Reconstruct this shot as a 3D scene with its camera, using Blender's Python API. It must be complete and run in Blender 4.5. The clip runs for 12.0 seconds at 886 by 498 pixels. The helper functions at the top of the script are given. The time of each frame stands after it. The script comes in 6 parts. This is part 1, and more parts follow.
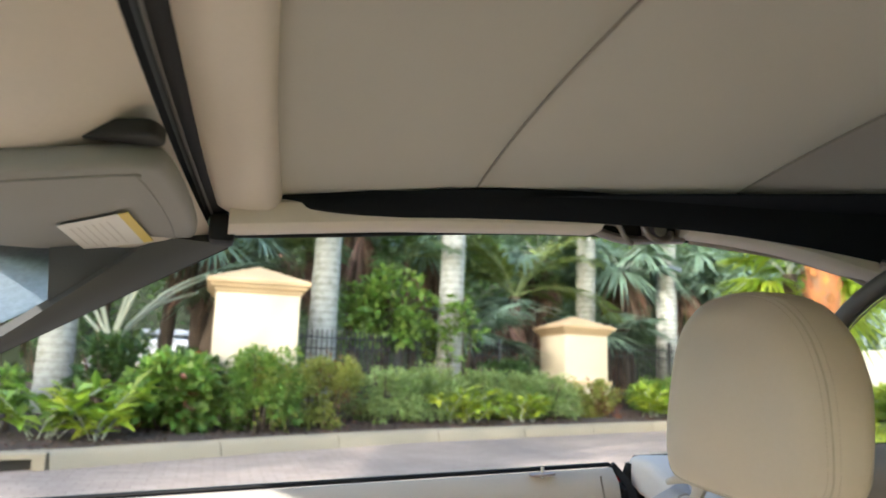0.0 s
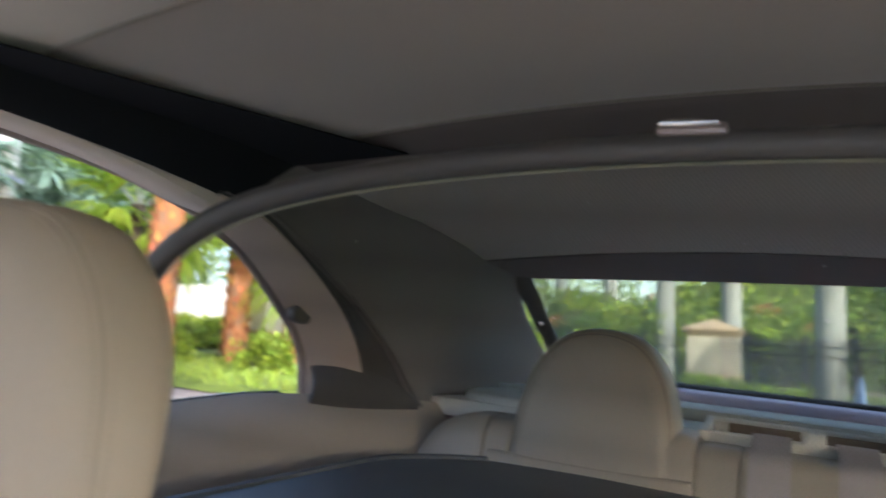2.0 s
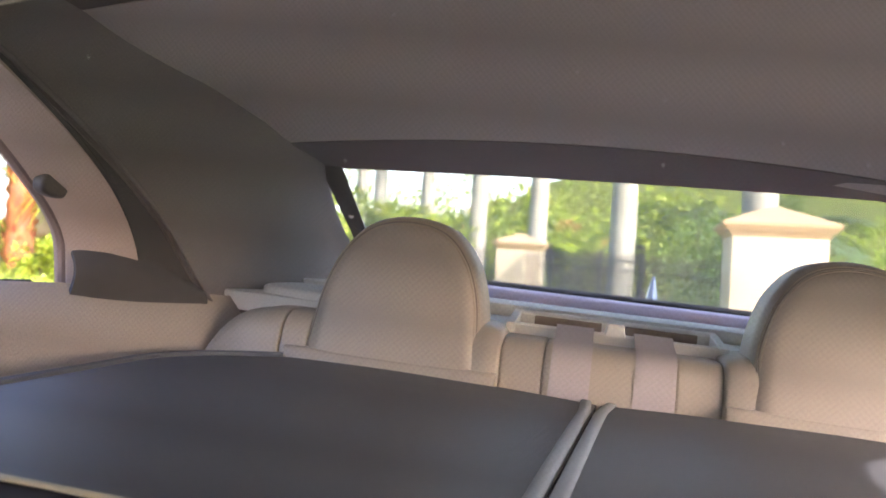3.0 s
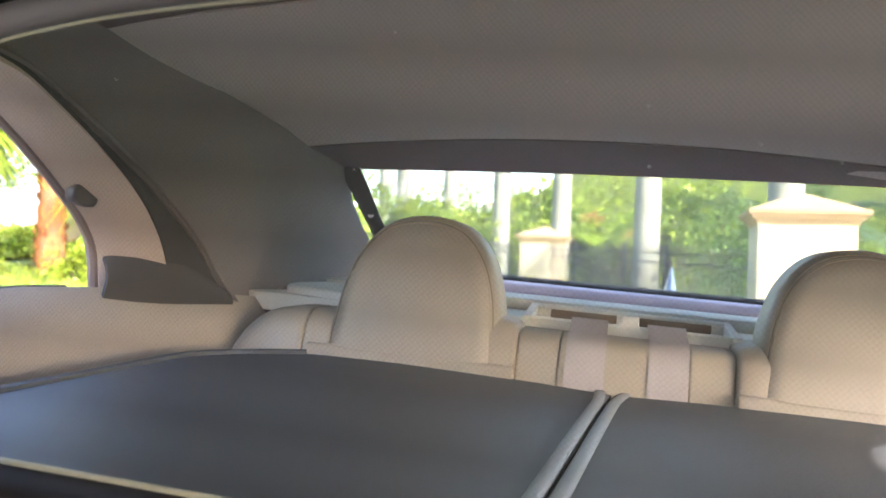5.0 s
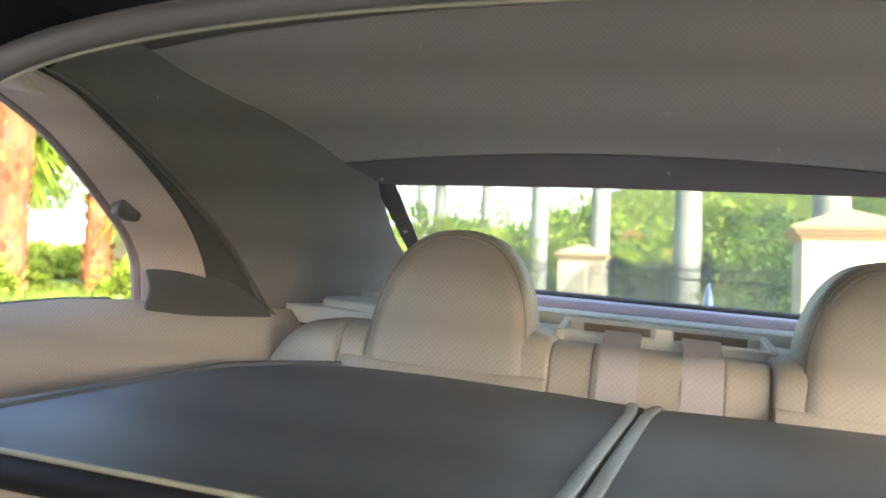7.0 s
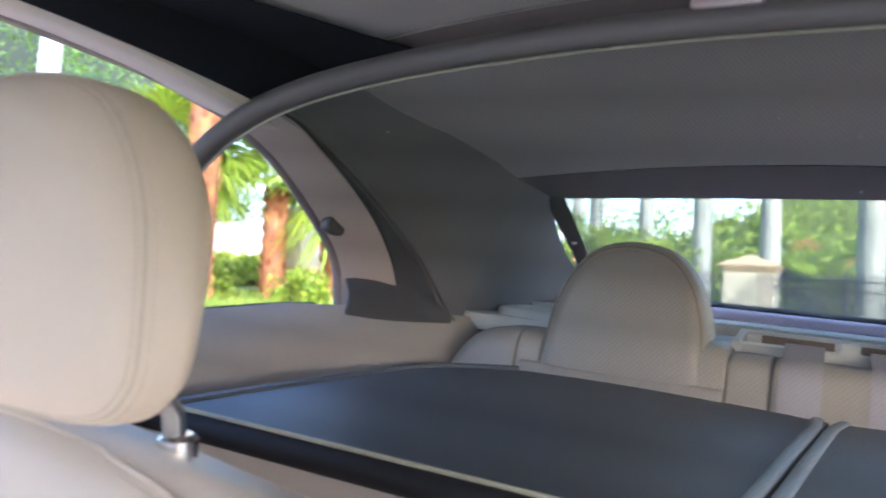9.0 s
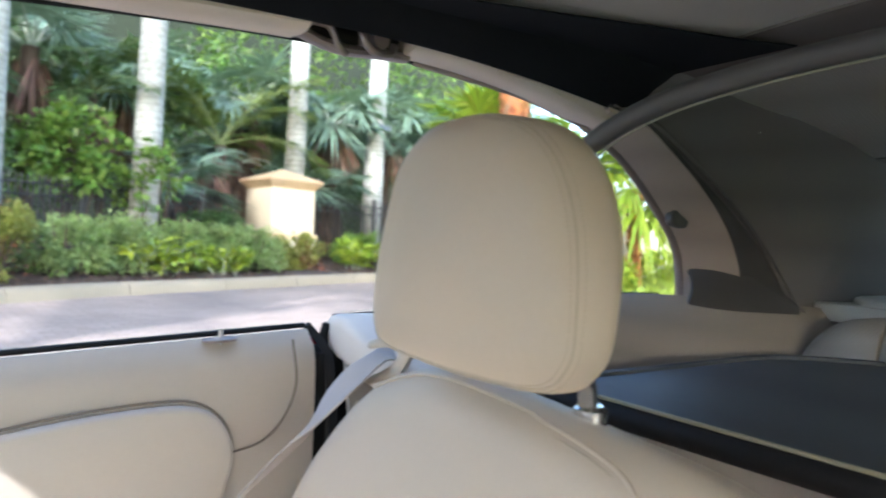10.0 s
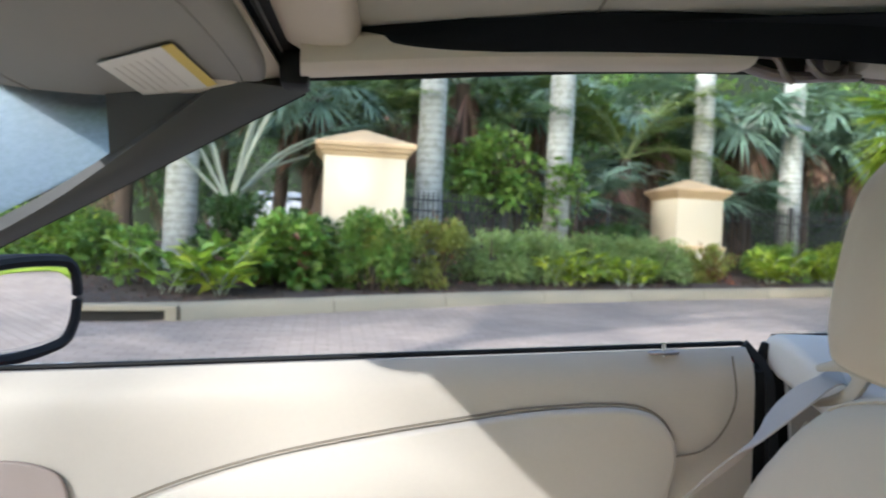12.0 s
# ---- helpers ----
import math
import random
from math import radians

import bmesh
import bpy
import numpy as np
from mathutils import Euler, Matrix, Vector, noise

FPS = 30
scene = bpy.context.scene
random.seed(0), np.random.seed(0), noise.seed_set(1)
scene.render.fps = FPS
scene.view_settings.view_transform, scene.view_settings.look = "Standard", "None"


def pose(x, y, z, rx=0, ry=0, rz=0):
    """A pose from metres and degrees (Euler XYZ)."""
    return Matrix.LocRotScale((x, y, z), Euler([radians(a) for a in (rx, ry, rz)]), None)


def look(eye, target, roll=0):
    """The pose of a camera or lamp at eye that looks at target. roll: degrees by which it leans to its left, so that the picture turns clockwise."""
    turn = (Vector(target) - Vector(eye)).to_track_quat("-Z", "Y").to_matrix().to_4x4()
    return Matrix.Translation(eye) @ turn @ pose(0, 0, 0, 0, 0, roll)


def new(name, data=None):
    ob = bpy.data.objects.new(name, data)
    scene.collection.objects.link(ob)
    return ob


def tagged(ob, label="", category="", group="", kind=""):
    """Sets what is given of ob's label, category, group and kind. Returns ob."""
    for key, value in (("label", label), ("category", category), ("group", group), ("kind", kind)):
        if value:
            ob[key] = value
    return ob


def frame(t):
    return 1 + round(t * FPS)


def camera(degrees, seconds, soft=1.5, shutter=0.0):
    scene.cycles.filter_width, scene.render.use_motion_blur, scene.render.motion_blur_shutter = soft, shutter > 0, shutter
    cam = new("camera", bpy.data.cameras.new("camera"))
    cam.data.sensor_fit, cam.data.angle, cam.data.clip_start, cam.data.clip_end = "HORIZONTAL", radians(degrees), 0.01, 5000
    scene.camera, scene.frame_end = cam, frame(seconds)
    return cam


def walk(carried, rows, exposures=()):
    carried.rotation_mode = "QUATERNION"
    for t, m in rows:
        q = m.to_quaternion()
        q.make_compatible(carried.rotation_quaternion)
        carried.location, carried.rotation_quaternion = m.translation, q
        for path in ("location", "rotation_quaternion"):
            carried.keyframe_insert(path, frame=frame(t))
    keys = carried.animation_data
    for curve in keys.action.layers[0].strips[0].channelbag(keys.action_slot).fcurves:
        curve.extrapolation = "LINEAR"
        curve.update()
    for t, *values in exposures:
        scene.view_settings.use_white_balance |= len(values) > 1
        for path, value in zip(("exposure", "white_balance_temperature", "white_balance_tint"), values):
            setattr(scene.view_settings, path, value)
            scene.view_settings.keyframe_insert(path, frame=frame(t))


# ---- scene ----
cam = camera(61.7, 12.0, 1.7, 0.28)
cam.data.dof.use_dof, cam.data.dof.focus_distance, cam.data.dof.aperture_fstop = True, 0.85, 7.5
PATH = [
    (0, (0.025, -0.152, 1.072), (0.591, 1.729, 1.45), 1.6),
    (0.5, (0.021, -0.157, 1.078), (0.506, 1.745, 1.462), 1.8),
    (1, (0.051, -0.126, 1.085), (0.791, 1.693, 1.463), 1.5),
    (1.5, (0.120, -0.055, 1.106), (1.456, 1.414, 1.435), 1.9),
    (2, (0.225, 0.024, 1.102), (2.024, 0.875, 1.358), 3.0),
    (2.5, (0.314, 0.038, 1.070), (2.250, 0.515, 1.210), 4.0),
    (3, (0.334, 0.039, 1.070), (2.296, 0.421, 1.118), 3.7),
    (5, (0.308, 0.022, 1.073), (2.259, 0.467, 1.105), 2.4),
    (5.5, (0.304, 0.018, 1.070), (2.247, 0.494, 1.116), 2.2),
    (6, (0.300, 0.018, 1.072), (2.241, 0.514, 1.122), 2.3),
    (6.5, (0.299, 0.012, 1.069), (2.231, 0.532, 1.132), 2.3),
    (8.5, (0.260, 0.011, 1.064), (2.121, 0.753, 1.160), 2.8),
    (9, (0.225, 0.019, 1.064), (2.001, 0.951, 1.150), 2.9),
    (9.5, (0.176, 0.015, 1.066), (1.723, 1.300, 1.111), 2.7),
    (10, (0.131, 0.021, 1.068), (1.400, 1.573, 1.084), 2.2),
    (10.5, (0.098, 0.006, 1.076), (1.112, 1.73, 1.09), 2.2),
    (11, (0.083, -0.006, 1.076), (0.883, 1.827, 1.095), 2.3),
    (11.5, (0.067, -0.021, 1.075), (0.64, 1.895, 1.087), 2.5),
    (12, (0.058, -0.034, 1.077), (0.368, 1.941, 1.08), 2.4),
]
LIGHT = [(0, 2.4, 6500, 7), (1.0, 2.27, 6500, 7), (1.5, 2.26, 6500, 8), (2.0, 2.5, 5900, 15), (2.5, 3.45, 6700, 32), (3.0, 3.68, 6600, 32), (5.0, 3.95, 6400, 20), (5.5, 4.0, 6400, 14), (6.0, 4.0, 6400, 14), (6.5, 3.95, 6400, 14), (8.5, 3.5, 6600, 21),
         (9.0, 3.35, 5450, 20), (9.5, 3.1, 5650, 14), (10.0, 2.68, 5850, 10), (10.5, 2.4, 5950, 9), (11.0, 2.2, 5950, 8), (11.5, 2.13, 5900, 7), (12.0, 2.0, 5900, 7)]
walk(cam, [(t, look(eye, target, roll)) for t, eye, target, roll in PATH], LIGHT)

# ---- world, sun ----
SUN_TRAVEL = Vector((0.68, 0.82, -0.56)).normalized()
world = bpy.data.worlds.new("sky")
scene.world = world
world.use_nodes = True
wt = world.node_tree
sky = wt.nodes.new("ShaderNodeTexSky")
sky.sky_type, sky.sun_disc = "NISHITA", False
sky.sun_elevation = math.asin(-SUN_TRAVEL.z)
sky.sun_rotation = math.atan2(-SUN_TRAVEL.x, -SUN_TRAVEL.y)
sky.air_density, sky.dust_density, sky.ozone_density = 1.0, 2.0, 1.0
wt.links.new(sky.outputs[0], wt.nodes["Background"].inputs[0])
wt.nodes["Background"].inputs[1].default_value = 0.15
sun = new("sun", bpy.data.lights.new("sun", "SUN"))
sun.data.energy, sun.data.angle, sun.data.color = 1.8, radians(0.8), (1.0, 0.95, 0.88)
sun.matrix_world = look((-20, -15, 18), Vector((-20, -15, 18)) + SUN_TRAVEL)

# ---- frames of reference ----
# The car stands on a road that rises by 2.9 degrees towards its passenger side.
CAR = Matrix.Translation((0, 0, 1)) @ Matrix.Rotation(radians(2.9), 4, "X") @ Matrix.Translation((0, 0, -1))
IDENT = Matrix.Identity(4)
SLOPE = math.tan(radians(2.9))


def ground_z(x, y):
    """Height of the road plane; it levels out far from the car."""
    return SLOPE * max(-6.0, min(y, 18.0))


BASE = {}


def thing(name, base, label, category, group="", car=True, kind=""):
    """An Empty at the base of a thing; its parts are given in the same frame as the base."""
    e = new(name)
    e.empty_display_size = 0.05
    e.matrix_world = (CAR if car else IDENT) @ Matrix.Translation(base)
    BASE[e.name] = Vector(base)
    return tagged(e, label, category, group, kind)


def finish(bm, name, material, smooth=True):
    me = bpy.data.meshes.new(name)
    bmesh.ops.recalc_face_normals(bm, faces=bm.faces)
    bm.to_mesh(me)
    bm.free()
    for m in material if isinstance(material, (list, tuple)) else (material,):
        me.materials.append(m)
    if smooth:
        me.shade_smooth()
        me.set_sharp_from_angle(angle=radians(38))
    return me


def part(name, bm, material, parent, label="", smooth=True):
    """Links a bmesh as one mesh under a thing or a part."""
    root = parent
    while root.parent:
        root = root.parent
    bmesh.ops.translate(bm, verts=bm.verts, vec=-BASE[root.name])
    ob = new(name, finish(bm, name, material, smooth))
    ob.parent = parent
    return tagged(ob, label)


def solo(name, bm, material, base, label, category, group="", car=True, kind="", smooth=True):
    """A thing of one mesh."""
    bmesh.ops.translate(bm, verts=bm.verts, vec=-Vector(base))
    ob = new(name, finish(bm, name, material, smooth))
    ob.matrix_world = (CAR if car else IDENT) @ Matrix.Translation(base)
    BASE[ob.name] = Vector(base)
    return tagged(ob, label, category, group, kind)


# ---- mesh makers ----
def spline(pts, n):
    """n + 1 points along a Catmull-Rom curve through pts."""
    p = [Vector(q) for q in pts]
    p = [2 * p[0] - p[1]] + p + [2 * p[-1] - p[-2]]
    out = []
    for i in range(n + 1):
        s = i / n * (len(p) - 3)
        k = min(int(s), len(p) - 4)
        t = s - k
        a, b, c, d = p[k : k + 4]
        out.append(0.5 * (2 * b + (c - a) * t + (2 * a - 5 * b + 4 * c - d) * t * t + (3 * b - a - 3 * c + d) * t * t * t))
    return out


def bm_box(lo, hi, bev=0.003, seg=2):
    bm = bmesh.new()
    bmesh.ops.create_cube(bm, size=1)
    lo, hi = Vector(lo), Vector(hi)
    for v in bm.verts:
        v.co = Vector([lo[i] + (v.co[i] + 0.5) * (hi[i] - lo[i]) for i in range(3)])
    if bev:
        bmesh.ops.bevel(bm, geom=bm.edges[:], offset=bev, segments=seg, affect="EDGES", profile=0.5)
    return bm


def add_rings(bm, rings, closed=True, cap=True):
    """Joins rings of points, each of the same length, into a skin."""
    rows = [[bm.verts.new(p) for p in r] for r in rings]
    n = len(rows[0])
    for a, b in zip(rows, rows[1:]):
        for i in range(n if closed else n - 1):
            j = (i + 1) % n
            bm.faces.new((a[i], a[j], b[j], b[i]))
    if cap and closed:
        bm.faces.new(rows[0][::-1])
        bm.faces.new(rows[-1])
    return bm


def bm_tube(pts, r, n=10, flat=1.0, up=(0, 0, 1), cap=True, bm=None):
    """A tube along points. r: a radius or one for each point; flat: its height against its width."""
    bm = bm or bmesh.new()
    pts = [Vector(p) for p in pts]
    rings = []
    for i, p in enumerate(pts):
        d = (pts[min(i + 1, len(pts) - 1)] - pts[max(i - 1, 0)]).normalized()
        side = d.cross(Vector(up))
        side = side.normalized() if side.length > 1e-4 else d.orthogonal().normalized()
        top = side.cross(d)
        q = r[i] if isinstance(r, (list, tuple)) else r
        rings.append([p + side * q * math.cos(2 * math.pi * k / n) + top * q * flat * math.sin(2 * math.pi * k / n) for k in range(n)])
    return add_rings(bm, rings, True, cap)


def bm_ruled(a, b, n=24, m=4, thick=0.004, bow=0.0, bow_dir=(0, 0, 1)):
    """A sheet between two curves, bowed between them."""
    bm = bmesh.new()
    ca, cb = spline(a, n), spline(b, n)
    d = Vector(bow_dir)
    rows = [[ca[i].lerp(cb[i], j / m) + d * bow * math.sin(math.pi * j / m) for j in range(m + 1)] for i in range(n + 1)]
    add_rings(bm, rows, False, False)
    if thick:
        bmesh.ops.recalc_face_normals(bm, faces=bm.faces)
        bmesh.ops.solidify(bm, geom=bm.faces[:], thickness=thick)
    return bm


def bm_grid(fn, nu, nv, thick=0.0):
    bm = bmesh.new()
    add_rings(bm, [[fn(i / nu, j / nv) for j in range(nv + 1)] for i in range(nu + 1)], False, False)
    if thick:
        bmesh.ops.recalc_face_normals(bm, faces=bm.faces)
        bmesh.ops.solidify(bm, geom=bm.faces[:], thickness=thick)
    return bm


def inset(ring, d):
    """A closed 2D outline moved inwards by d."""
    out = []
    n = len(ring)
    area = sum(ring[i][0] * ring[(i + 1) % n][1] - ring[(i + 1) % n][0] * ring[i][1] for i in range(n))
    s = 1 if area > 0 else -1
    for i in range(n):
        a, b = Vector(ring[i - 1]), Vector(ring[(i + 1) % n])
        t = (b - a).normalized()
        out.append(Vector(ring[i]) + s * d * Vector((-t.y, t.x)))
    return out


def round_outline(pts, n):
    """A closed smooth outline through 2D points."""
    p = [Vector((*q, 0)) for q in pts]
    m = len(p)
    out = []
    for i in range(n):
        s = i / n * m
        k, t = int(s), s - int(s)
        a, b, c, d = p[k - 1], p[k % m], p[(k + 1) % m], p[(k + 2) % m]
        q = 0.5 * (2 * b + (c - a) * t + (2 * a - 5 * b + 4 * c - d) * t * t + (3 * b - a - 3 * c + d) * t * t * t)
        out.append(Vector((q.x, q.y)))
    return out


def bm_pillow(outline, d0, d1, r, bulge0=0.0, bulge1=0.0, place=None, steps=5, rings_in=4, seam=0.0, seam_at=0.35):
    """A cushion: a 2D outline carried from depth d0 to d1 with edges rounded by r and domed faces."""
    place = place or (lambda u, v, d: (d, u, v))
    rings = []
    n = len(outline)
    mid = Vector((sum(p[0] for p in outline) / n, sum(p[1] for p in outline) / n))

    def lay(ring, depth):
        rings.append([place(p[0], p[1], depth) for p in ring])

    xs, ys = [p[0] for p in outline], [p[1] for p in outline]
    cx, cy, hx, hy = (min(xs) + max(xs)) / 2, (min(ys) + max(ys)) / 2, (max(xs) - min(xs)) / 2, (max(ys) - min(ys)) / 2

    def inset(ring, d):
        return [Vector((cx + (p[0] - cx) * (1 - d / hx), cy + (p[1] - cy) * (1 - d / hy))) for p in ring]
    inner = inset(outline, r)
    for k in range(rings_in):
        f = (k + 0.15) / rings_in
        lay([mid + (p - mid) * f for p in inner], d0 - bulge0 * (1 - f * f))
    for k in range(steps + 1):
        a = math.pi / 2 * k / steps
        lay(inset(outline, r * (1 - math.sin(a))), d0 + r * (1 - math.cos(a)))
    if seam:
        s = d0 + (d1 - d0) * seam_at
        for off, dep in ((0, -0.003), (seam, 0), (0, 0.003)):
            lay(inset(outline, off), s + dep)
    for k in range(steps + 1):
        a = math.pi / 2 * (1 - k / steps)
        lay(inset(outline, r * (1 - math.sin(a))), d1 - r * (1 - math.cos(a)))
    for k in range(rings_in):
        f = 1 - (k + 0.6) / rings_in
        lay([mid + (p - mid) * f for p in inner], d1 + bulge1 * (1 - f * f))
    return add_rings(bmesh.new(), rings)


def blades_mesh(name, items, material, kind_fold=0.15):
    """Many blades: rows of base(3), direction(3), side(3), length, width, droop. One mesh, an island a blade."""
    q = np.array(items, float)
    base, d, side, ln, wd, droop = q[:, 0:3], q[:, 3:6], q[:, 6:9], q[:, 9:10], q[:, 10:11], q[:, 11:12]
    up = np.cross(side, d)
    down = np.array([[0, 0, -1.0]])
    mid = base + d * ln * 0.45 + down * droop * ln * 0.2
    tip = base + d * ln + down * droop * ln
    fold = up * wd * kind_fold
    v = np.stack([base, mid - side * wd / 2 + fold, tip, mid + side * wd / 2 + fold, mid], 1).reshape(-1, 3)
    n = len(q)
    i = np.arange(n)[:, None] * 5
    f = np.concatenate([i + [0, 4, 1], i + [1, 4, 2], i + [0, 3, 4], i + [3, 2, 4]], 1).reshape(-1, 3)
    me = bpy.data.meshes.new(name)
    me.from_pydata(v.tolist(), [], f.tolist())
    me.materials.append(material)
    return me


def unit(v):
    return v / np.maximum(np.linalg.norm(v, axis=-1, keepdims=True), 1e-9)


def leaf_items(rng, centre, radii, count, size, aspect=0.5, droop=0.25, shell=0.6, lumps=7, low=-0.35, boxy=False):
    """Leaves over an uneven, lumpy clump."""
    lump = unit(rng.normal(size=(lumps, 3)))
    lump[:, 2] = np.abs(lump[:, 2]) * 0.9
    amp = rng.uniform(0.1, 0.34, lumps)
    u = unit(rng.normal(size=(count, 3)))
    u[:, 2] = np.where(u[:, 2] < low, -u[:, 2], u[:, 2])
    if boxy:
        u = u / (np.abs(u) ** 2.7).sum(1, keepdims=True) ** (1 / 2.7)
    rad = shell + (1 - shell) * rng.random(count) ** 0.5
    bump = 0.78 + (amp * np.clip((u @ lump.T - 0.55) / 0.45, 0, 1)).sum(1)
    p = np.array(centre) + u * (rad * bump)[:, None] * np.array(radii)
    d = unit(u * 0.7 + rng.normal(size=(count, 3)) * 0.55 + [0, 0, 0.25])
    s = unit(np.cross(d, rng.normal(size=(count, 3))))
    ln = size * rng.uniform(0.6, 1.3, count)
    return np.c_[p, d, s, ln, ln * aspect, np.full(count, droop)]


# ---- materials ----
def shader(name, colour, rough=0.5, metal=0.0, vary=0.12, grain=60.0, blotch=3.0, bump=0.1, bump_scale=None, second=None, spec=0.5, island=0.0,
           translucent=0.0, coat=0.0, sheen=0.0, weave=None, dots=None, rough_vary=0.1, stretch=(1, 1, 1), paving=None, rings=0.0):
    """A painted, cloth, leather, stone or leaf surface with colour varied at two scales and fine relief."""
    m = bpy.data.materials.new(name)
    m.use_nodes = True
    nt = m.node_tree
    nodes, link = nt.nodes, nt.links.new
    bsdf = nodes["Principled BSDF"]
    bsdf.inputs["Metallic"].default_value = metal
    bsdf.inputs["Specular IOR Level"].default_value = spec
    bsdf.inputs["Coat Weight"].default_value = coat
    bsdf.inputs["Sheen Weight"].default_value = sheen
    coord = nodes.new("ShaderNodeTexCoord")
    mapping = nodes.new("ShaderNodeMapping")
    mapping.inputs["Scale"].default_value = stretch
    link(coord.outputs["Object"], mapping.inputs[0])

    def noise_at(scale, detail=4):
        n = nodes.new("ShaderNodeTexNoise")
        n.inputs["Scale"].default_value, n.inputs["Detail"].default_value = scale, detail
        link(mapping.outputs[0], n.inputs["Vector"])
        return n.outputs["Fac"]

    def mixed(fac, a, b):
        x = nodes.new("ShaderNodeMix")
        x.data_type = "RGBA"
        for sock, value in ((x.inputs[0], fac), (x.inputs[6], a), (x.inputs[7], b)):
            if isinstance(value, (int, float)):
                sock.default_value = value
            elif isinstance(value, tuple):
                sock.default_value = (*value, 1)
            else:
                link(value, sock)
        return x.outputs[2]

    big, fine = noise_at(blotch), noise_at(grain, 3)
    if island:
        clump = nodes.new("ShaderNodeMapRange")
        clump.inputs[1].default_value, clump.inputs[2].default_value = 0.36, 0.64
        link(big, clump.inputs[0])
        big = clump.outputs[0]
    dark = tuple(c * (1 - vary) for c in colour)
    light = tuple(min(1, c * (1 + vary)) for c in colour)
    col = mixed(big, dark, light)
    col = mixed(fine, mixed(0.5, col, dark), mixed(0.5, col, light))
    if second:
        ramp = nodes.new("ShaderNodeValToRGB")
        ramp.color_ramp.elements[0].position, ramp.color_ramp.elements[1].position = second[1], second[2]
        link(noise_at(second[3], 6), ramp.inputs[0])
        col = mixed(ramp.outputs[0], col, second[0])
    ring_height = None
    if rings:
        wave = nodes.new("ShaderNodeTexWave")
        wave.bands_direction = "Z"
        for sock, value in (("Scale", rings), ("Distortion", 2.0), ("Detail", 3.0), ("Detail Scale", 1.5)):
            wave.inputs[sock].default_value = value
        link(mapping.outputs[0], wave.inputs["Vector"])
        ramp = nodes.new("ShaderNodeValToRGB")
        ramp.color_ramp.elements[0].position, ramp.color_ramp.elements[1].position = 0.0, 0.35
        ramp.color_ramp.elements[0].color = (0.80, 0.81, 0.80, 1)
        link(wave.outputs["Fac"], ramp.inputs[0])
        tone = nodes.new("ShaderNodeMix")
        tone.data_type, tone.blend_type = "RGBA", "MULTIPLY"
        tone.inputs[0].default_value = 1.0
        link(col, tone.inputs[6])
        link(ramp.outputs[0], tone.inputs[7])
        col = tone.outputs[2]
        ring_height = wave.outputs["Fac"]
    if paving:
        bricks = nodes.new("ShaderNodeTexBrick")
        bricks.inputs["Scale"].default_value, bricks.inputs["Mortar Size"].default_value = 1.0, 0.006
        bricks.inputs["Brick Width"].default_value, bricks.inputs["Row Height"].default_value = paving
        bricks.inputs["Color1"].default_value, bricks.inputs["Color2"].default_value, bricks.inputs["Mortar"].default_value = (1, 1, 1, 1), (0.82, 0.80, 0.80, 1), (0.62, 0.60, 0.59, 1)
        link(mapping.outputs[0], bricks.inputs["Vector"])
        tone = nodes.new("ShaderNodeMix")
        tone.data_type, tone.blend_type = "RGBA", "MULTIPLY"
        tone.inputs[0].default_value = 1.0
        link(col, tone.inputs[6])
        link(bricks.outputs["Color"], tone.inputs[7])
        col = tone.outputs[2]
    if island:
        geo = nodes.new("ShaderNodeNewGeometry")
        hsv = nodes.new("ShaderNodeHueSaturation")
        for sock, lo, hi, mul in (("Value", 1 - island, 1 + island, 1.0), ("Hue", 0.5 - island * 0.06, 0.5 + island * 0.05, 7.31)):
            r = nodes.new("ShaderNodeMapRange")
            r.inputs[3].default_value, r.inputs[4].default_value = lo, hi
            k = nodes.new("ShaderNodeMath")
            k.operation = "MULTIPLY"
            k.inputs[1].default_value = mul
            fr = nodes.new("ShaderNodeMath")
            fr.operation = "FRACT"
            link(geo.outputs["Random Per Island"], k.inputs[0])
            link(k.outputs[0], fr.inputs[0])
            link(fr.outputs[0], r.inputs[0])
            link(r.outputs[0], hsv.inputs[sock])
        link(col, hsv.inputs["Color"])
        col = hsv.outputs[0]
    height = ring_height or fine
    if bump_scale:
        vor = nodes.new("ShaderNodeTexVoronoi")
        vor.inputs["Scale"].default_value = bump_scale
        link(mapping.outputs[0], vor.inputs["Vector"])
        height = vor.outputs["Distance"]
    if dots:
        vor = nodes.new("ShaderNodeTexVoronoi")
        vor.inputs["Scale"].default_value, vor.inputs["Randomness"].default_value = dots[0], 0.05
        link(mapping.outputs[0], vor.inputs["Vector"])
        ramp = nodes.new("ShaderNodeValToRGB")
        ramp.color_ramp.elements[0].position, ramp.color_ramp.elements[1].position = 0.22, 0.34
        link(vor.outputs["Distance"], ramp.inputs[0])
        col = mixed(ramp.outputs[0], dots[1], col)
        height = vor.outputs["Distance"]
    if weave:
        waves = []
        for axis in ("X", "Y"):
            w = nodes.new("ShaderNodeTexWave")
            w.bands_direction = axis
            w.inputs["Scale"].default_value = weave
            link(mapping.outputs[0], w.inputs["Vector"])
            waves.append(w.outputs["Fac"])
        mul = nodes.new("ShaderNodeMath")
        mul.operation = "ADD"
        link(waves[0], mul.inputs[0])
        link(waves[1], mul.inputs[1])
        height = mul.outputs[0]
    link(col, bsdf.inputs["Base Color"])
    r = nodes.new("ShaderNodeMapRange")
    r.inputs[3].default_value, r.inputs[4].default_value = max(0.02, rough - rough_vary), min(1, rough + rough_vary)
    link(big, r.inputs[0])
    link(r.outputs[0], bsdf.inputs["Roughness"])
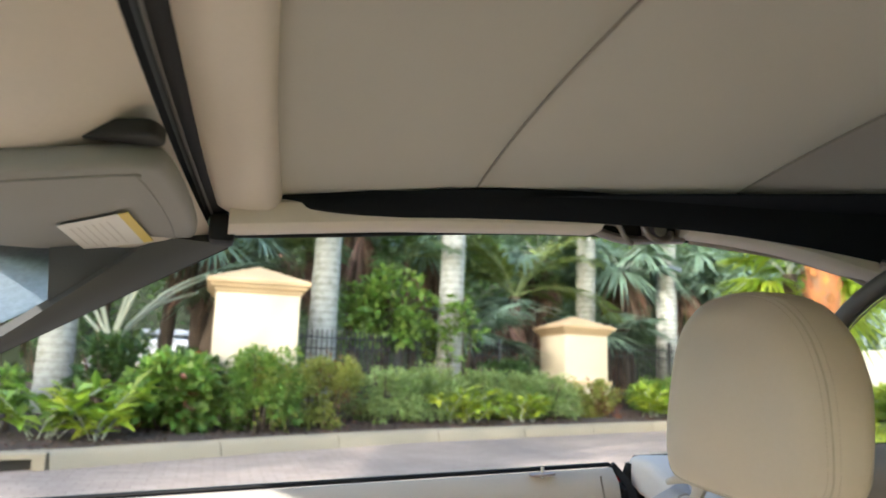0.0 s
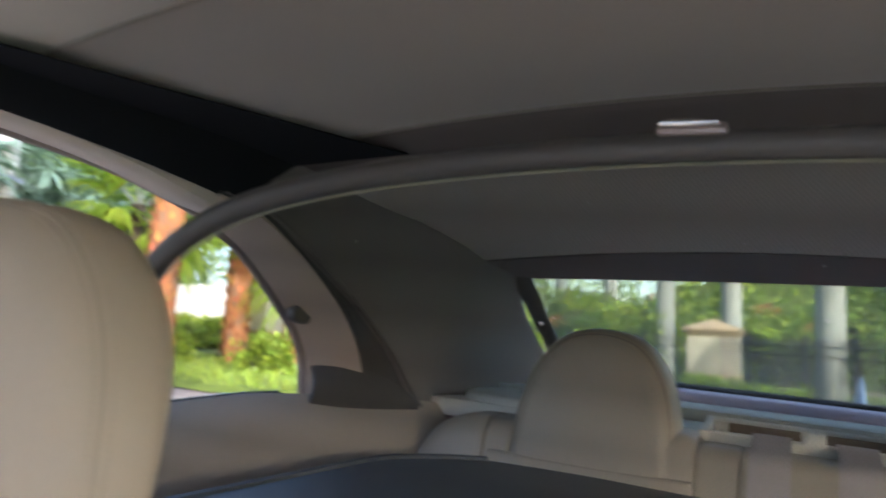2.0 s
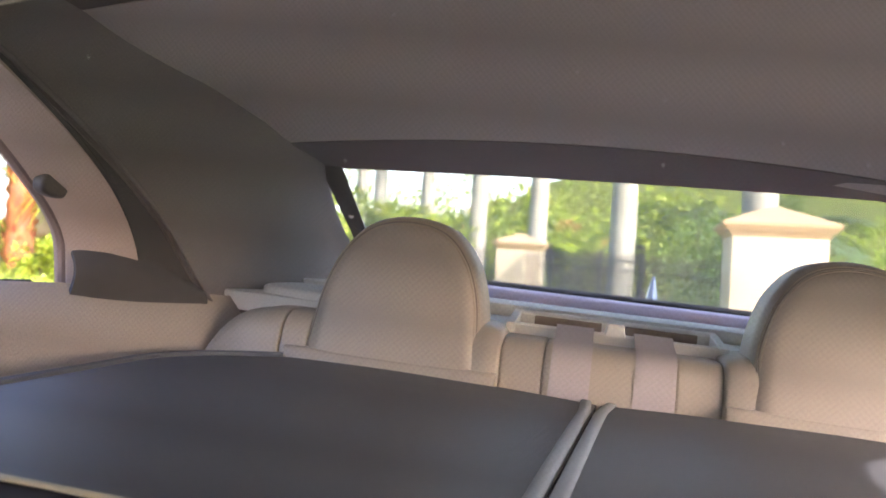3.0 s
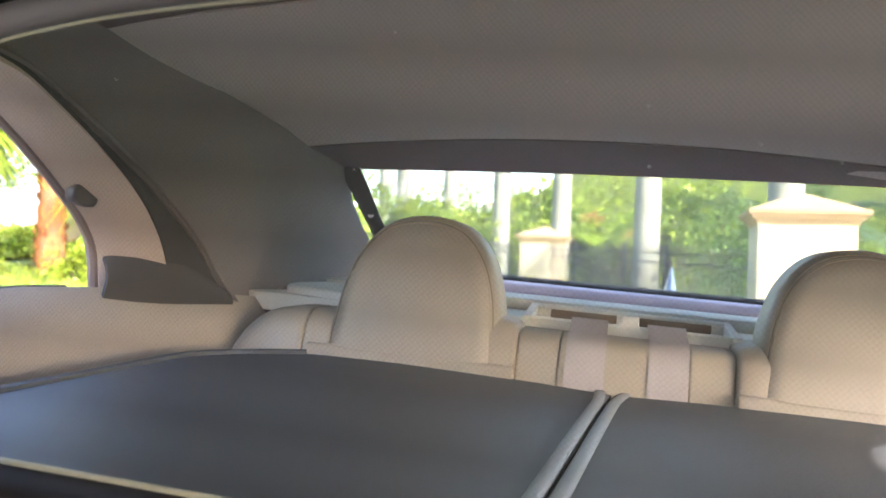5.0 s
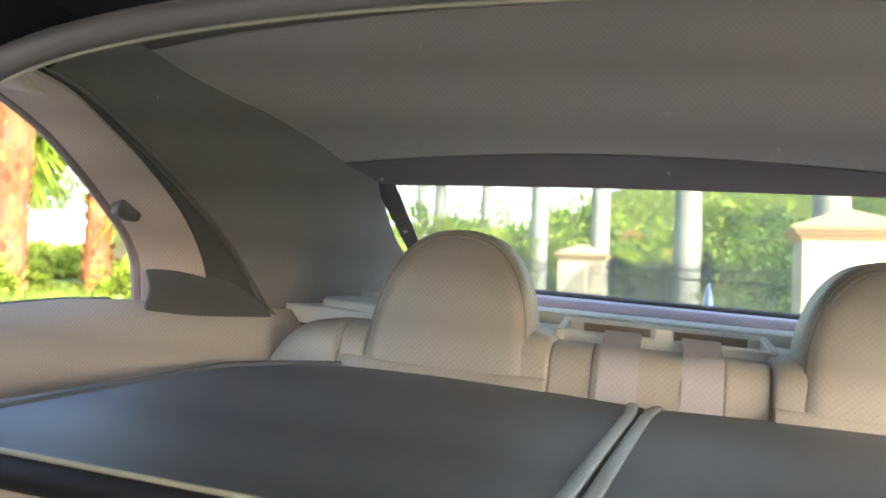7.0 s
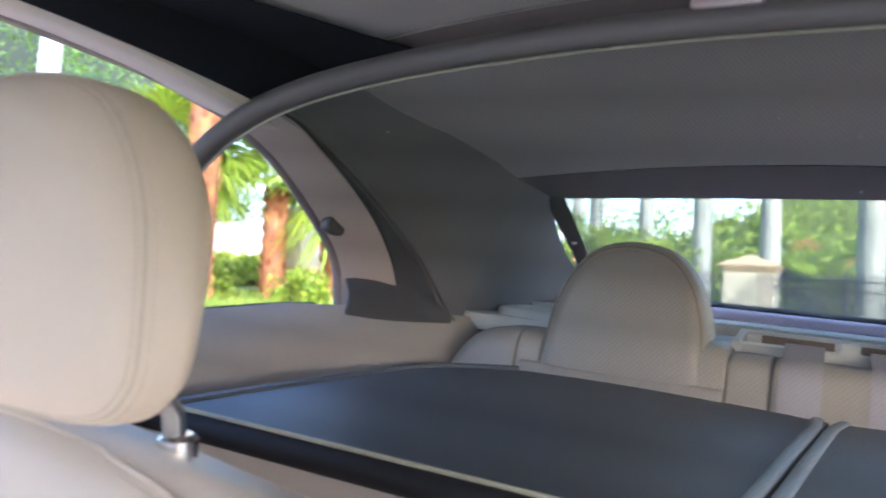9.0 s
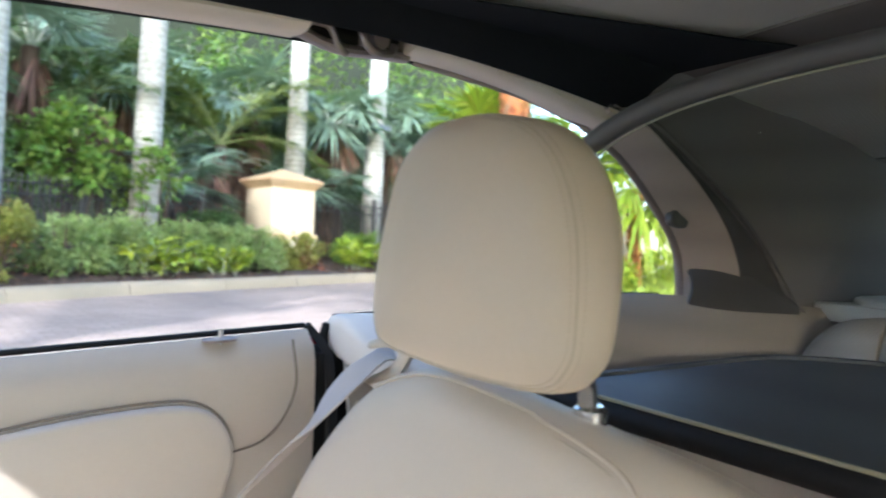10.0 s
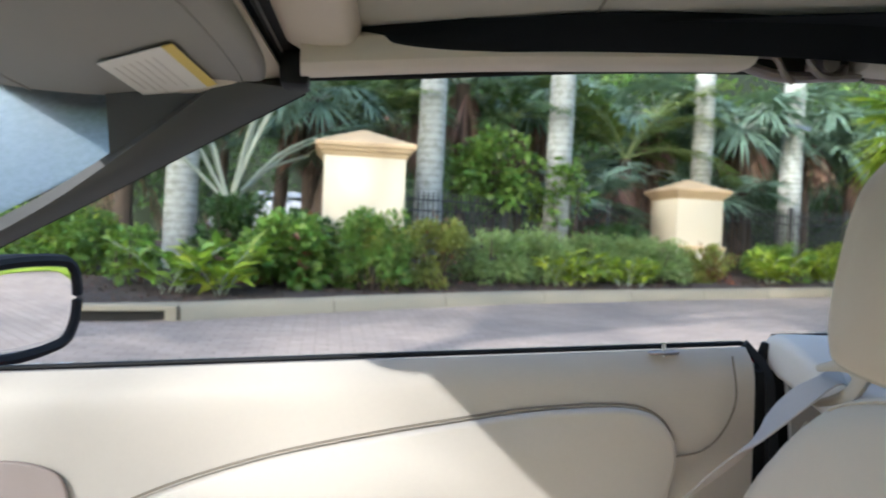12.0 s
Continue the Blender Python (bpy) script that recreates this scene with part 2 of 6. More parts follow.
    if bump:
        b = nodes.new("ShaderNodeBump")
        b.inputs["Strength"].default_value, b.inputs["Distance"].default_value = bump, 0.004
        link(height, b.inputs["Height"])
        link(b.outputs[0], bsdf.inputs["Normal"])
    if translucent:
        tr = nodes.new("ShaderNodeBsdfTranslucent")
        link(mixed(0.5, col, (0.25, 0.4, 0.02)), tr.inputs["Color"])
        mx = nodes.new("ShaderNodeMixShader")
        mx.inputs[0].default_value = translucent
        link(bsdf.outputs[0], mx.inputs[1])
        link(tr.outputs[0], mx.inputs[2])
        link(mx.outputs[0], nodes["Material Output"].inputs[0])
    return m


def glass(name, tint=(1, 1, 1), gloss=0.04, graze=0.6, rough=0.0, dust=0.0):
    """A thin pane: clear, with a mirror-like share that grows towards grazing views."""
    m = bpy.data.materials.new(name)
    m.use_nodes = True
    nt = m.node_tree
    nt.nodes.remove(nt.nodes["Principled BSDF"])
    clear, mirror, mix = nt.nodes.new("ShaderNodeBsdfTransparent"), nt.nodes.new("ShaderNodeBsdfGlossy"), nt.nodes.new("ShaderNodeMixShader")
    facing, power, share = nt.nodes.new("ShaderNodeLayerWeight"), nt.nodes.new("ShaderNodeMath"), nt.nodes.new("ShaderNodeMapRange")
    clear.inputs[0].default_value = (*tint, 1)
    mirror.inputs["Roughness"].default_value = rough
    power.operation = "POWER"
    power.inputs[1].default_value = 5.0
    facing.inputs[0].default_value = 0.5
    share.inputs[3].default_value, share.inputs[4].default_value = gloss, graze
    nt.links.new(facing.outputs["Facing"], power.inputs[0])
    nt.links.new(power.outputs[0], share.inputs[0])
    nt.links.new(share.outputs[0], mix.inputs[0])
    nt.links.new(clear.outputs[0], mix.inputs[1])
    nt.links.new(mirror.outputs[0], mix.inputs[2])
    film, over = nt.nodes.new("ShaderNodeBsdfTranslucent"), nt.nodes.new("ShaderNodeMixShader")
    film.inputs[0].default_value = (0.9, 0.9, 0.88, 1)
    speck, amount, where = nt.nodes.new("ShaderNodeTexNoise"), nt.nodes.new("ShaderNodeMapRange"), nt.nodes.new("ShaderNodeTexCoord")
    speck.inputs["Scale"].default_value, speck.inputs["Detail"].default_value = 7.0, 6.0
    amount.inputs[3].default_value, amount.inputs[4].default_value = dust * 0.6, dust * 1.4
    nt.links.new(where.outputs["Object"], speck.inputs["Vector"])
    nt.links.new(speck.outputs["Fac"], amount.inputs[0])
    nt.links.new(amount.outputs[0], over.inputs[0])
    nt.links.new(mix.outputs[0], over.inputs[1])
    nt.links.new(film.outputs[0], over.inputs[2])
    nt.links.new(over.outputs[0], nt.nodes["Material Output"].inputs[0])
    return m


def net(name, thread, share):
    """Fine knitted net: dark threads that cover a share of the view."""
    m = bpy.data.materials.new(name)
    m.use_nodes = True
    nt = m.node_tree
    bsdf = nt.nodes["Principled BSDF"]
    bsdf.inputs["Base Color"].default_value = (*thread, 1)
    bsdf.inputs["Roughness"].default_value = 0.8
    bsdf.inputs["Specular IOR Level"].default_value = 0.1
    coord, vor, ramp = (nt.nodes.new("ShaderNode" + k) for k in ("TexCoord", "TexVoronoi", "MapRange"))
    vor.inputs["Scale"].default_value, vor.inputs["Randomness"].default_value = 400.0, 0.0
    turn = nt.nodes.new("ShaderNodeMapping")
    turn.inputs["Rotation"].default_value = (radians(45), 0, 0)
    nt.links.new(coord.outputs["Object"], turn.inputs[0])
    nt.links.new(turn.outputs[0], vor.inputs["Vector"])
    ramp.inputs[1].default_value, ramp.inputs[2].default_value = 0.2, 0.6
    ramp.inputs[3].default_value, ramp.inputs[4].default_value = share - 0.09, share + 0.09
    nt.links.new(vor.outputs["Distance"], ramp.inputs[0])
    clear, mix = nt.nodes.new("ShaderNodeBsdfTransparent"), nt.nodes.new("ShaderNodeMixShader")
    nt.links.new(ramp.outputs[0], mix.inputs[0])
    nt.links.new(clear.outputs[0], mix.inputs[1])
    nt.links.new(bsdf.outputs[0], mix.inputs[2])
    nt.links.new(mix.outputs[0], nt.nodes["Material Output"].inputs[0])
    return m


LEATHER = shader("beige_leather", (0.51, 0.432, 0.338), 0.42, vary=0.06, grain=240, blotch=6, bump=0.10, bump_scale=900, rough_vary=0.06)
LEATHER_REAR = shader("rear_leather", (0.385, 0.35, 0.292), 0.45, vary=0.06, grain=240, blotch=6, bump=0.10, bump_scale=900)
STITCH = shader("stitch_thread", (0.43, 0.37, 0.285), 0.8, vary=0.1)
DOOR_PLASTIC = shader("beige_door_skin", (0.51, 0.462, 0.405), 0.5, vary=0.05, grain=200, blotch=4, bump=0.08, bump_scale=800)
TRIM = shader("beige_trim", (0.68, 0.588, 0.492), 0.55, vary=0.05, grain=200, bump=0.06)
TRIM_CLOTH = shader("beige_woven_trim", (0.64, 0.53, 0.46), 0.8, vary=0.08, grain=300, bump=0.15)
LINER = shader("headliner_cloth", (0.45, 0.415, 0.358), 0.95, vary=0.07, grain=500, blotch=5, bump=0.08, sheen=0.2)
# Same headliner cloth in a darker tone, to give the third panel's shade.
LINER_SHADED = shader("shaded_headliner_cloth", (0.285, 0.252, 0.222), 0.95, vary=0.1, grain=500, blotch=4, bump=0.08, sheen=0.2)
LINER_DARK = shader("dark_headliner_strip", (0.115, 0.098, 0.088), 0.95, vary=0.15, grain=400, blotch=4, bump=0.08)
SAIL = shader("grey_liner_cloth", (0.40, 0.362, 0.322), 0.95, vary=0.1, grain=400, blotch=4, bump=0.08, sheen=0.2)
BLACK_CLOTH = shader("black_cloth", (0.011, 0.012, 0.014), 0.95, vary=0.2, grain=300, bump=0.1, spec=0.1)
CARPET = shader("beige_carpet", (0.40, 0.35, 0.28), 0.95, vary=0.1, grain=300, bump=0.3)
SEAM = shader("liner_seam", (0.25, 0.228, 0.195), 0.95, vary=0.1)
RUBBER = shader("black_rubber", (0.009, 0.009, 0.010), 0.65, vary=0.2, grain=150, bump=0.05, spec=0.25)
GREY_PLASTIC = shader("grey_visor_skin", (0.25, 0.235, 0.21), 0.6, vary=0.06, grain=300, bump=0.08)
PILLAR_CLOTH = shader("grey_pillar_cloth", (0.082, 0.081, 0.081), 0.85, vary=0.06, grain=300, bump=0.08)
CHROME = shader("chrome", (0.8, 0.8, 0.8), 0.12, metal=1.0, vary=0.03, bump=0.0, rough_vary=0.05)
STEEL = shader("link_metal", (0.34, 0.28, 0.26), 0.4, metal=0.6, vary=0.1, bump=0.02)
FRAME_GREY = shader("grey_tube_paint", (0.10, 0.093, 0.088), 0.45, vary=0.06, bump=0.03)
COVER = shader("black_cover_cloth", (0.085, 0.101, 0.111), 0.48, vary=0.2, grain=300, blotch=3, bump=0.2, weave=260, sheen=0.0, spec=0.55)
COVER_EDGE = shader("cover_piping", (0.30, 0.34, 0.36), 0.45, vary=0.1)
WEBBING = shader("belt_webbing", (0.43, 0.40, 0.405), 0.8, vary=0.06, grain=260, bump=0.12)
SHELF = shader("grey_beige_shelf", (0.70, 0.70, 0.64), 0.6, vary=0.06, grain=240, bump=0.06)
# Sky reflection on the padded ledge is put into this lilac.
LEDGE_SKY = shader("ledge_sky_lilac", (0.78, 0.68, 0.85), 0.6, vary=0.06, grain=200, bump=0.06)
SIDE_CLOTH = shader("dark_side_cloth", (0.195, 0.180, 0.172), 0.95, vary=0.25, grain=300, blotch=5, bump=0.12)
PIPING = shader("pale_yellow_piping", (0.27, 0.265, 0.19), 0.5, vary=0.1)
SEAL_BROWN = shader("brown_seal", (0.34, 0.275, 0.25), 0.6, vary=0.1)
# Shade inside the shelf's recesses is put into this brown.
SLOT_SHADE = shader("slot_shade_brown", (0.21, 0.165, 0.125), 0.8, vary=0.15)
# Near-black that gives the shade inside gaps and holes as colour.
HOLE_SHADE = shader("recess_shade", (0.02, 0.018, 0.015), 0.8, vary=0.1)
NET = net("windstop_net", (0.016, 0.0165, 0.0165), 0.33)
PANE = glass("window_glass", (0.965, 0.985, 0.975), 0.035, dust=0.006)
REAR_PANE = glass("rear_glass", (0.72, 0.74, 0.68), 0.035, dust=0.022)
DEWY = bpy.data.materials.new("dewy_windscreen")
DEWY.use_nodes = True
_nt = DEWY.node_tree
_d, _c, _m, _n, _r, _t = (_nt.nodes.new("ShaderNode" + k) for k in ("BsdfTranslucent", "BsdfTransparent", "MixShader", "TexNoise", "MapRange", "TexCoord"))
_d.inputs[0].default_value = (0.33, 0.39, 0.43, 1)
_n.inputs["Scale"].default_value = 160
_r.inputs[3].default_value, _r.inputs[4].default_value = 0.45, 0.75
for _a, _b in ((_t.outputs["Object"], _n.inputs["Vector"]), (_n.outputs["Fac"], _r.inputs[0]), (_r.outputs[0], _m.inputs[0]), (_c.outputs[0], _m.inputs[1]), (_d.outputs[0], _m.inputs[2]), (_m.outputs[0], _nt.nodes["Material Output"].inputs[0])):
    _nt.links.new(_a, _b)
RED_PAINT = shader("red_car_paint", (0.42, 0.012, 0.018), 0.25, vary=0.03, bump=0.0, coat=1.0)
LABEL_WHITE = shader("label_paper", (0.78, 0.74, 0.68), 0.5, vary=0.03, bump=0.0)
LABEL_YELLOW = shader("label_yellow", (0.75, 0.55, 0.10), 0.5, vary=0.03, bump=0.0)
PRINT = shader("label_print", (0.66, 0.61, 0.55), 0.6, vary=0.05, bump=0.0)
MIRROR = shader("mirror_silver", (0.92, 0.93, 0.93), 0.02, metal=1.0, vary=0.0, bump=0.0, rough_vary=0.0)

STUCCO = shader("cream_stucco", (0.56, 0.505, 0.385), 0.9, vary=0.05, grain=90, blotch=1.5, bump=0.3)
CAP_STONE = shader("sand_cap", (0.50, 0.37, 0.225), 0.85, vary=0.10, grain=60, blotch=2, bump=0.2)
KERB = shader("kerb_concrete", (0.27, 0.235, 0.17), 0.9, vary=0.14, grain=70, blotch=2.5, bump=0.3)
MULCH = shader("bark_mulch", (0.045, 0.032, 0.025), 0.95, vary=0.5, grain=40, blotch=3, bump=0.9)
GRASS_SOIL = shader("lawn", (0.16, 0.21, 0.025), 0.9, vary=0.35, grain=30, blotch=0.6, bump=0.6)
ROAD = shader("road_pavers", (0.33, 0.265, 0.222), 0.85, vary=0.22, grain=26, blotch=0.9, bump=0.35, paving=(0.2, 0.1), second=((0.20, 0.17, 0.155), 0.45, 0.75, 0.6))
IRON = shader("black_fence_paint", (0.028, 0.028, 0.03), 0.5, vary=0.1, bump=0.05)
ROYAL = shader("royal_palm_bark", (0.36, 0.375, 0.355), 0.9, vary=0.3, grain=22, blotch=2.6, bump=0.5, second=((0.235, 0.25, 0.21), 0.46, 0.68, 9.0), stretch=(1, 1, 1.3), rings=2.2)
BARK = shader("brown_palm_bark", (0.085, 0.062, 0.046), 0.95, vary=0.45, grain=30, blotch=4, bump=0.9)
ORANGE_BARK = shader("rusty_palm_bark", (0.34, 0.135, 0.05), 0.95, vary=0.5, grain=26, blotch=4, bump=1.0, second=((0.20, 0.12, 0.07), 0.5, 0.66, 5.0), stretch=(1, 1, 0.5))
LEAF = shader("shrub_leaf", (0.125, 0.225, 0.045), 0.45, vary=0.42, blotch=4.5, island=0.45, bump=0.0, translucent=0.25)
# For dark shrubs, and for undergrowth whose grove shade is in this colour.
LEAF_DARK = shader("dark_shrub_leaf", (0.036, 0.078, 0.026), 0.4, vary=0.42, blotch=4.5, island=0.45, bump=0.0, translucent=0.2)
LEAF_GREY = shader("sage_leaf", (0.20, 0.285, 0.11), 0.55, vary=0.42, blotch=4.5, island=0.4, bump=0.0, translucent=0.25)
LEAF_OLIVE = shader("olive_leaf", (0.20, 0.225, 0.05), 0.5, vary=0.42, blotch=4.5, island=0.45, bump=0.0, translucent=0.25)
LEAF_YELLOW = shader("variegated_leaf", (0.27, 0.37, 0.04), 0.45, vary=0.42, blotch=4.5, island=0.45, bump=0.0, translucent=0.3)
LEAF_RED = shader("reddish_leaf", (0.16, 0.05, 0.03), 0.5, vary=0.15, island=0.3, bump=0.0, translucent=0.2)
FROND_LIGHT = shader("yellowing_frond", (0.17, 0.22, 0.07), 0.45, vary=0.3, blotch=1.5, island=0.3, bump=0.0, translucent=0.25)
FROND = shader("palm_frond", (0.06, 0.11, 0.036), 0.4, vary=0.15, island=0.35, bump=0.0, translucent=0.2)
FAN = shader("blue_fan_leaf", (0.155, 0.235, 0.185), 0.38, vary=0.12, island=0.3, bump=0.0, translucent=0.2)
FAN_BRIGHT = shader("bright_fan_leaf", (0.29, 0.40, 0.04), 0.45, vary=0.12, island=0.3, bump=0.0, translucent=0.35)
STALK = shader("pale_leaf_stalk", (0.32, 0.36, 0.29), 0.6, vary=0.12, grain=30, bump=0.1)
RIB = shader("green_frond_rib", (0.15, 0.19, 0.07), 0.5, vary=0.15, grain=30, bump=0.05)
DEAD_FROND = shader("dry_frond", (0.17, 0.105, 0.075), 0.9, vary=0.2, island=0.4, bump=0.0)
HOUSE = shader("pale_blue_wall", (0.22, 0.26, 0.33), 0.8, vary=0.04, grain=30, bump=0.1)
WHITE_WALL = shader("white_wall", (0.80, 0.77, 0.70), 0.8, vary=0.04, grain=30, bump=0.1)
# Near-black: shade inside the far wood is put into the colour.
FAR_SHADE = shader("far_thicket_shade", (0.018, 0.028, 0.014), 0.95, vary=0.5, grain=6, blotch=0.7, bump=0.5)
BLOOM = shader("orange_bloom", (0.60, 0.27, 0.10), 0.5, vary=0.2, island=0.4, bump=0.0, translucent=0.3)
FAR_GREEN = shader("far_green_wood", (0.075, 0.11, 0.025), 0.95, vary=0.6, grain=3, blotch=0.5, bump=0.5)
SILVER = shader("silver_car_paint", (0.45, 0.47, 0.5), 0.25, vary=0.03, bump=0.0, coat=1.0)
FIN_PAINT = shader("blue_fin_paint", (0.10, 0.16, 0.30), 0.3, vary=0.03, bump=0.0, coat=1.0)
LINT_GREY = shader("lint", (0.5, 0.49, 0.47), 0.9, vary=0.05, bump=0.0)
BOOTJACK = shader("palm_leaf_base", (0.40, 0.17, 0.06), 0.9, vary=0.3, grain=30, island=0.5, bump=0.4)
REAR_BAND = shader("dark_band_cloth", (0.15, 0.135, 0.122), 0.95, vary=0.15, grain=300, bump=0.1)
LEAF_GINGER = shader("ginger_leaf", (0.17, 0.28, 0.045), 0.4, vary=0.2, island=0.5, bump=0.0, translucent=0.25)
BELT_FRONT = shader("front_belt_webbing", (0.42, 0.375, 0.345), 0.8, vary=0.06, grain=260, bump=0.12)
MULCH_CHIP = shader("bark_chip", (0.075, 0.05, 0.038), 0.95, vary=0.3, island=0.6, bump=0.0)
BOX_GREY = shader("blue_grey_box", (0.15, 0.18, 0.24), 0.5, vary=0.08, bump=0.05)
GROOVE = shader("panel_groove", (0.20, 0.17, 0.135), 0.8, vary=0.1, bump=0.0)
PANEL_CLOTH = shader("woven_panel_cloth", (0.38, 0.347, 0.305), 0.85, vary=0.08, grain=300, blotch=4, bump=0.2)

# ================= THE CAR =================
def liner_z(x, y):
    """Height of the soft top's lining."""
    keys = ((-0.1, 1.285), (0.1, 1.300), (0.4, 1.318), (0.75, 1.318), (1.1, 1.305), (1.4, 1.285), (1.72, 1.262), (2.0, 1.24))
    for (xa, za), (xb, zb) in zip(keys, keys[1:]):
        if x <= xb:
            t = (x - xa) / (xb - xa)
            return za + (zb - za) * t - 0.12 * y * y
    return keys[-1][1] - 0.12 * y * y


# --- soft top ---
def build_soft_top():
    top = thing("soft_top", (0.8, 0, 1.3), "raised fabric soft top with beige headliner and dark rear lining", "convertible top")
    # lining in panels that meet at the hinge seams, which curve forwards in the middle
    seams = [lambda s: 0.03 + 0.04 * s * s, lambda s: 0.256 + 0.030 * s ** 2, lambda s: 0.558 + 0.030 * s ** 2, lambda s: 0.845 + 0.025 * s * s, lambda s: 0.94 + 0.03 * s * s]

    def half_width(x):
        return 0.655 - 0.045 * min(1, max(0, x - 0.08) / 0.21) - 0.055 * min(1, max(0, x - 0.43) / 0.40)
    for k in range(4):
        def fn(u, v, k=k):
            s = abs(v * 2 - 1)
            x0, x1 = seams[k](s), seams[k + 1](s)
            x = x0 + (x1 - x0) * u
            y = (v * 2 - 1) * half_width(x)
            sag = -0.006 * math.sin(math.pi * u) + 0.005 * (max(0, 1 - u * 12) + max(0, 1 - (1 - u) * 12))
            return (x, y, liner_z(x, y) + sag * (1 - s ** 4))
        part("lining_panel", bm_grid(fn, 22, 72, 0.004), (LINER, LINER, LINER_SHADED, LINER_DARK)[k], top)
        if k:
            def sn(u, v, k=k):
                s = abs(u * 2 - 1)
                x = seams[k](s) + (v - 0.5) * 0.0018
                y = (u * 2 - 1) * half_width(x)
                return (x, y, liner_z(x, y) + 0.005 * (1 - s ** 4) - 0.0045)
            part("lining_seam", bm_grid(sn, 72, 1, 0.002), SEAM, top, "dark seam of the headliner")

    def rear(u, v):
        s = abs(v * 2 - 1)
        x = 0.94 + 0.03 * s * s + 0.64 * u
        y = (v * 2 - 1) * (0.555 - 0.002 * u)
        return (x, y, liner_z(x, y) - 0.004 * math.sin(u * 9))
    part("rear_lining", bm_grid(rear, 24, 30, 0.004), SAIL, top, "dark grey rear lining")

    # padded front bow
    bow = [(0.003 + 0.1 * (y / 20 * 0.69) ** 2, y / 20 * 0.69, 1.304 - 0.134 * (y / 20 * 0.69) ** 2) for y in range(-20, 21)]
    bm = bmesh.new()
    rings = []
    for i, p in enumerate(bow):
        w, h = (0.036, 0.027) if 0 < i < 40 else (0.028, 0.019)
        ring = []
        for k in range(16):
            a = 2 * math.pi * k / 16
            ring.append((p[0] + w * math.copysign(abs(math.cos(a)) ** 0.5, math.cos(a)), p[1], p[2] + h * math.copysign(abs(math.sin(a)) ** 0.7, math.sin(a))))
        rings.append(ring)
    part("front_bow", add_rings(bm, rings), TRIM, top, "padded beige front bow")
    for s in (1, -1):
        # black flap beside the lining
        up = [(0.078, 0.668 * s, 1.246), (0.141, 0.645 * s, 1.249), (0.2, 0.626 * s, 1.254), (0.284, 0.606 * s, 1.262), (0.392, 0.600 * s, 1.270), (0.532, 0.588 * s, 1.273), (0.685, 0.574 * s, 1.275), (0.80, 0.556 * s, 1.276), (0.90, 0.551 * s, 1.271)]
        lo = [(0.078, 0.660 * s, 1.240), (0.12, 0.645 * s, 1.231), (0.19, 0.643 * s, 1.231), (0.29, 0.636 * s, 1.238), (0.43, 0.63 * s, 1.245), (0.58, 0.622 * s, 1.247), (0.70, 0.609 * s, 1.239), (0.78, 0.60 * s, 1.230), (0.845, 0.594 * s, 1.221)]
        part("side_flap", bm_ruled(up, lo, 40, 4, 0.005, 0.004, (0, -s, -0.5)), BLACK_CLOTH, top, "black cloth flap along the roof edge")
        part("flap_end", bm_ruled([(0.835, 0.555 * s, 1.278), (0.855, 0.554 * s, 1.277), (0.892, 0.553 * s, 1.275)], [(0.835, 0.597 * s, 1.219), (0.85, 0.597 * s, 1.216), (0.865, 0.596 * s, 1.213)], 12, 4, 0.004, 0.003, (0, -s, -0.5)), BLACK_CLOTH, top)
        # Black strip stands in for the shade where the lining meets the flap.
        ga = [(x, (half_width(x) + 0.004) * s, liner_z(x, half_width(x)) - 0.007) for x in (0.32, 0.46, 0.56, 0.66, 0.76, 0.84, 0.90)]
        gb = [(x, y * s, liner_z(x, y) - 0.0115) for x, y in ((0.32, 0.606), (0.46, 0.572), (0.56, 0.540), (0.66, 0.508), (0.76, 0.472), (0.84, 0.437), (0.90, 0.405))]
        part("edge_shade_strip", bm_ruled(ga, gb, 30, 4, 0.002), BLACK_CLOTH, top, "black strip standing in for shade at the headliner edge")
        part("flap_piping", bm_tube([Vector(p) + Vector((0, -0.003 * s, -0.002)) for p in spline(lo[:7], 30)], 0.0022, 6), RUBBER, top)

        back_a = [(x, (half_width(x) - 0.03) * s, liner_z(x, half_width(x) - 0.03) + 0.009) for x in (0.06, 0.2, 0.4, 0.6, 0.76)]
        back_b = [(x, 0.665 * s, z) for x, z in ((0.06, 1.252), (0.2, 1.260), (0.4, 1.268), (0.6, 1.272))] + [(0.76, 0.640 * s, 1.255)]
        part("edge_backing", bm_ruled(back_a, back_b, 24, 4, 0.004), BLACK_CLOTH, top)
        # side rails: a front cover, the folding link, a rear cover
        def rail(pts, name, wide, high):
            bm = bmesh.new()
            rings = []
            for i, p in enumerate(spline(pts, 26)):
                p = p + Vector((0, 0, 0.004))
                ring = []
                f = 1.0 if name == "rail_cover" or i < 17 else 1 - 0.06 * (i - 16)
                for k in range(14):
                    a = 2 * math.pi * k / 14
                    ring.append((p.x, p.y + s * wide * f * math.copysign(abs(math.cos(a)) ** 0.6, math.cos(a)), p.z + high * f * math.copysign(abs(math.sin(a)) ** 0.6, math.sin(a))))
                rings.append(ring)
            return part(name, add_rings(bm, rings), TRIM, top, "beige roof rail cover")
        rail([(0.028, 0.675 * s, 1.212), (0.12, 0.672 * s, 1.222), (0.21, 0.668 * s, 1.231), (0.31, 0.664 * s, 1.238), (0.385, 0.66 * s, 1.243), (0.455, 0.657 * s, 1.247)], "rail_cover", 0.030, 0.018)
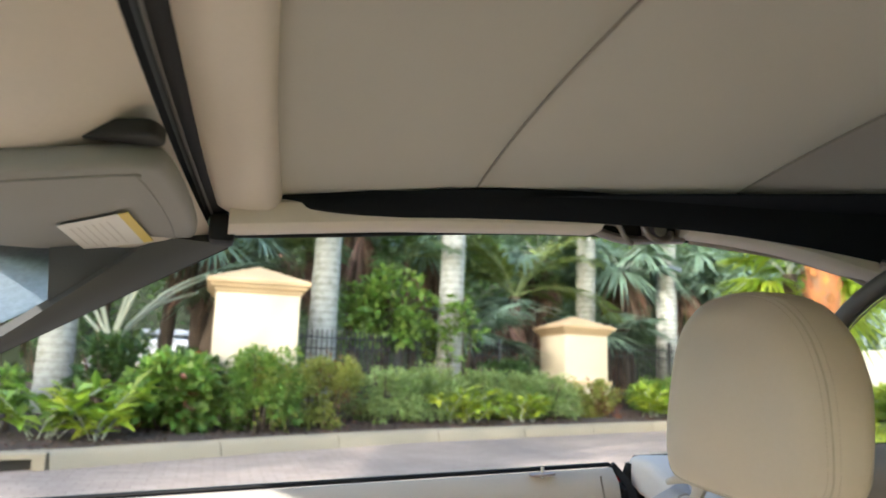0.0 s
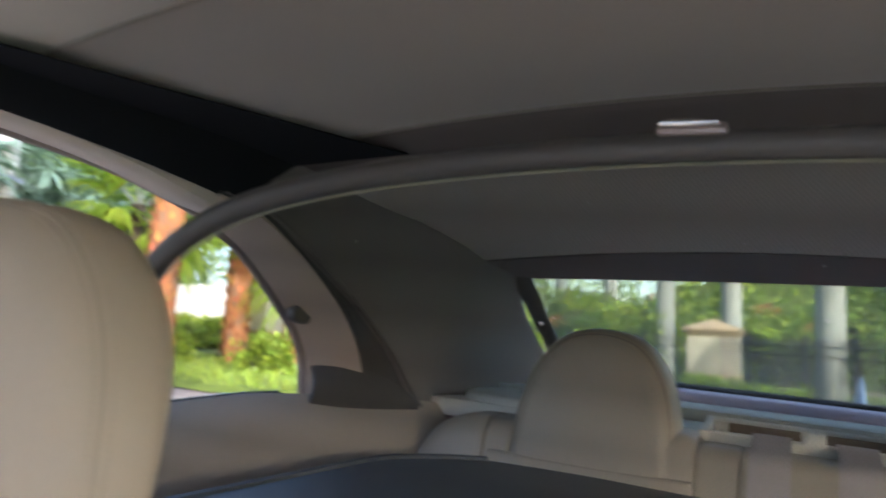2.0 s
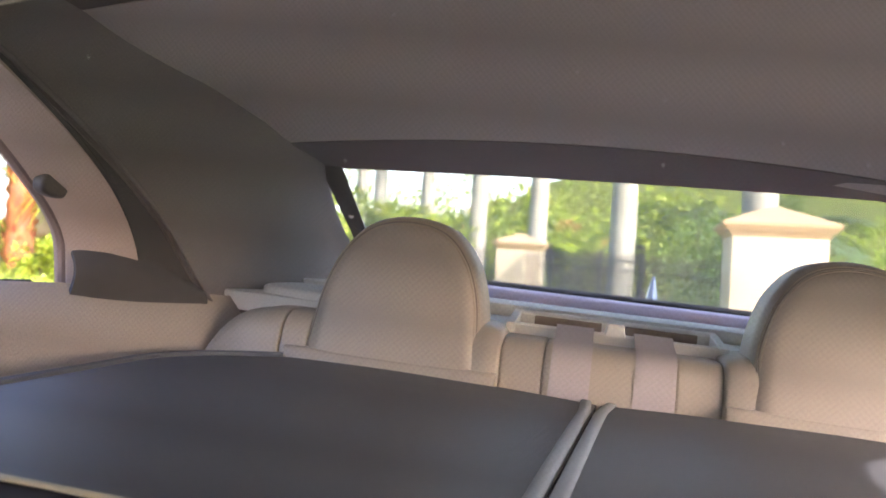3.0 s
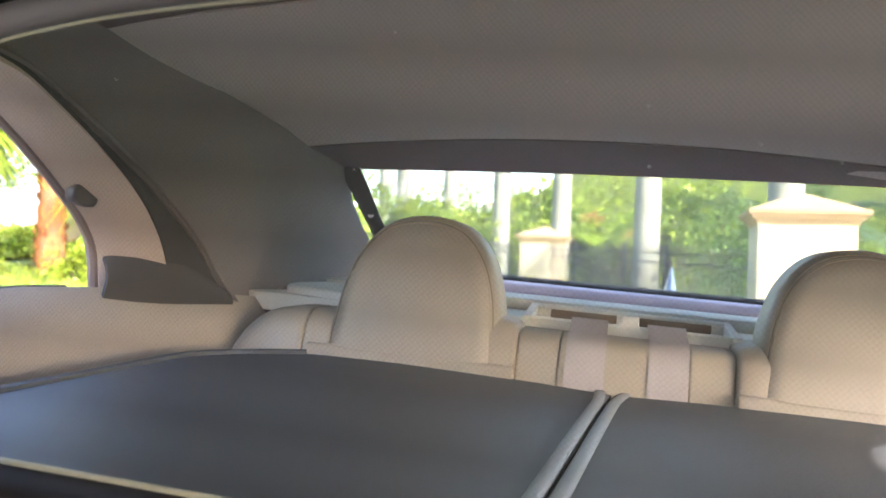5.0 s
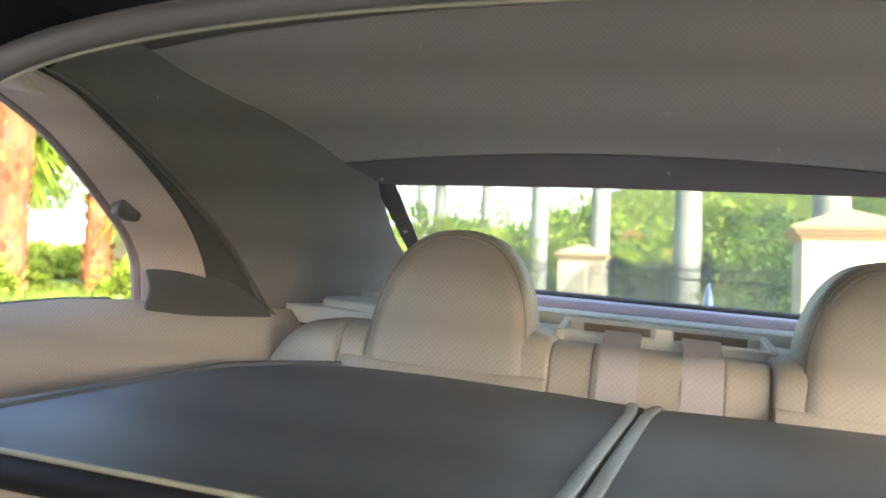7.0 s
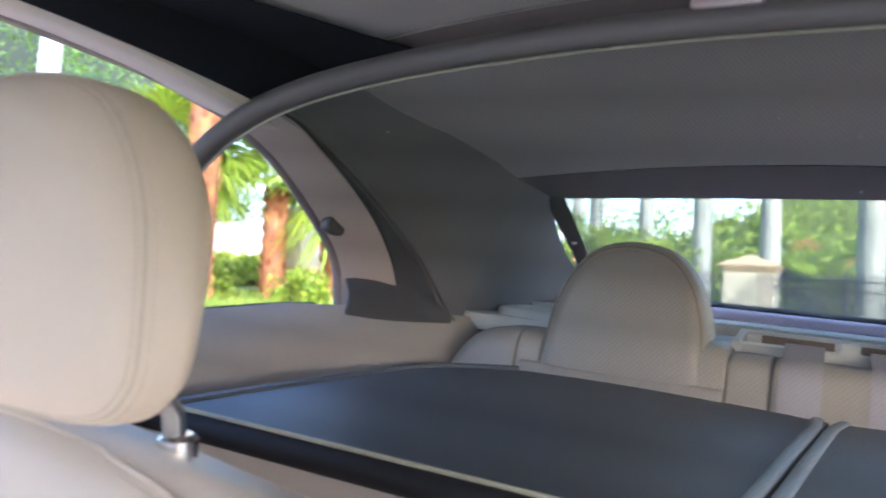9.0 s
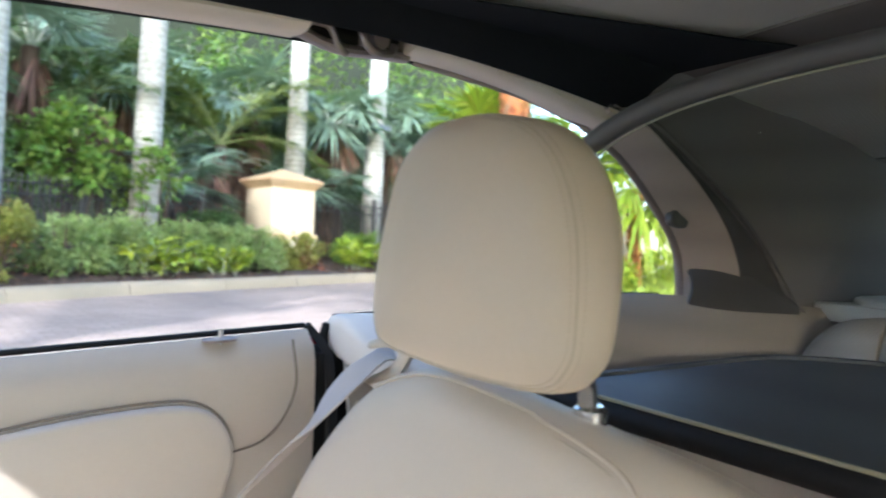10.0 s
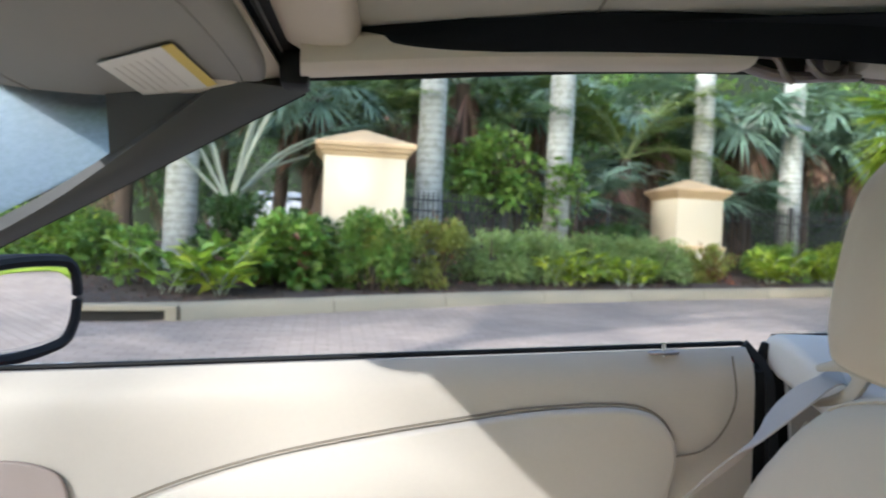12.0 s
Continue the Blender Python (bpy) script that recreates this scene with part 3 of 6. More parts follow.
        rail([(0.572, 0.652 * s, 1.250), (0.64, 0.646 * s, 1.247), (0.73, 0.635 * s, 1.236), (0.80, 0.622 * s, 1.219), (0.85, 0.612 * s, 1.206), (0.885, 0.608 * s, 1.200)], "rear_rail_cover", 0.027, 0.016)
        part("rail_seal", bm_tube(spline([(0.03, 0.692 * s, 1.200), (0.14, 0.69 * s, 1.210), (0.31, 0.684 * s, 1.227), (0.46, 0.678 * s, 1.237), (0.60, 0.672 * s, 1.240)], 30), 0.0034, 8), RUBBER, top)
        part("rear_rail_seal", bm_tube(spline([(0.60, 0.670 * s, 1.239), (0.73, 0.652 * s, 1.227), (0.80, 0.640 * s, 1.212), (0.86, 0.631 * s, 1.197)], 20), 0.0042, 8), SEAL_BROWN, top)
        # folding link in the gap between the covers
        link = part("folding_link", bm_tube(spline([(0.452, 0.640 * s, 1.247), (0.480, 0.634 * s, 1.238), (0.505, 0.632 * s, 1.236), (0.54, 0.634 * s, 1.240), (0.58, 0.640 * s, 1.244)], 16), 0.008, 10, 0.7), STEEL, top, "pinkish grey metal folding link")
        part("hook", bm_tube(spline([(0.462, 0.628 * s, 1.254), (0.480, 0.624 * s, 1.252), (0.490, 0.622 * s, 1.236), (0.500, 0.624 * s, 1.230)], 12), 0.0035, 8), STEEL, link)
        part("claw", bm_tube(spline([(0.512, 0.620 * s, 1.258), (0.516, 0.617 * s, 1.244), (0.528, 0.616 * s, 1.236), (0.546, 0.618 * s, 1.238), (0.552, 0.62 * s, 1.248)], 14), 0.0042, 8), STEEL, link)
        part("pivot", bm_tube([(0.532, 0.612 * s, 1.249), (0.532, 0.645 * s, 1.249)], 0.009, 16), STEEL, link)
        link.location = (0, 0.017 * s, -0.007)
        part("corner_seal", bm_box((0.008, min(0.676 * s, 0.716 * s), 1.190), (0.036, max(0.676 * s, 0.716 * s), 1.222), 0.006), RUBBER, top)
        # Dark box gives the shade of the gap behind the link.
        part("link_shadow_box", bm_box((0.452, 0.668 * s - 0.010, 1.236), (0.582, 0.668 * s + 0.010, 1.262), 0.003), HOLE_SHADE, top)

        # quarter pillar cover: a curved band round the rear side window
        inner = [(0.84, 0.628 * s, 1.206), (0.89, 0.634 * s, 1.192), (0.943, 0.641 * s, 1.172), (1.004, 0.649 * s, 1.139), (1.06, 0.66 * s, 1.108), (1.115, 0.673 * s, 1.076), (1.155, 0.685 * s, 1.040), (1.175, 0.69 * s, 0.980)]
        outer = [(0.83, 0.596 * s, 1.221), (0.90, 0.594 * s, 1.212), (0.96, 0.597 * s, 1.194), (1.055, 0.603 * s, 1.160), (1.16, 0.607 * s, 1.113), (1.25, 0.609 * s, 1.060), (1.33, 0.602 * s, 0.990), (1.37, 0.588 * s, 0.945)]
        middle = [Vector(a).lerp(Vector(b), 0.95 - 0.60 * (k / 7) ** 1.6) + Vector((-0.002, -0.010 * s, 0)) for k, (a, b) in enumerate(zip(inner, outer))]
        quarter = part("quarter_cover", bm_ruled(inner, middle, 40, 6, 0.006, 0.004, (-0.3, -s, 0)), TRIM_CLOTH, top, "beige woven cover of the rear pillar")
        part("pillar_backing", bm_ruled([Vector(p) + Vector((0.012, 0.012 * s, 0.004)) for p in inner], [Vector(p) + Vector((0.03, 0.016 * s, 0.004)) for p in outer], 40, 4, 0.004), BLACK_CLOTH, top)
        # Dark strip gives the shade on the cover's outer edge as colour.
        part("pillar_shade", bm_ruled(middle, outer, 40, 6, 0.005, 0.003, (0.3, s, 0)), PILLAR_CLOTH, top, "dark strip giving the shade beside the pillar cover")
        part("quarter_seal", bm_tube(spline([(p[0] - 0.001, p[1] + 0.007 * s, p[2] - 0.002) for p in inner], 36), 0.0068, 8), SEAL_BROWN, top)
        part("catch", bm_pillow(round_outline([(-0.020, -0.009), (0.015, -0.014), (0.020, 0.007), (0.0, 0.015), (-0.018, 0.012)], 20), 0, 0.016, 0.005, 0.003, 0, lambda u, v, d: (1.075 + u, (0.655 - d) * s, 1.102 + v)), FRAME_GREY, quarter, "small dark catch")
        # dark side cloth behind the pillar cover, up to the lining and the rear window
        ridge = [(x, 0.553 * s, liner_z(x, 0.553)) for x in (0.80, 0.95, 1.15, 1.35, 1.53, 1.60)] + [(1.70, 0.562 * s, 1.224)]
        foot = [(0.82, 0.590 * s, 1.234), (0.97, 0.603 * s, 1.192), (1.15, 0.610 * s, 1.118), (1.25, 0.610 * s, 1.062), (1.33, 0.605 * s, 0.990), (1.372, 0.590 * s, 0.945), (1.46, 0.572 * s, 0.975), (1.85, 0.475 * s, 1.0)]
        part("side_cloth", bm_ruled(ridge, foot, 40, 10, 0.005, 0.022, (-0.2, s, 0)), SIDE_CLOTH, top, "dark grey side cloth with soft folds")
        part("cloth_piping", bm_tube(spline([Vector(p) + Vector((0.006, -0.008 * s, 0.004)) for p in outer], 40), 0.0030, 8), SIDE_CLOTH, top)
        # loose boot of cloth at the foot of the pillar
        boot_a = [(1.160, 0.676 * s, 1.026), (1.205, 0.648 * s, 1.036), (1.265, 0.622 * s, 1.024), (1.345, 0.597 * s, 0.986)]
        boot_b = [(1.155, 0.667 * s, 0.972), (1.22, 0.640 * s, 0.964), (1.28, 0.618 * s, 0.957), (1.355, 0.592 * s, 0.950)]
        part("cloth_boot", bm_ruled(boot_a, boot_b, 18, 8, 0.006, 0.010, (-0.4, -s, 0.3)), PILLAR_CLOTH, top, "loose dark cloth gathered at the pillar foot")
        # glass side frame
        part("glass_frame", bm_ruled([(1.69, 0.572 * s, 1.230), (1.73, 0.538 * s, 1.165), (1.79, 0.507 * s, 1.09), (1.84, 0.494 * s, 1.03)], [(1.70, 0.533 * s, 1.236), (1.735, 0.504 * s, 1.165), (1.79, 0.480 * s, 1.09), (1.84, 0.468 * s, 1.03)], 18, 4, 0.008, 0.004, (-1, 0, 0)), FRAME_GREY, top, "dark frame strip beside the rear window")
        for dz in (0.0, 0.018):
            part("stud", bm_tube([(1.750 + dz, (0.511 - dz * 0.4) * s, 1.134 - dz), (1.741 + dz, (0.510 - dz * 0.4) * s, 1.134 - dz)], 0.006, 10), CHROME, top)

    # dark band over the rear window and the pane
    band_a = [(1.50, y / 10 * 0.55, liner_z(1.5, y / 10 * 0.55) - 0.006) for y in range(-10, 11)]
    band_b = [(1.715, y / 10 * 0.56, 1.247 - 0.016 * (y / 10) - 0.006 * (y / 10) ** 2) for y in range(-10, 11)]
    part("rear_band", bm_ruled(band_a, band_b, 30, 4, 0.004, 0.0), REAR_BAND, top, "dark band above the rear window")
    part("rear_outer", bm_grid(lambda u, v: (1.70 + 0.02 * u, (v * 2 - 1) * 0.60, 1.250 - 0.016 * (v * 2 - 1) - 0.006 * (v * 2 - 1) ** 2 + 0.03 * u), 2, 24, 0.01), BLACK_CLOTH, top)
    pane = part("rear_window", bm_grid(lambda u, v: (1.71 + 0.15 * u, (v * 2 - 1) * (0.555 - 0.055 * u), 1.250 - 0.016 * (v * 2 - 1) * (1 - u) - 0.006 * (v * 2 - 1) ** 2 - 0.225 * u), 6, 14, 0.003), REAR_PANE, top, "clear rear window pane")
    pane.visible_shadow = False
    part("outer_skin", bm_grid(lambda u, v: (-0.14 + 1.86 * u, (v * 2 - 1) * (0.72 - 0.12 * u), liner_z(-0.14 + 1.86 * u, (v * 2 - 1) * 0.64) + 0.022), 24, 20, 0.006), BLACK_CLOTH, top, "black outer canvas")
    return top


build_soft_top()


# --- windscreen frame, visor ---
def build_windscreen():
    ws = thing("windscreen_frame", (0, 0, 1.2), "beige windscreen header with grey padded pillars", "windscreen frame")
    head = [[(-0.185 + 0.07 * (y / 10) ** 2, y / 10 * 0.70, 1.232 - 0.035 * (y / 10) ** 2) for y in range(-10, 11)], [(-0.050 + 0.1 * (y / 10 * 0.73) ** 2, y / 10 * 0.73, 1.268 - 0.09 * (y / 10 * 0.73) ** 2) for y in range(-10, 11)]]
    part("header_cover", bm_ruled(head[0], head[1], 30, 6, 0.02, -0.012), TRIM, ws, "beige header cover")
    for s in (1, -1):
        part("header_end_seal", bm_box((-0.06, min(0.712 * s, 0.75 * s), 1.208), (0.006, max(0.712 * s, 0.75 * s), 1.285), 0.006), RUBBER, ws)
    part("header_gap", bm_tube([(-0.0345 + 0.1 * (y / 10 * 0.73) ** 2, y / 10 * 0.73, 1.286 - 0.11 * (y / 10 * 0.73) ** 2) for y in range(-10, 11)], 0.0135, 10), RUBBER, ws, "black rubber gap seal")
    part("gap_rail", bm_tube([(-0.036 + 0.1 * (y / 10 * 0.71) ** 2, y / 10 * 0.71, 1.2705 - 0.11 * (y / 10 * 0.71) ** 2) for y in range(-10, 11)], 0.0015, 6), FRAME_GREY, ws)
    for s in (1, -1):
        out = [(0.030, 0.745 * s, 1.206), (-0.05, 0.752 * s, 1.160), (-0.155, 0.758 * s, 1.098), (-0.26, 0.765 * s, 1.038), (-0.42, 0.78 * s, 0.945)]
        inn = [(-0.045, 0.69 * s, 1.195), (-0.100, 0.695 * s, 1.152), (-0.185, 0.70 * s, 1.088), (-0.265, 0.70 * s, 1.037), (-0.43, 0.72 * s, 0.935)]
        part("pillar_head", bm_ruled([(-0.02, 0.70 * s, 1.20), (-0.08, 0.70 * s, 1.166), (-0.143, 0.702 * s, 1.118)], [(-0.02, 0.66 * s, 1.248), (-0.08, 0.68 * s, 1.222), (-0.145, 0.69 * s, 1.190)], 12, 4, 0.008), PILLAR_CLOTH, ws, "grey top of the windscreen pillar")
        part("pillar_cover", bm_ruled(out, inn, 30, 6, 0.012, 0.012, (0.3, -s, 0)), PILLAR_CLOTH, ws, "grey padded windscreen pillar")
        part("pillar_edge", bm_tube(spline(out, 26), 0.006, 8), TRIM, ws, "beige pillar edge trim")
        part("pillar_seal", bm_tube(spline([(p[0] - 0.004, p[1] + 0.012 * s, p[2] - 0.004) for p in out], 26), 0.010, 8), RUBBER, ws)
    glass_ob = part("windscreen", bm_grid(lambda u, v: (-0.175 - 0.60 * u + 0.17 * (v * 2 - 1) ** 6, (v * 2 - 1) * 0.764, 1.228 - 0.018 * (v * 2 - 1) ** 2 - 0.35 * u), 6, 40, 0.004), DEWY, ws, "windscreen pane misted with dew")
    glass_ob.visible_shadow = False

    visor = thing("sun_visor", (-0.07, 0.55, 1.19), "grey fabric sun visor folded up with a warning label", "sun visor")

    def vz(x, y):
        return 1.188 + 0.16 * (x + 0.07) - 0.03 * (y - 0.55)
    outline = round_outline([(-0.176, 0.402), (-0.085, 0.386), (-0.03, 0.39), (-0.016, 0.42), (-0.006, 0.55), (-0.004, 0.68), (-0.018, 0.735), (-0.06, 0.762), (-0.13, 0.770), (-0.195, 0.745), (-0.215, 0.65), (-0.205, 0.49)], 64)
    body = part("visor_body", bm_pillow(outline, 0, 0.018, 0.008, 0.002, 0.002, lambda u, v, d: (u, v, vz(u, v) + d)), GREY_PLASTIC, visor)
    part("visor_piping", bm_tube([(p.x, p.y, vz(p.x, p.y) - 0.0005) for p in inset(outline, 0.022)] + [(*inset(outline, 0.022)[0], vz(*inset(outline, 0.022)[0]))], 0.0012, 6), GREY_PLASTIC, visor)

    def label_at(u, v, d):
        a, b, c, e = Vector((-0.115, 0.557)), Vector((-0.054, 0.516)), Vector((-0.045, 0.665)), Vector((-0.112, 0.720))
        p = (a * (1 - u) + b * u) * (1 - v) + (e * (1 - u) + c * u) * v
        return (p.x, p.y, vz(p.x, p.y) - d)
    part("label", bm_grid(lambda u, v: label_at(u * 0.86, v, 0.0045), 6, 6, 0.0006), LABEL_WHITE, body, "white warning label")
    part("label_band", bm_grid(lambda u, v: label_at(0.86 + u * 0.14, v, 0.0045), 2, 6, 0.0006), LABEL_YELLOW, body, "yellow label edge")
    for k in range(6):
        part("print_bar", bm_grid(lambda u, v, k=k: label_at(0.12 + 0.105 * k + 0.022 * u, 0.12 + (0.55 + 0.2 * ((k * 7) % 3) / 2) * v, 0.0052), 1, 4, 0.0003), PRINT, body)
    # Dark shape added for the shadowed gap between header and visor.
    part("visor_gap_shade", bm_pillow(round_outline([(-0.075, 0.388), (-0.034, 0.362), (-0.022, 0.368), (-0.024, 0.392)], 20), 0, 0.012, 0.003, 0, 0, lambda u, v, d: (u, v, 1.214 + d)), HOLE_SHADE, visor)
    part("visor_tab", bm_pillow(round_outline([(-0.150, 0.742), (-0.105, 0.748), (-0.108, 0.775), (-0.145, 0.778)], 20), 0, 0.006, 0.002, 0, 0, lambda u, v, d: (u, v, vz(u, v) - 0.002 + d)), TRIM, visor)


build_windscreen()


# --- passenger door and the panel behind it ---
def belt_z(x):
    return 0.9085 + 0.054 * x


def build_door(s):
    door = thing("door_1" if s > 0 else "door_2", (0, 0.76 * s, 0.5), "beige car door panel with its window lowered", "car door", "car doors", kind="structure")
    x0, x1 = -0.75, 0.552

    def skin(u, v):
        x = x0 + (x1 - x0) * u
        z = belt_z(x) - v * (belt_z(x) - 0.28)
        t = belt_z(x) - z
        y = 0.775 - 0.024 * (1 - math.exp(-t / 0.012)) - 0.05 * min(t, 0.3)
        return (x, y * s, z)
    part("door_skin", bm_grid(skin, 44, 40, 0.01), DOOR_PLASTIC, door)
    if s > 0:
        # raised armrest field
        field = [(0.445, 0.79), (0.450, 0.828), (0.432, 0.860), (0.392, 0.874), (0.297, 0.870), (0.186, 0.854), (0.086, 0.836), (-0.003, 0.816), (-0.09, 0.788), (-0.15, 0.76), (-0.175, 0.735), (-0.13, 0.70), (0.05, 0.69), (0.25, 0.69), (0.41, 0.70)]
        outline = round_outline(field, 90)
        place = lambda u, v, d: (u, 0.744 - d - 0.05 * (0.94 - v) * 0.6, v)  # noqa: E731
        part("armrest_field", bm_pillow(outline, 0, 0.016, 0.007, 0, 0.012, place), DOOR_PLASTIC, door, "padded beige armrest field")
        part("field_groove", bm_tube([place(p.x, p.y, 0.001) for p in inset(outline, -0.003)], 0.0014, 6), GROOVE, door)
        seam = spline([(0.520, 0.747, 0.932), (0.525, 0.742, 0.885), (0.511, 0.740, 0.848), (0.486, 0.738, 0.826), (0.452, 0.737, 0.819)], 24)
        part("panel_seam", bm_tube(seam, 0.0012, 6), GROOVE, door)
        bowl = round_outline([(-0.30, 0.80), (-0.25, 0.815), (-0.20, 0.805), (-0.185, 0.775), (-0.20, 0.74), (-0.27, 0.73), (-0.32, 0.76)], 36)
        part("handle_bowl", bm_pillow(bowl, 0, 0.006, 0.002, 0, 0, lambda u, v, d: (u, 0.747 - d - 0.03 * (0.94 - v), v)), SEAL_BROWN, door, "brown recess of the door handle")
        part("door_handle", bm_tube(spline([(-0.30, 0.735, 0.765), (-0.25, 0.725, 0.775), (-0.205, 0.728, 0.765)], 10), 0.008, 10), CHROME, door, "metal door handle")
        pin = part("lock_pin", bm_tube([(0.446, 0.768, 0.926), (0.446, 0.768, 0.9415)], 0.0032, 10), CHROME, door, "small metal lock pin")
        part("pin_collar", bm_pillow(round_outline([(0.430, 0.761), (0.446, 0.757), (0.462, 0.761), (0.462, 0.774), (0.446, 0.777), (0.430, 0.774)], 24), 0, 0.003, 0.001, 0, 0, lambda u, v, d: (u, v, belt_z(u) - 0.003 + d)), STEEL, pin)
    part("belt_seal", bm_tube([(x0 + (x1 - x0) * k / 20, 0.783 * s, belt_z(x0 + (x1 - x0) * k / 20) + 0.003) for k in range(21)], 0.0038, 8, 0.8), RUBBER, door)
    part("rear_edge_seal", bm_ruled([(0.558, 0.778 * s, 0.944), (0.572, 0.75 * s, 0.915), (0.572, 0.735 * s, 0.87), (0.570, 0.72 * s, 0.80), (0.568, 0.70 * s, 0.60)], [(0.562, 0.79 * s, 0.944), (0.588, 0.79 * s, 0.915), (0.596, 0.79 * s, 0.86), (0.598, 0.79 * s, 0.80), (0.60, 0.78 * s, 0.60)], 18, 3, 0.01), RUBBER, door)
    part("jamb", bm_box((0.556, min(0.752 * s, 0.85 * s), 0.30), (0.604, max(0.752 * s, 0.85 * s), 0.915), 0.006), RUBBER, door)
    part("outer_skin", bm_grid(lambda u, v: (x0 + (x1 - x0) * u, (0.86 + 0.03 * math.sin(math.pi * v) - 0.06 * (1 - v) ** 4) * s, belt_z(x0 + (x1 - x0) * u) - 0.014 - 0.66 * v), 14, 12, 0.004), RED_PAINT, door, "red painted outer skin")
    part("sill_top", bm_grid(lambda u, v: (x0 + (x1 - x0) * u, (0.785 + 0.009 * v) * s, belt_z(x0 + (x1 - x0) * u) - 0.004), 14, 2, 0.004), RUBBER, door)
    if s > 0:
        pane = part("door_window", bm_grid(lambda u, v: (-0.26 + 0.80 * u, 0.7885, belt_z(-0.26 + 0.80 * u) - 0.05 + 0.056 * v), 12, 2, 0.004), PANE, door, "rim of the lowered side window")
        pane.visible_shadow = False


build_door(1)
build_door(-1)


# --- quarter panel behind the door ---
def build_quarter(s):
    q = thing("rear_side_panel", (0.9, 0.7 * s, 0.6), "beige woven rear side panel below the quarter window", "side panel", "rear side panels")

    def qb(x):
        return 0.946 + 0.034 * min(1, max(0, (x - 0.56) / 0.5)) - 0.012 * max(0, (x - 1.15) / 0.3)

    def skin(u, v):
        x = 0.585 + (1.40 - 0.585) * u
        lean = 0.10 * max(0, (x - 1.05) / 0.35) ** 1.4
        z = qb(x) - v * 0.45
        return (x, (0.775 - 0.022 * (1 - math.exp(-v * 25)) - 0.10 * v - 0.075 * max(0, (x - 0.6) / 0.6) ** 0.8 - lean) * s, z)
    part("panel_skin", bm_grid(skin, 40, 20, 0.008), PANEL_CLOTH, q)
    part("belt_seal", bm_tube([(0.59 + 0.55 * k / 14, (0.782 - 0.075 * max(0, (0.55 * k / 14 - 0.01) / 0.6) ** 0.8) * s, qb(0.59 + 0.55 * k / 14) + 0.002) for k in range(15)], 0.0035, 8), RUBBER, q)
    part("shoulder_cap", bm_pillow(round_outline([(0.584, 0.60), (0.70, 0.59), (0.72, 0.70), (0.70, 0.770), (0.60, 0.784), (0.577, 0.755)], 32), 0, 0.05, 0.012, 0, 0.004, lambda u, v, d: (u, v * s, 0.905 + d - 0.25 * (0.74 - v) * (v < 0.74))), TRIM, q, "moulded cap behind the door")
    part("outer_skin", bm_grid(lambda u, v: (0.56 + 1.75 * u, (0.80 + 0.07 * min(1, v * 3) - 0.10 * u * u) * s, qb(0.56 + min(1.75 * u, 0.7)) - 0.022 + 0.02 * u - 0.64 * v), 16, 10, 0.004), RED_PAINT, q, "red painted rear wing")
    if s > 0:
        # the quarter window is wound down; the tip of its seal and the rim of its pane stand just proud of the belt line
        bm = bmesh.new()
        rings = []
        for p in spline([(0.578, 0.772, 0.90), (0.582, 0.778, 0.925), (0.586, 0.776, 0.944)], 8):
            rings.append([(p.x + 0.012 * math.cos(a), p.y + 0.009 * math.sin(a), p.z) for a in [2 * math.pi * k / 12 for k in range(12)]])
        part("upright_seal", add_rings(bm, rings), RUBBER, q, "tip of the black window seal")
        pane = part("quarter_window", bm_grid(lambda u, v: (0.60 + 0.52 * u, 0.781 - 0.073 * u ** 0.8, qb(0.60 + 0.52 * u) - 0.02 + 0.028 * v), 12, 2, 0.004), PANE, q, "rim of the lowered quarter window")
        pane.visible_shadow = False


build_quarter(1)
build_quarter(-1)


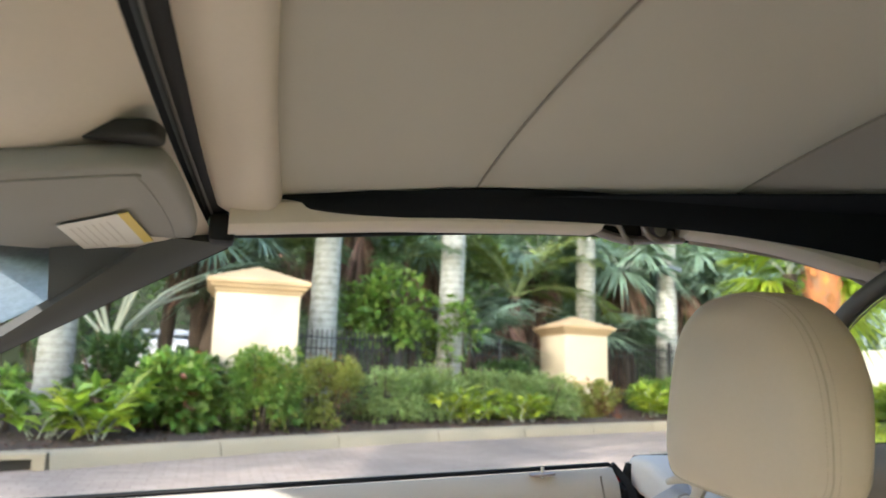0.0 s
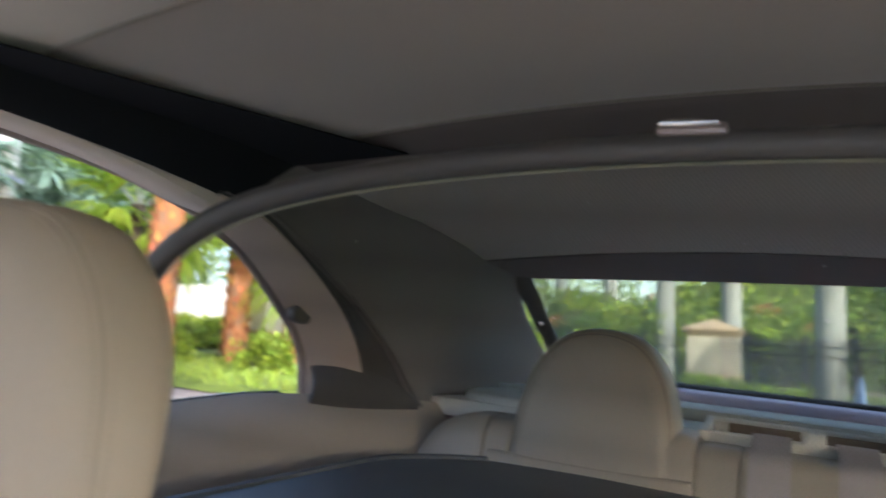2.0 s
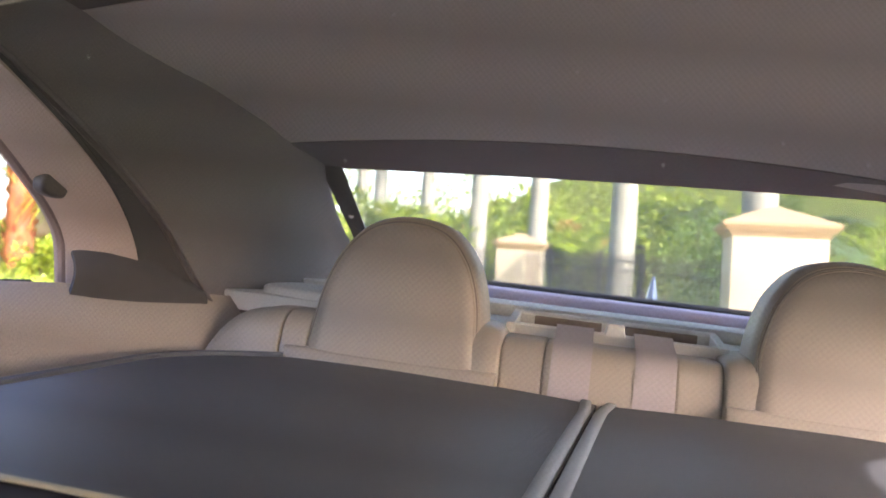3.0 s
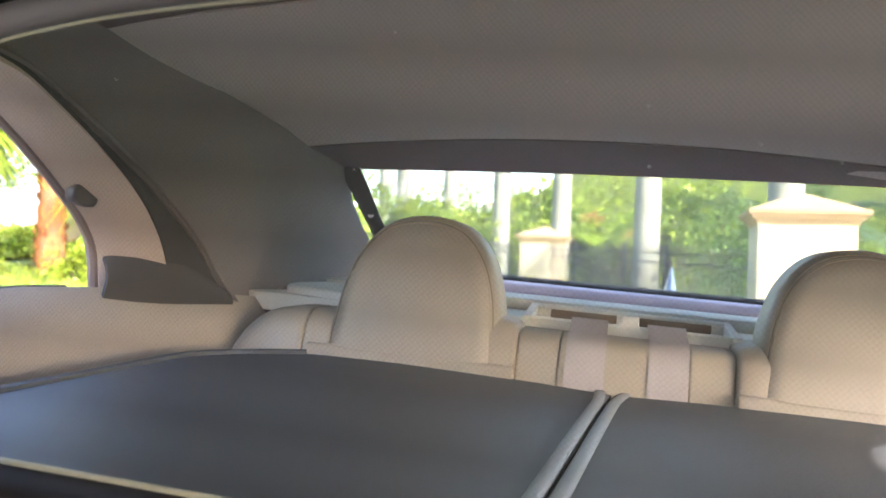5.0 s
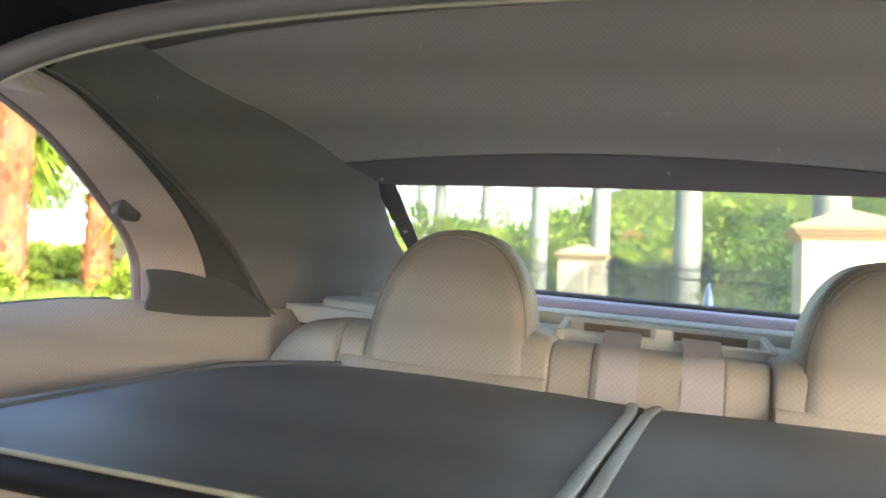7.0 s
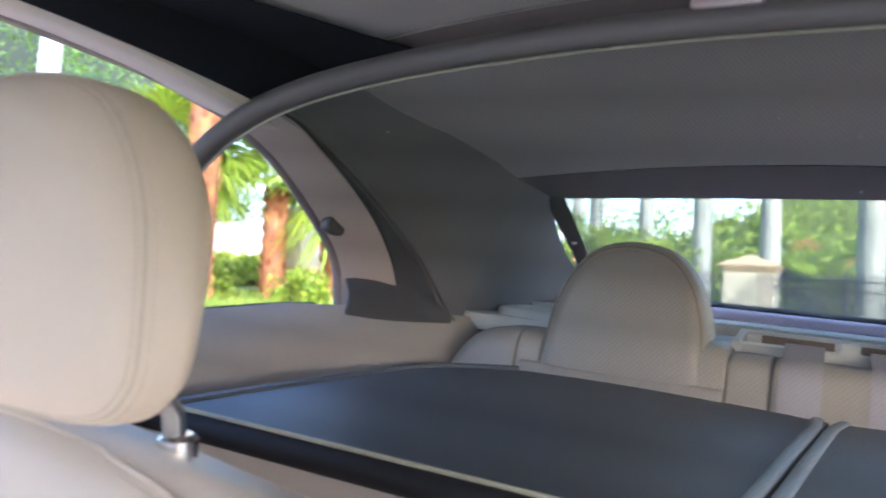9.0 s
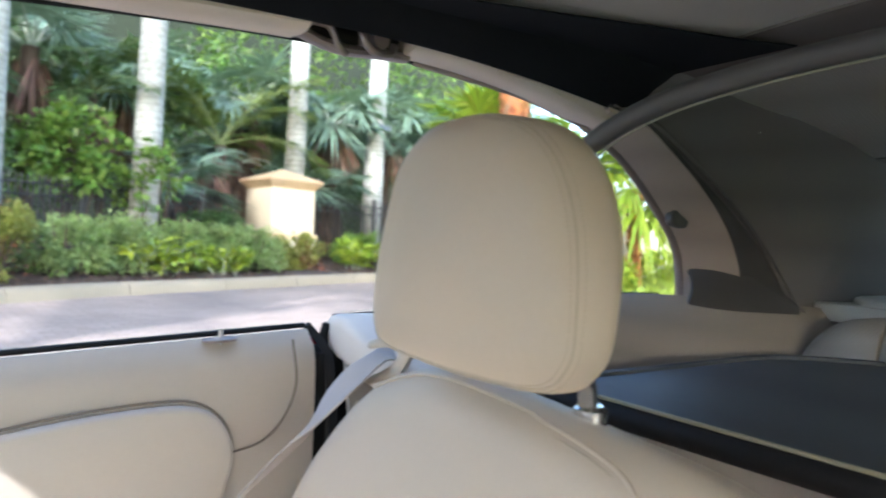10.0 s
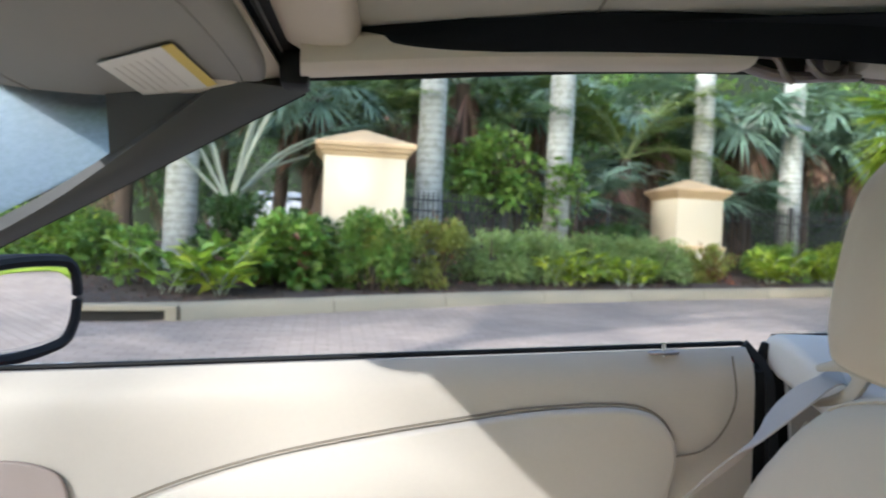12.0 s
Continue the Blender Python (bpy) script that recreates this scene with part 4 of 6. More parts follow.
# --- front passenger seat ---
def build_seat():
    seat = thing("leather_seat", (0.45, 0.445, 0.3), "beige leather front seat with stitched seams and raised headrest", "car seat")
    cy = 0.445
    # backrest: front outline leaned back
    back = round_outline([(-0.285, 0.40), (-0.295, 0.60), (-0.29, 0.78), (-0.275, 0.872), (-0.245, 0.916), (-0.19, 0.934), (-0.11, 0.942), (-0.03, 0.949), (0.04, 0.951), (0.09, 0.942), (0.135, 0.919), (0.172, 0.872), (0.195, 0.80), (0.210, 0.60), (0.20, 0.40)], 96)

    def place(u, v, d):
        x = 0.508 - 0.28 * (0.95 - v) + d
        wing = 0.035 * max(0, abs(u + 0.03) / 0.24 - 0.45) ** 1.5 * (1 - max(0, (v - 0.8) / 0.15) if v > 0.8 else 1)
        return (x - (wing if d < 0.05 else 0), cy + u, v - 0.30 * max(0, d - 0.02) * (v > 0.7))
    rest = part("backrest", bm_pillow(back, 0, 0.10, 0.034, 0.006, 0.006, place, 7, 6), LEATHER, seat)
    edge = [p for p in inset(back, 0.034 * (1 - math.sin(radians(52))))]
    crest = sorted([p for p in edge if p.y > 0.90 and -0.07 < p.x < 0.125], key=lambda p: -p.x)
    run = [place(p.x, p.y, 0.034 * (1 - math.cos(radians(52))) - 0.001) for p in crest]
    run += [place(-0.077, 0.9375, 0.008), place(-0.123, 0.931, 0.005), place(-0.155, 0.922, 0.003), place(-0.172, 0.906, 0.0), place(-0.186, 0.87, -0.003), place(-0.19, 0.80, -0.005), place(-0.18, 0.60, -0.005)]
    part("shoulder_seam", bm_tube(spline([(p[0] - 0.0002, p[1], p[2]) for p in run], 80), 0.0015, 6), LEATHER, rest)
    part("stitch_seam", bm_tube(spline([(p[0] - 0.0012, p[1], p[2] - 0.006) for p in run], 80), 0.0009, 6), STITCH, rest)
    part("side_seam", bm_tube(spline([place(0.150, 0.90, 0.018), place(0.158, 0.84, 0.004), place(0.165, 0.70, 0.0), place(0.165, 0.5, 0.0)], 24), 0.0015, 6), STITCH, rest)
    # headrest
    shape = [(-0.118, 1.00), (-0.112, 1.054), (-0.096, 1.103), (-0.068, 1.134), (-0.03, 1.1455), (0.012, 1.146), (0.05, 1.138), (0.083, 1.113), (0.104, 1.063), (0.115, 1.01), (0.113, 0.98), (0.095, 0.963), (0.03, 0.959), (-0.04, 0.958), (-0.095, 0.961), (-0.114, 0.976)]
    head = round_outline(shape, 88)

    def hp(u, v, d):
        d *= 1 - 0.33 * min(1, max(0, (1.065 - v) / 0.105))
        return (0.4545 + d + 0.9 * u * u * max(0, 1 - d / 0.08), cy - 0.018 + 1.011 * u * (0.90 + 0.10 * min(1, max(0, d) / 0.05)), 0.963 + (v - 0.958) * 0.98)
    rest_h = part("headrest", bm_pillow(head, 0, 0.083, 0.034, 0.010, 0.006, hp, 8, 6), LEATHER, seat)
    fine = round_outline(shape, 250)

    def head_ring(deg, lift):
        k = 0.034 * (1 - math.sin(radians(deg))) - lift
        return [hp(p.x * (1 - k / 0.118), 1.052 + (p.y - 1.052) * (1 - k / 0.094), 0.034 * (1 - math.cos(radians(deg)))) for p in fine]
    ring = head_ring(66, -0.0002)
    part("headrest_seam", bm_tube(ring + ring[:1], 0.0009, 6, cap=False), STITCH, rest_h)
    for deg in (58, 75):
        bm = bmesh.new()
        ring = [Vector(p) for p in head_ring(deg, 0.0001)]
        for a, b in zip(ring, ring[1:]):
            if (b - a).length > 0.001:
                bm_tube([a.lerp(b, 0.15), a.lerp(b, 0.75)], 0.0005, 5, bm=bm)
        part("stitching", bm, STITCH, rest_h, "row of beige stitches")
    for y in (0.357, 0.492):
        post = part("headrest_post", bm_tube([(0.512, y, 0.992), (0.530, y, 0.977), (0.543, y, 0.960), (0.548, y, 0.925)], [0.006, 0.0065, 0.007, 0.007], 16), CHROME, seat, "chrome headrest post")
        part("post_collar", bm_tube([(0.548, y, 0.934), (0.548, y, 0.945), (0.548, y, 0.948)], [0.0125, 0.0125, 0.009], 18), CHROME, post)
    # belt guide: a flat moulded hook on the shoulder, open towards the door
    outer = [(0.629, 0.948), (0.598, 0.959), (0.571, 0.962), (0.557, 0.955), (0.566, 0.938), (0.582, 0.922), (0.625, 0.906)]
    inner = [(0.627, 0.941), (0.596, 0.948), (0.583, 0.948), (0.580, 0.943), (0.588, 0.934), (0.603, 0.924), (0.633, 0.911)]
    hook = [[(0.540, y, z) for y, z in row] for row in (outer, inner)]
    part("belt_guide", bm_ruled(hook[0], hook[1], 36, 4, 0.009, 0.002, (-1, 0, 0)), LEATHER, seat, "beige moulded belt guide")
    part("cushion", bm_pillow(round_outline([(-0.05, 0.20), (0.42, 0.21), (0.47, 0.30), (0.47, 0.59), (0.42, 0.68), (-0.05, 0.69), (-0.10, 0.60), (-0.10, 0.29)], 48), 0, 0.16, 0.05, 0, 0.01, lambda u, v, d: (u, v, 0.36 + d)), LEATHER, seat)
    part("seat_base", bm_box((-0.02, 0.27, 0.17), (0.42, 0.62, 0.36), 0.02), RUBBER, seat)
    # the belt itself
    a = [(0.66, 0.71, 0.900), (0.585, 0.655, 0.938), (0.539, 0.629, 0.935), (0.524, 0.646, 0.917), (0.512, 0.664, 0.886), (0.500, 0.668, 0.850), (0.425, 0.672, 0.790), (0.33, 0.68, 0.70), (0.22, 0.69, 0.50)]
    b = [(0.66, 0.70, 0.856), (0.580, 0.620, 0.915), (0.539, 0.592, 0.938), (0.512, 0.602, 0.912), (0.486, 0.634, 0.868), (0.468, 0.664, 0.838), (0.395, 0.664, 0.772), (0.30, 0.672, 0.68), (0.18, 0.68, 0.50)]
    bm = bm_ruled(a, b, 30, 2, 0.0018)
    solo("seat_belt", bm, BELT_FRONT, (0.5, 0.66, 0.5), "grey-beige woven front seat belt in its guide", "seat belt")


build_seat()


# --- wind deflector: cover over the rear seats and upright net ---
LINT = [(0.157, 1.204), (0.014, 1.169), (0.011, 1.137), (-0.082, 1.145), (0.337, 1.171), (0.058, 1.18), (0.176, 1.125), (-0.043, 1.152)]


def build_windstop():
    w = thing("wind_deflector", (0.73, 0, 0.9), "black folding wind deflector with upright net and cloth cover", "wind deflector")
    X = 0.73
    half = [(0.612, 0.905), (0.612, 1.00), (0.602, 1.07), (0.576, 1.122), (0.535, 1.162), (0.470, 1.195), (0.380, 1.217), (0.25, 1.233), (0.09, 1.242)]

    def lean(z):
        return X - 0.065 * max(0, z - 0.905)
    half = [(y * 0.981, z - 0.011 * min(1, (z - 0.905) / 0.15)) for y, z in half]
    bow = [(lean(z), y, z) for y, z in half] + [(lean(z), -y, z) for y, z in half[::-1]]
    curve = spline(bow, 90)
    part("upright_frame", bm_tube(curve, 0.0105, 12, up=(1, 0, 0)), FRAME_GREY, w, "grey tubular upright frame")
    part("frame_piping", bm_tube([Vector((p.x - 0.003, p.y * 0.977, p.z - 0.0115)) for p in curve[6:85]], 0.0012, 6, up=(1, 0, 0)), PIPING, w)
    bm = bmesh.new()
    rows = []
    for k in range(1, 90):
        p = curve[k]
        rows.append([(lean(0.902 + (p.z - 0.91) * j / 8) + 0.002, p.y * 0.985, 0.902 + (p.z - 0.91) * j / 8) for j in range(9)])
    add_rings(bm, rows, False, False)
    part("net", bm, NET, w, "fine dark see-through net")
    part("lower_frame", bm_tube([(X, y / 10 * 0.60, 0.893) for y in range(-10, 11)], 0.013, 10, up=(1, 0, 0)), RUBBER, w, "black lower frame tube")
    part("lower_piping", bm_tube([(X - 0.003, y / 10 * 0.59, 0.9075) for y in range(-10, 11)], 0.0022, 6, up=(1, 0, 0)), PIPING, w)
    for y, z in LINT:
        bm = bmesh.new()
        bmesh.ops.create_icosphere(bm, subdivisions=1, radius=0.0006, matrix=Matrix.Translation((lean(z - 0.01) - 0.001, y, z - 0.01)))
        part("lint", bm, LINT_GREY, w, "speck of white lint")
    catch = part("frame_catch", bm_box((X - 0.033, 0.070, 1.236), (X - 0.016, 0.114, 1.2445), 0.003), STEEL, w, "pale metal frame catch")
    part("catch_lever", bm_pillow(round_outline([(0.074, 1.2420), (0.088, 1.2465), (0.108, 1.2465), (0.112, 1.2415)], 20), 0, 0.010, 0.003, 0, 0, lambda u, v, d: (X - 0.034 + d, u, v)), CHROME, catch)
    for s in (1, -1):
        def cover(u, v, s=s):
            x = 0.738 + u * (0.546 - 0.006 * math.cos(v * 3) + 0.008 * math.sin(v * 5.2))
            y0 = 0.009 + 0.112 * (1.290 - x)
            y = y0 + s * 0.0025 + v * (s * (0.606 - 0.065 * min(1, max(0, (x - 0.78) / 0.5)) ** 1.4 - 0.11 * max(0, (u - 0.74) / 0.26) ** 2.2) - y0 - s * 0.0025)
            z = 0.893 + 0.010 * math.sin(math.pi * v) * u + 0.017 * u + 0.005 * math.sin(3 * u + 4 * v) * u
            return (x, y, z)
        if s > 0:
            part("hinge_strip", bm_grid(lambda u, v: (0.74 + 0.60 * u, 0.009 + 0.112 * (0.55 - 0.60 * u) + (v - 0.5) * 0.03, 0.8885 + 0.004 * u), 10, 2, 0.003), RUBBER, w)
        half = part("cover_half", bm_grid(cover, 26, 22, 0.004), COVER, w, "black woven cover panel")
        part("hinge_piping", bm_tube([Vector(cover(k / 16, 0, s)) + Vector((0, (0.0068 + 0.003 * max(0, k - 14)) * s, 0.003)) for k in range(17)], 0.0070, 10, 0.30), COVER_EDGE, half, "pale grey hinge piping")
        part("rim_tube", bm_tube([Vector(cover(1, k / 24, s)) + Vector((0.001, 0, -0.005)) for k in range(25)], 0.0045, 8), COVER, half)
        part("side_tube", bm_tube([Vector(cover(k / 20, 1, s)) for k in range(21)], 0.006, 8), COVER, half)


build_windstop()


# --- rear seats and shelf ---
def bolster(y0, y1, top, x0, r=0.030, fall=0.0, depth=0.11):
    """An upholstered bolster with a rounded front edge that leans back like the bench; its top falls towards y1."""
    rings = []
    n = 10
    ys = [(0.0, 0.0025), (0.001, 0.0008), (0.003, 0)] + [(None, k / n) for k in range(1, n)] + [(0.003, 0), (0.001, 0.0008), (0.0, 0.0025)]
    for i, (off, ins) in enumerate(ys):
        sg = 1 if y1 > y0 else -1
        if off is None:
            y, ins = y0 + (y1 - y0) * ins, 0
        else:
            y = y0 + sg * off if i < 3 else y1 - sg * off
        t = (y - y0) / (y1 - y0)
        h = top - ins - fall * t ** 3
        fx = x0 + ins + fall * 0.5 * t ** 3
        prof = [(fx, 0.78)] + [(fx + r * (1 - math.cos(a)), h - r * (1 - math.sin(a))) for a in [math.pi / 2 * k / 6 for k in range(7)]] + [(fx + depth, h), (fx + depth, 0.78)]
        rings.append([(x + 0.22 * (z - 0.95), y, z) for x, z in prof])
    return add_rings(bmesh.new(), rings)


def build_rear_seats():
    rs = thing("car_bench", (1.3, 0, 0.4), "beige leather rear bench with two rounded headrests", "rear seat")
    for s in (1, -1):
        c = 0.288 * s
        head = round_outline([(-0.122, 0.90), (-0.1215, 0.97), (-0.113, 1.025), (-0.092, 1.075), (-0.055, 1.112), (0.0, 1.124), (0.055, 1.112), (0.092, 1.075), (0.113, 1.025), (0.1215, 0.97), (0.122, 0.90), (0.06, 0.885), (-0.06, 0.885)], 72)
        place = lambda u, v, d, c=c: (1.295 + d + 0.22 * (v - 0.95), c + u, v)  # noqa: E731
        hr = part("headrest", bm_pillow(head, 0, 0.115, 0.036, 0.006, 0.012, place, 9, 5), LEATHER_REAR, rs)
        hy, hz = 0.122, (1.124 - 0.885) / 2
        for deg, m, rad in ((48, SEAM, 0.0010), (54, STITCH, 0.0007), (41, STITCH, 0.0007)):
            d, q = 0.036 * (1 - math.cos(math.radians(deg))), 0.036 * (1 - math.sin(math.radians(deg)))
            ring = [place(p.x * (1 - q / hy), 0.885 + hz + (p.y - 0.885 - hz) * (1 - q / hz), d - 0.0003) for p in head][2:62]
            part("headrest_seam", bm_tube(ring, rad, 6), m, hr)
        for y0, y1, top, x0, fall in ((0.4445, 0.575, 0.974, 1.298, 0.075), (0.405, 0.4440, 0.974, 1.302, 0), (0.192, 0.1415, 0.990, 1.302, 0.010), (0.1408, 0.084, 0.976, 1.316, 0)):
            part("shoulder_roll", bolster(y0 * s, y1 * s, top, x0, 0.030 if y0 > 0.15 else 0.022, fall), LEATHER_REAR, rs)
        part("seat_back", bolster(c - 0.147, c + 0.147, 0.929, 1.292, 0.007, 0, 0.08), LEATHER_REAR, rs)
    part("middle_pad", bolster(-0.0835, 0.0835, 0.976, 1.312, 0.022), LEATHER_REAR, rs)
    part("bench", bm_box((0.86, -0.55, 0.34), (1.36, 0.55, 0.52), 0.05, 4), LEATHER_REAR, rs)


build_rear_seats()


def build_shelf():
    sh = thing("parcel_shelf", (1.6, 0, 0.98), "pale grey-beige parcel shelf with belt outlets", "parcel shelf")
    part("shelf_panel", bm_box((1.40, -0.60, 0.955), (1.80, 0.60, 0.985), 0.006), SHELF, sh)
    # one moulded tray: long front lip, higher back, sloping ends, a peg between the two belts
    def wedge(y0, y1, x0, x1, z0, z1, low=0.955, b=0.0025):
        """A block whose top rises from z0 at x0 to z1 at x1, with eased edges."""
        prof = [(x0, low), (x0, z0 - b), (x0 + b, z0), (x1 - b, z1), (x1, z1 - b), (x1, low)]
        cx = (x0 + x1) / 2
        rows = []
        for y, e in ((y0, b), (y0 + b, 0), (y1 - b, 0), (y1, b)):
            rows.append([(x + (e if x < cx else -e) * 0.6, y, z - (e if z > low else 0)) for x, z in prof])
        return add_rings(bmesh.new(), rows)
    part("tray_lip", wedge(-0.146, 0.134, 1.397, 1.410, 0.991, 0.9915), SHELF, sh)
    part("tray_back", wedge(-0.150, 0.138, 1.487, 1.512, 1.0015, 1.0045), SHELF, sh)
    part("tray_floor", bm_box((1.409, -0.140, 0.955), (1.4875, 0.128, 0.9705), 0.001), SLOT_SHADE, sh, "tray floor with recess shade in its brown colour")
    for y0, y1 in ((-0.158, -0.1455), (0.1335, 0.146)):
        part("tray_end", wedge(y0, y1, 1.3965, 1.513, 0.9915, 1.0045, b=0.0012), SHELF, sh)
    peg = [(1.396, 0.0), (1.396, 0.6), (1.399, 0.94), (1.404, 1.0), (1.424, 1.0), (1.434, 0.9), (1.446, 0.0)]
    rows = []
    for v, f in ((-0.021, 0.0), (-0.0185, 0.45), (-0.0165, 0.92), (-0.0145, 1.0), (0.0035, 1.0), (0.0055, 0.92), (0.0075, 0.45), (0.010, 0.0)):
        rows.append([(x, v - 0.001, 0.986 + 0.0205 * h * f) for x, h in peg])
    part("tray_peg", add_rings(bmesh.new(), rows), SHELF, sh)
    for s in (1, -1):
        part("belt_slot", bm_box((1.4835, 0.011 if s > 0 else -0.128, 0.969), (1.4875, 0.112 if s > 0 else -0.023, 0.9990), 0.001), SLOT_SHADE, sh, "belt slot with recess shade in its brown colour")
        part("shelf_side", bm_pillow(round_outline([(1.43, 0.38), (1.72, 0.38), (1.74, 0.52), (1.45, 0.545)], 36), 0, 0.022, 0.007, 0, 0, lambda u, v, d, s=s: (u, v * s, 0.976 + d)), SHELF, sh)
        part("shelf_lining", bm_ruled([(1.37, 0.604 * s, 0.88), (1.46, 0.596 * s, 0.88), (1.85, 0.52 * s, 0.88)], [(1.37, 0.604 * s, 1.01), (1.46, 0.590 * s, 1.02), (1.85, 0.50 * s, 1.03)], 12, 3, 0.004), SIDE_CLOTH, sh, "dark cloth lining beside the shelf")
    part("rear_step", bm_box((1.60, -0.56, 0.98), (1.80, 0.56, 1.006), 0.006), SHELF, sh)
    part("rear_ledge", bm_box((1.76, -0.54, 1.00), (1.87, 0.54, 1.026), 0.010, 3), LEDGE_SKY, sh, "padded ledge with sky reflection in its lilac colour")
    part("glass_foot_seal", bm_tube([(1.862, y / 10 * 0.52, 1.030) for y in range(-10, 11)], 0.007, 8, up=(1, 0, 0)), RUBBER, sh)
    for y in (0.0490, -0.0575):
        wdt = 0.0258
        path = spline([(1.462, y, 0.9725), (1.446, y, 0.980), (1.428, y, 0.990), (1.410, y, 0.9955), (1.396, y, 0.9945), (1.370, y, 0.986), (1.345, y, 0.9805), (1.328, y, 0.9755), (1.314, y, 0.960), (1.305, y, 0.93), (1.296, y, 0.89), (1.284, y, 0.82)], 30)
        bm = bmesh.new()
        add_rings(bm, [[p + Vector((0, dy, 0)) for dy in (-wdt, -wdt * 0.4, wdt * 0.4, wdt)] for p in path], False, False)
        bmesh.ops.recalc_face_normals(bm, faces=bm.faces)
        bmesh.ops.solidify(bm, geom=bm.faces[:], thickness=0.0018)
        solo("seat_belt", bm, WEBBING, (1.35, y, 0.98), "pale woven rear seat belt over the bench", "seat belt", "rear seat belts")


build_shelf()


# --- plain shell that closes the car, boot lid with aerial ---
def build_shell():
    # Floor and dashboard are unseen; their beige is picked to bounce fill light.
    solo("car_floor", bm_box((-0.9, -0.78, 0.16), (2.1, 0.78, 0.20), 0.01), CARPET, (0.5, 0, 0.16), "unseen car floor, beige to bounce light into the cabin", "car floor", kind="structure")
    solo("dashboard", bm_grid(lambda u, v: (-0.95 + 0.55 * u, (v * 2 - 1) * 0.74, 0.90 - 0.06 * u * u - 0.35 * max(0, u - 0.8) * 4), 12, 10, 0.02), TRIM, (-0.7, 0, 0.88), "unseen plain dashboard top, beige to bounce light", "dashboard", kind="structure")
    lid = thing("boot_lid", (2.2, 0, 0.95), "closed red painted boot lid behind the rear window", "boot lid")
    part("lid_skin", bm_grid(lambda u, v: (1.88 + 0.62 * u, (v * 2 - 1) * 0.68, 1.012 - 0.055 * u - 0.02 * (v * 2 - 1) ** 2), 10, 12, 0.01), RED_PAINT, lid)
    bm = bmesh.new()
    rings = []
    for k in range(9):
        t = k / 8
        w, l = 0.020 * (1 - t) ** 0.8 + 0.002, 0.05 * (1 - t) + 0.004
        rings.append([(2.15 + 0.02 * t + l * math.cos(a), -0.115 + w * math.sin(a), 0.985 + 0.10 * t) for a in [2 * math.pi * j / 12 for j in range(12)]])
    part("aerial_fin", add_rings(bm, rings), FIN_PAINT, lid, "blue painted aerial fin")
    # bonnet, nose and wheels that complete the car below the belt line
    nose = thing("bonnet", (-1.4, 0, 0.5), "red painted bonnet and nose of the car", "bonnet")
    part("bonnet_skin", bm_grid(lambda u, v: (-0.90 - 1.05 * u, (v * 2 - 1) * (0.80 - 0.10 * u * u), 0.86 - 0.16 * u ** 2 - 0.05 * (v * 2 - 1) ** 2), 14, 14, 0.01), RED_PAINT, nose)
    part("bumper", bm_grid(lambda u, v: (-1.95 - 0.08 * math.sin(math.pi * v), (u * 2 - 1) * 0.72, 0.68 - 0.45 * v), 14, 8, 0.01), RED_PAINT, nose)
    for s in (1, -1):
        part("front_wing", bm_grid(lambda u, v, s=s: (-0.76 - 1.18 * u, (0.84 - 0.12 * u * u + 0.02 * math.sin(math.pi * v)) * s, 0.85 - 0.17 * u * u - 0.40 * v), 14, 8, 0.008), RED_PAINT, nose)
    for x in (-1.35, 1.62):
        for s in (1, -1):
            wheel = thing("wheel", (x, 0.72 * s, 0.12), "black tyre on a silver alloy rim", "wheel", "car wheels")
            rings = []
            for d, r in ((-0.10, 0.20), (-0.10, 0.28), (-0.075, 0.31), (0.0, 0.315), (0.075, 0.31), (0.10, 0.28), (0.10, 0.20)):
                rings.append([(x + r * math.cos(a), 0.72 * s + d, 0.315 + r * math.sin(a)) for a in [2 * math.pi * k / 28 for k in range(28)]])
            tyre = part("tyre", add_rings(bmesh.new(), rings), RUBBER, wheel)
            part("rim", bm_tube([(x, (0.72 + 0.085) * s, 0.315), (x, (0.72 + 0.104) * s, 0.315)], [0.205, 0.19], 28), SILVER, tyre)
    part("tail_panel", bm_grid(lambda u, v: (2.50 + 0.06 * math.sin(math.pi * v), (u * 2 - 1) * 0.70, 0.955 - 0.6 * v), 10, 8, 0.01), RED_PAINT, lid)


build_shell()


# --- outside mirror ---
def build_mirror():
    m = thing("door_mirror", (-0.30, 0.98, 0.93), "black-rimmed outside door mirror", "door mirror")
    shape = round_outline([(-0.120, 0.035), (-0.06, 0.063), (0.04, 0.066), (0.075, 0.052), (0.085, 0.01), (0.078, -0.035), (0.05, -0.062), (-0.04, -0.070), (-0.11, -0.055), (-0.13, -0.01)], 60)
    q = Matrix.Translation((-0.322, 1.010, 0.928)) @ Matrix.Rotation(radians(63), 4, "Z")

    def place(u, v, d):
        return q @ Vector((u, d, v))
    part("housing", bm_pillow(shape, 0.006, 0.075, 0.03, 0, 0.02, place), RUBBER, m)
    ring = [place(p.x, p.y, 0.004) for p in inset(shape, 0.006)]
    part("rim", bm_tube(ring + ring[:2], 0.009, 8, cap=False), RUBBER, m)
    part("mirror_glass", bm_pillow(inset(shape, 0.006), 0.001, 0.004, 0.001, 0, 0, place), MIRROR, m, "mirror glass")
    part("mirror_arm", bm_tube([(-0.42, 0.84, 0.90), (-0.40, 0.95, 0.90)], 0.03, 10), RUBBER, m)


build_mirror()

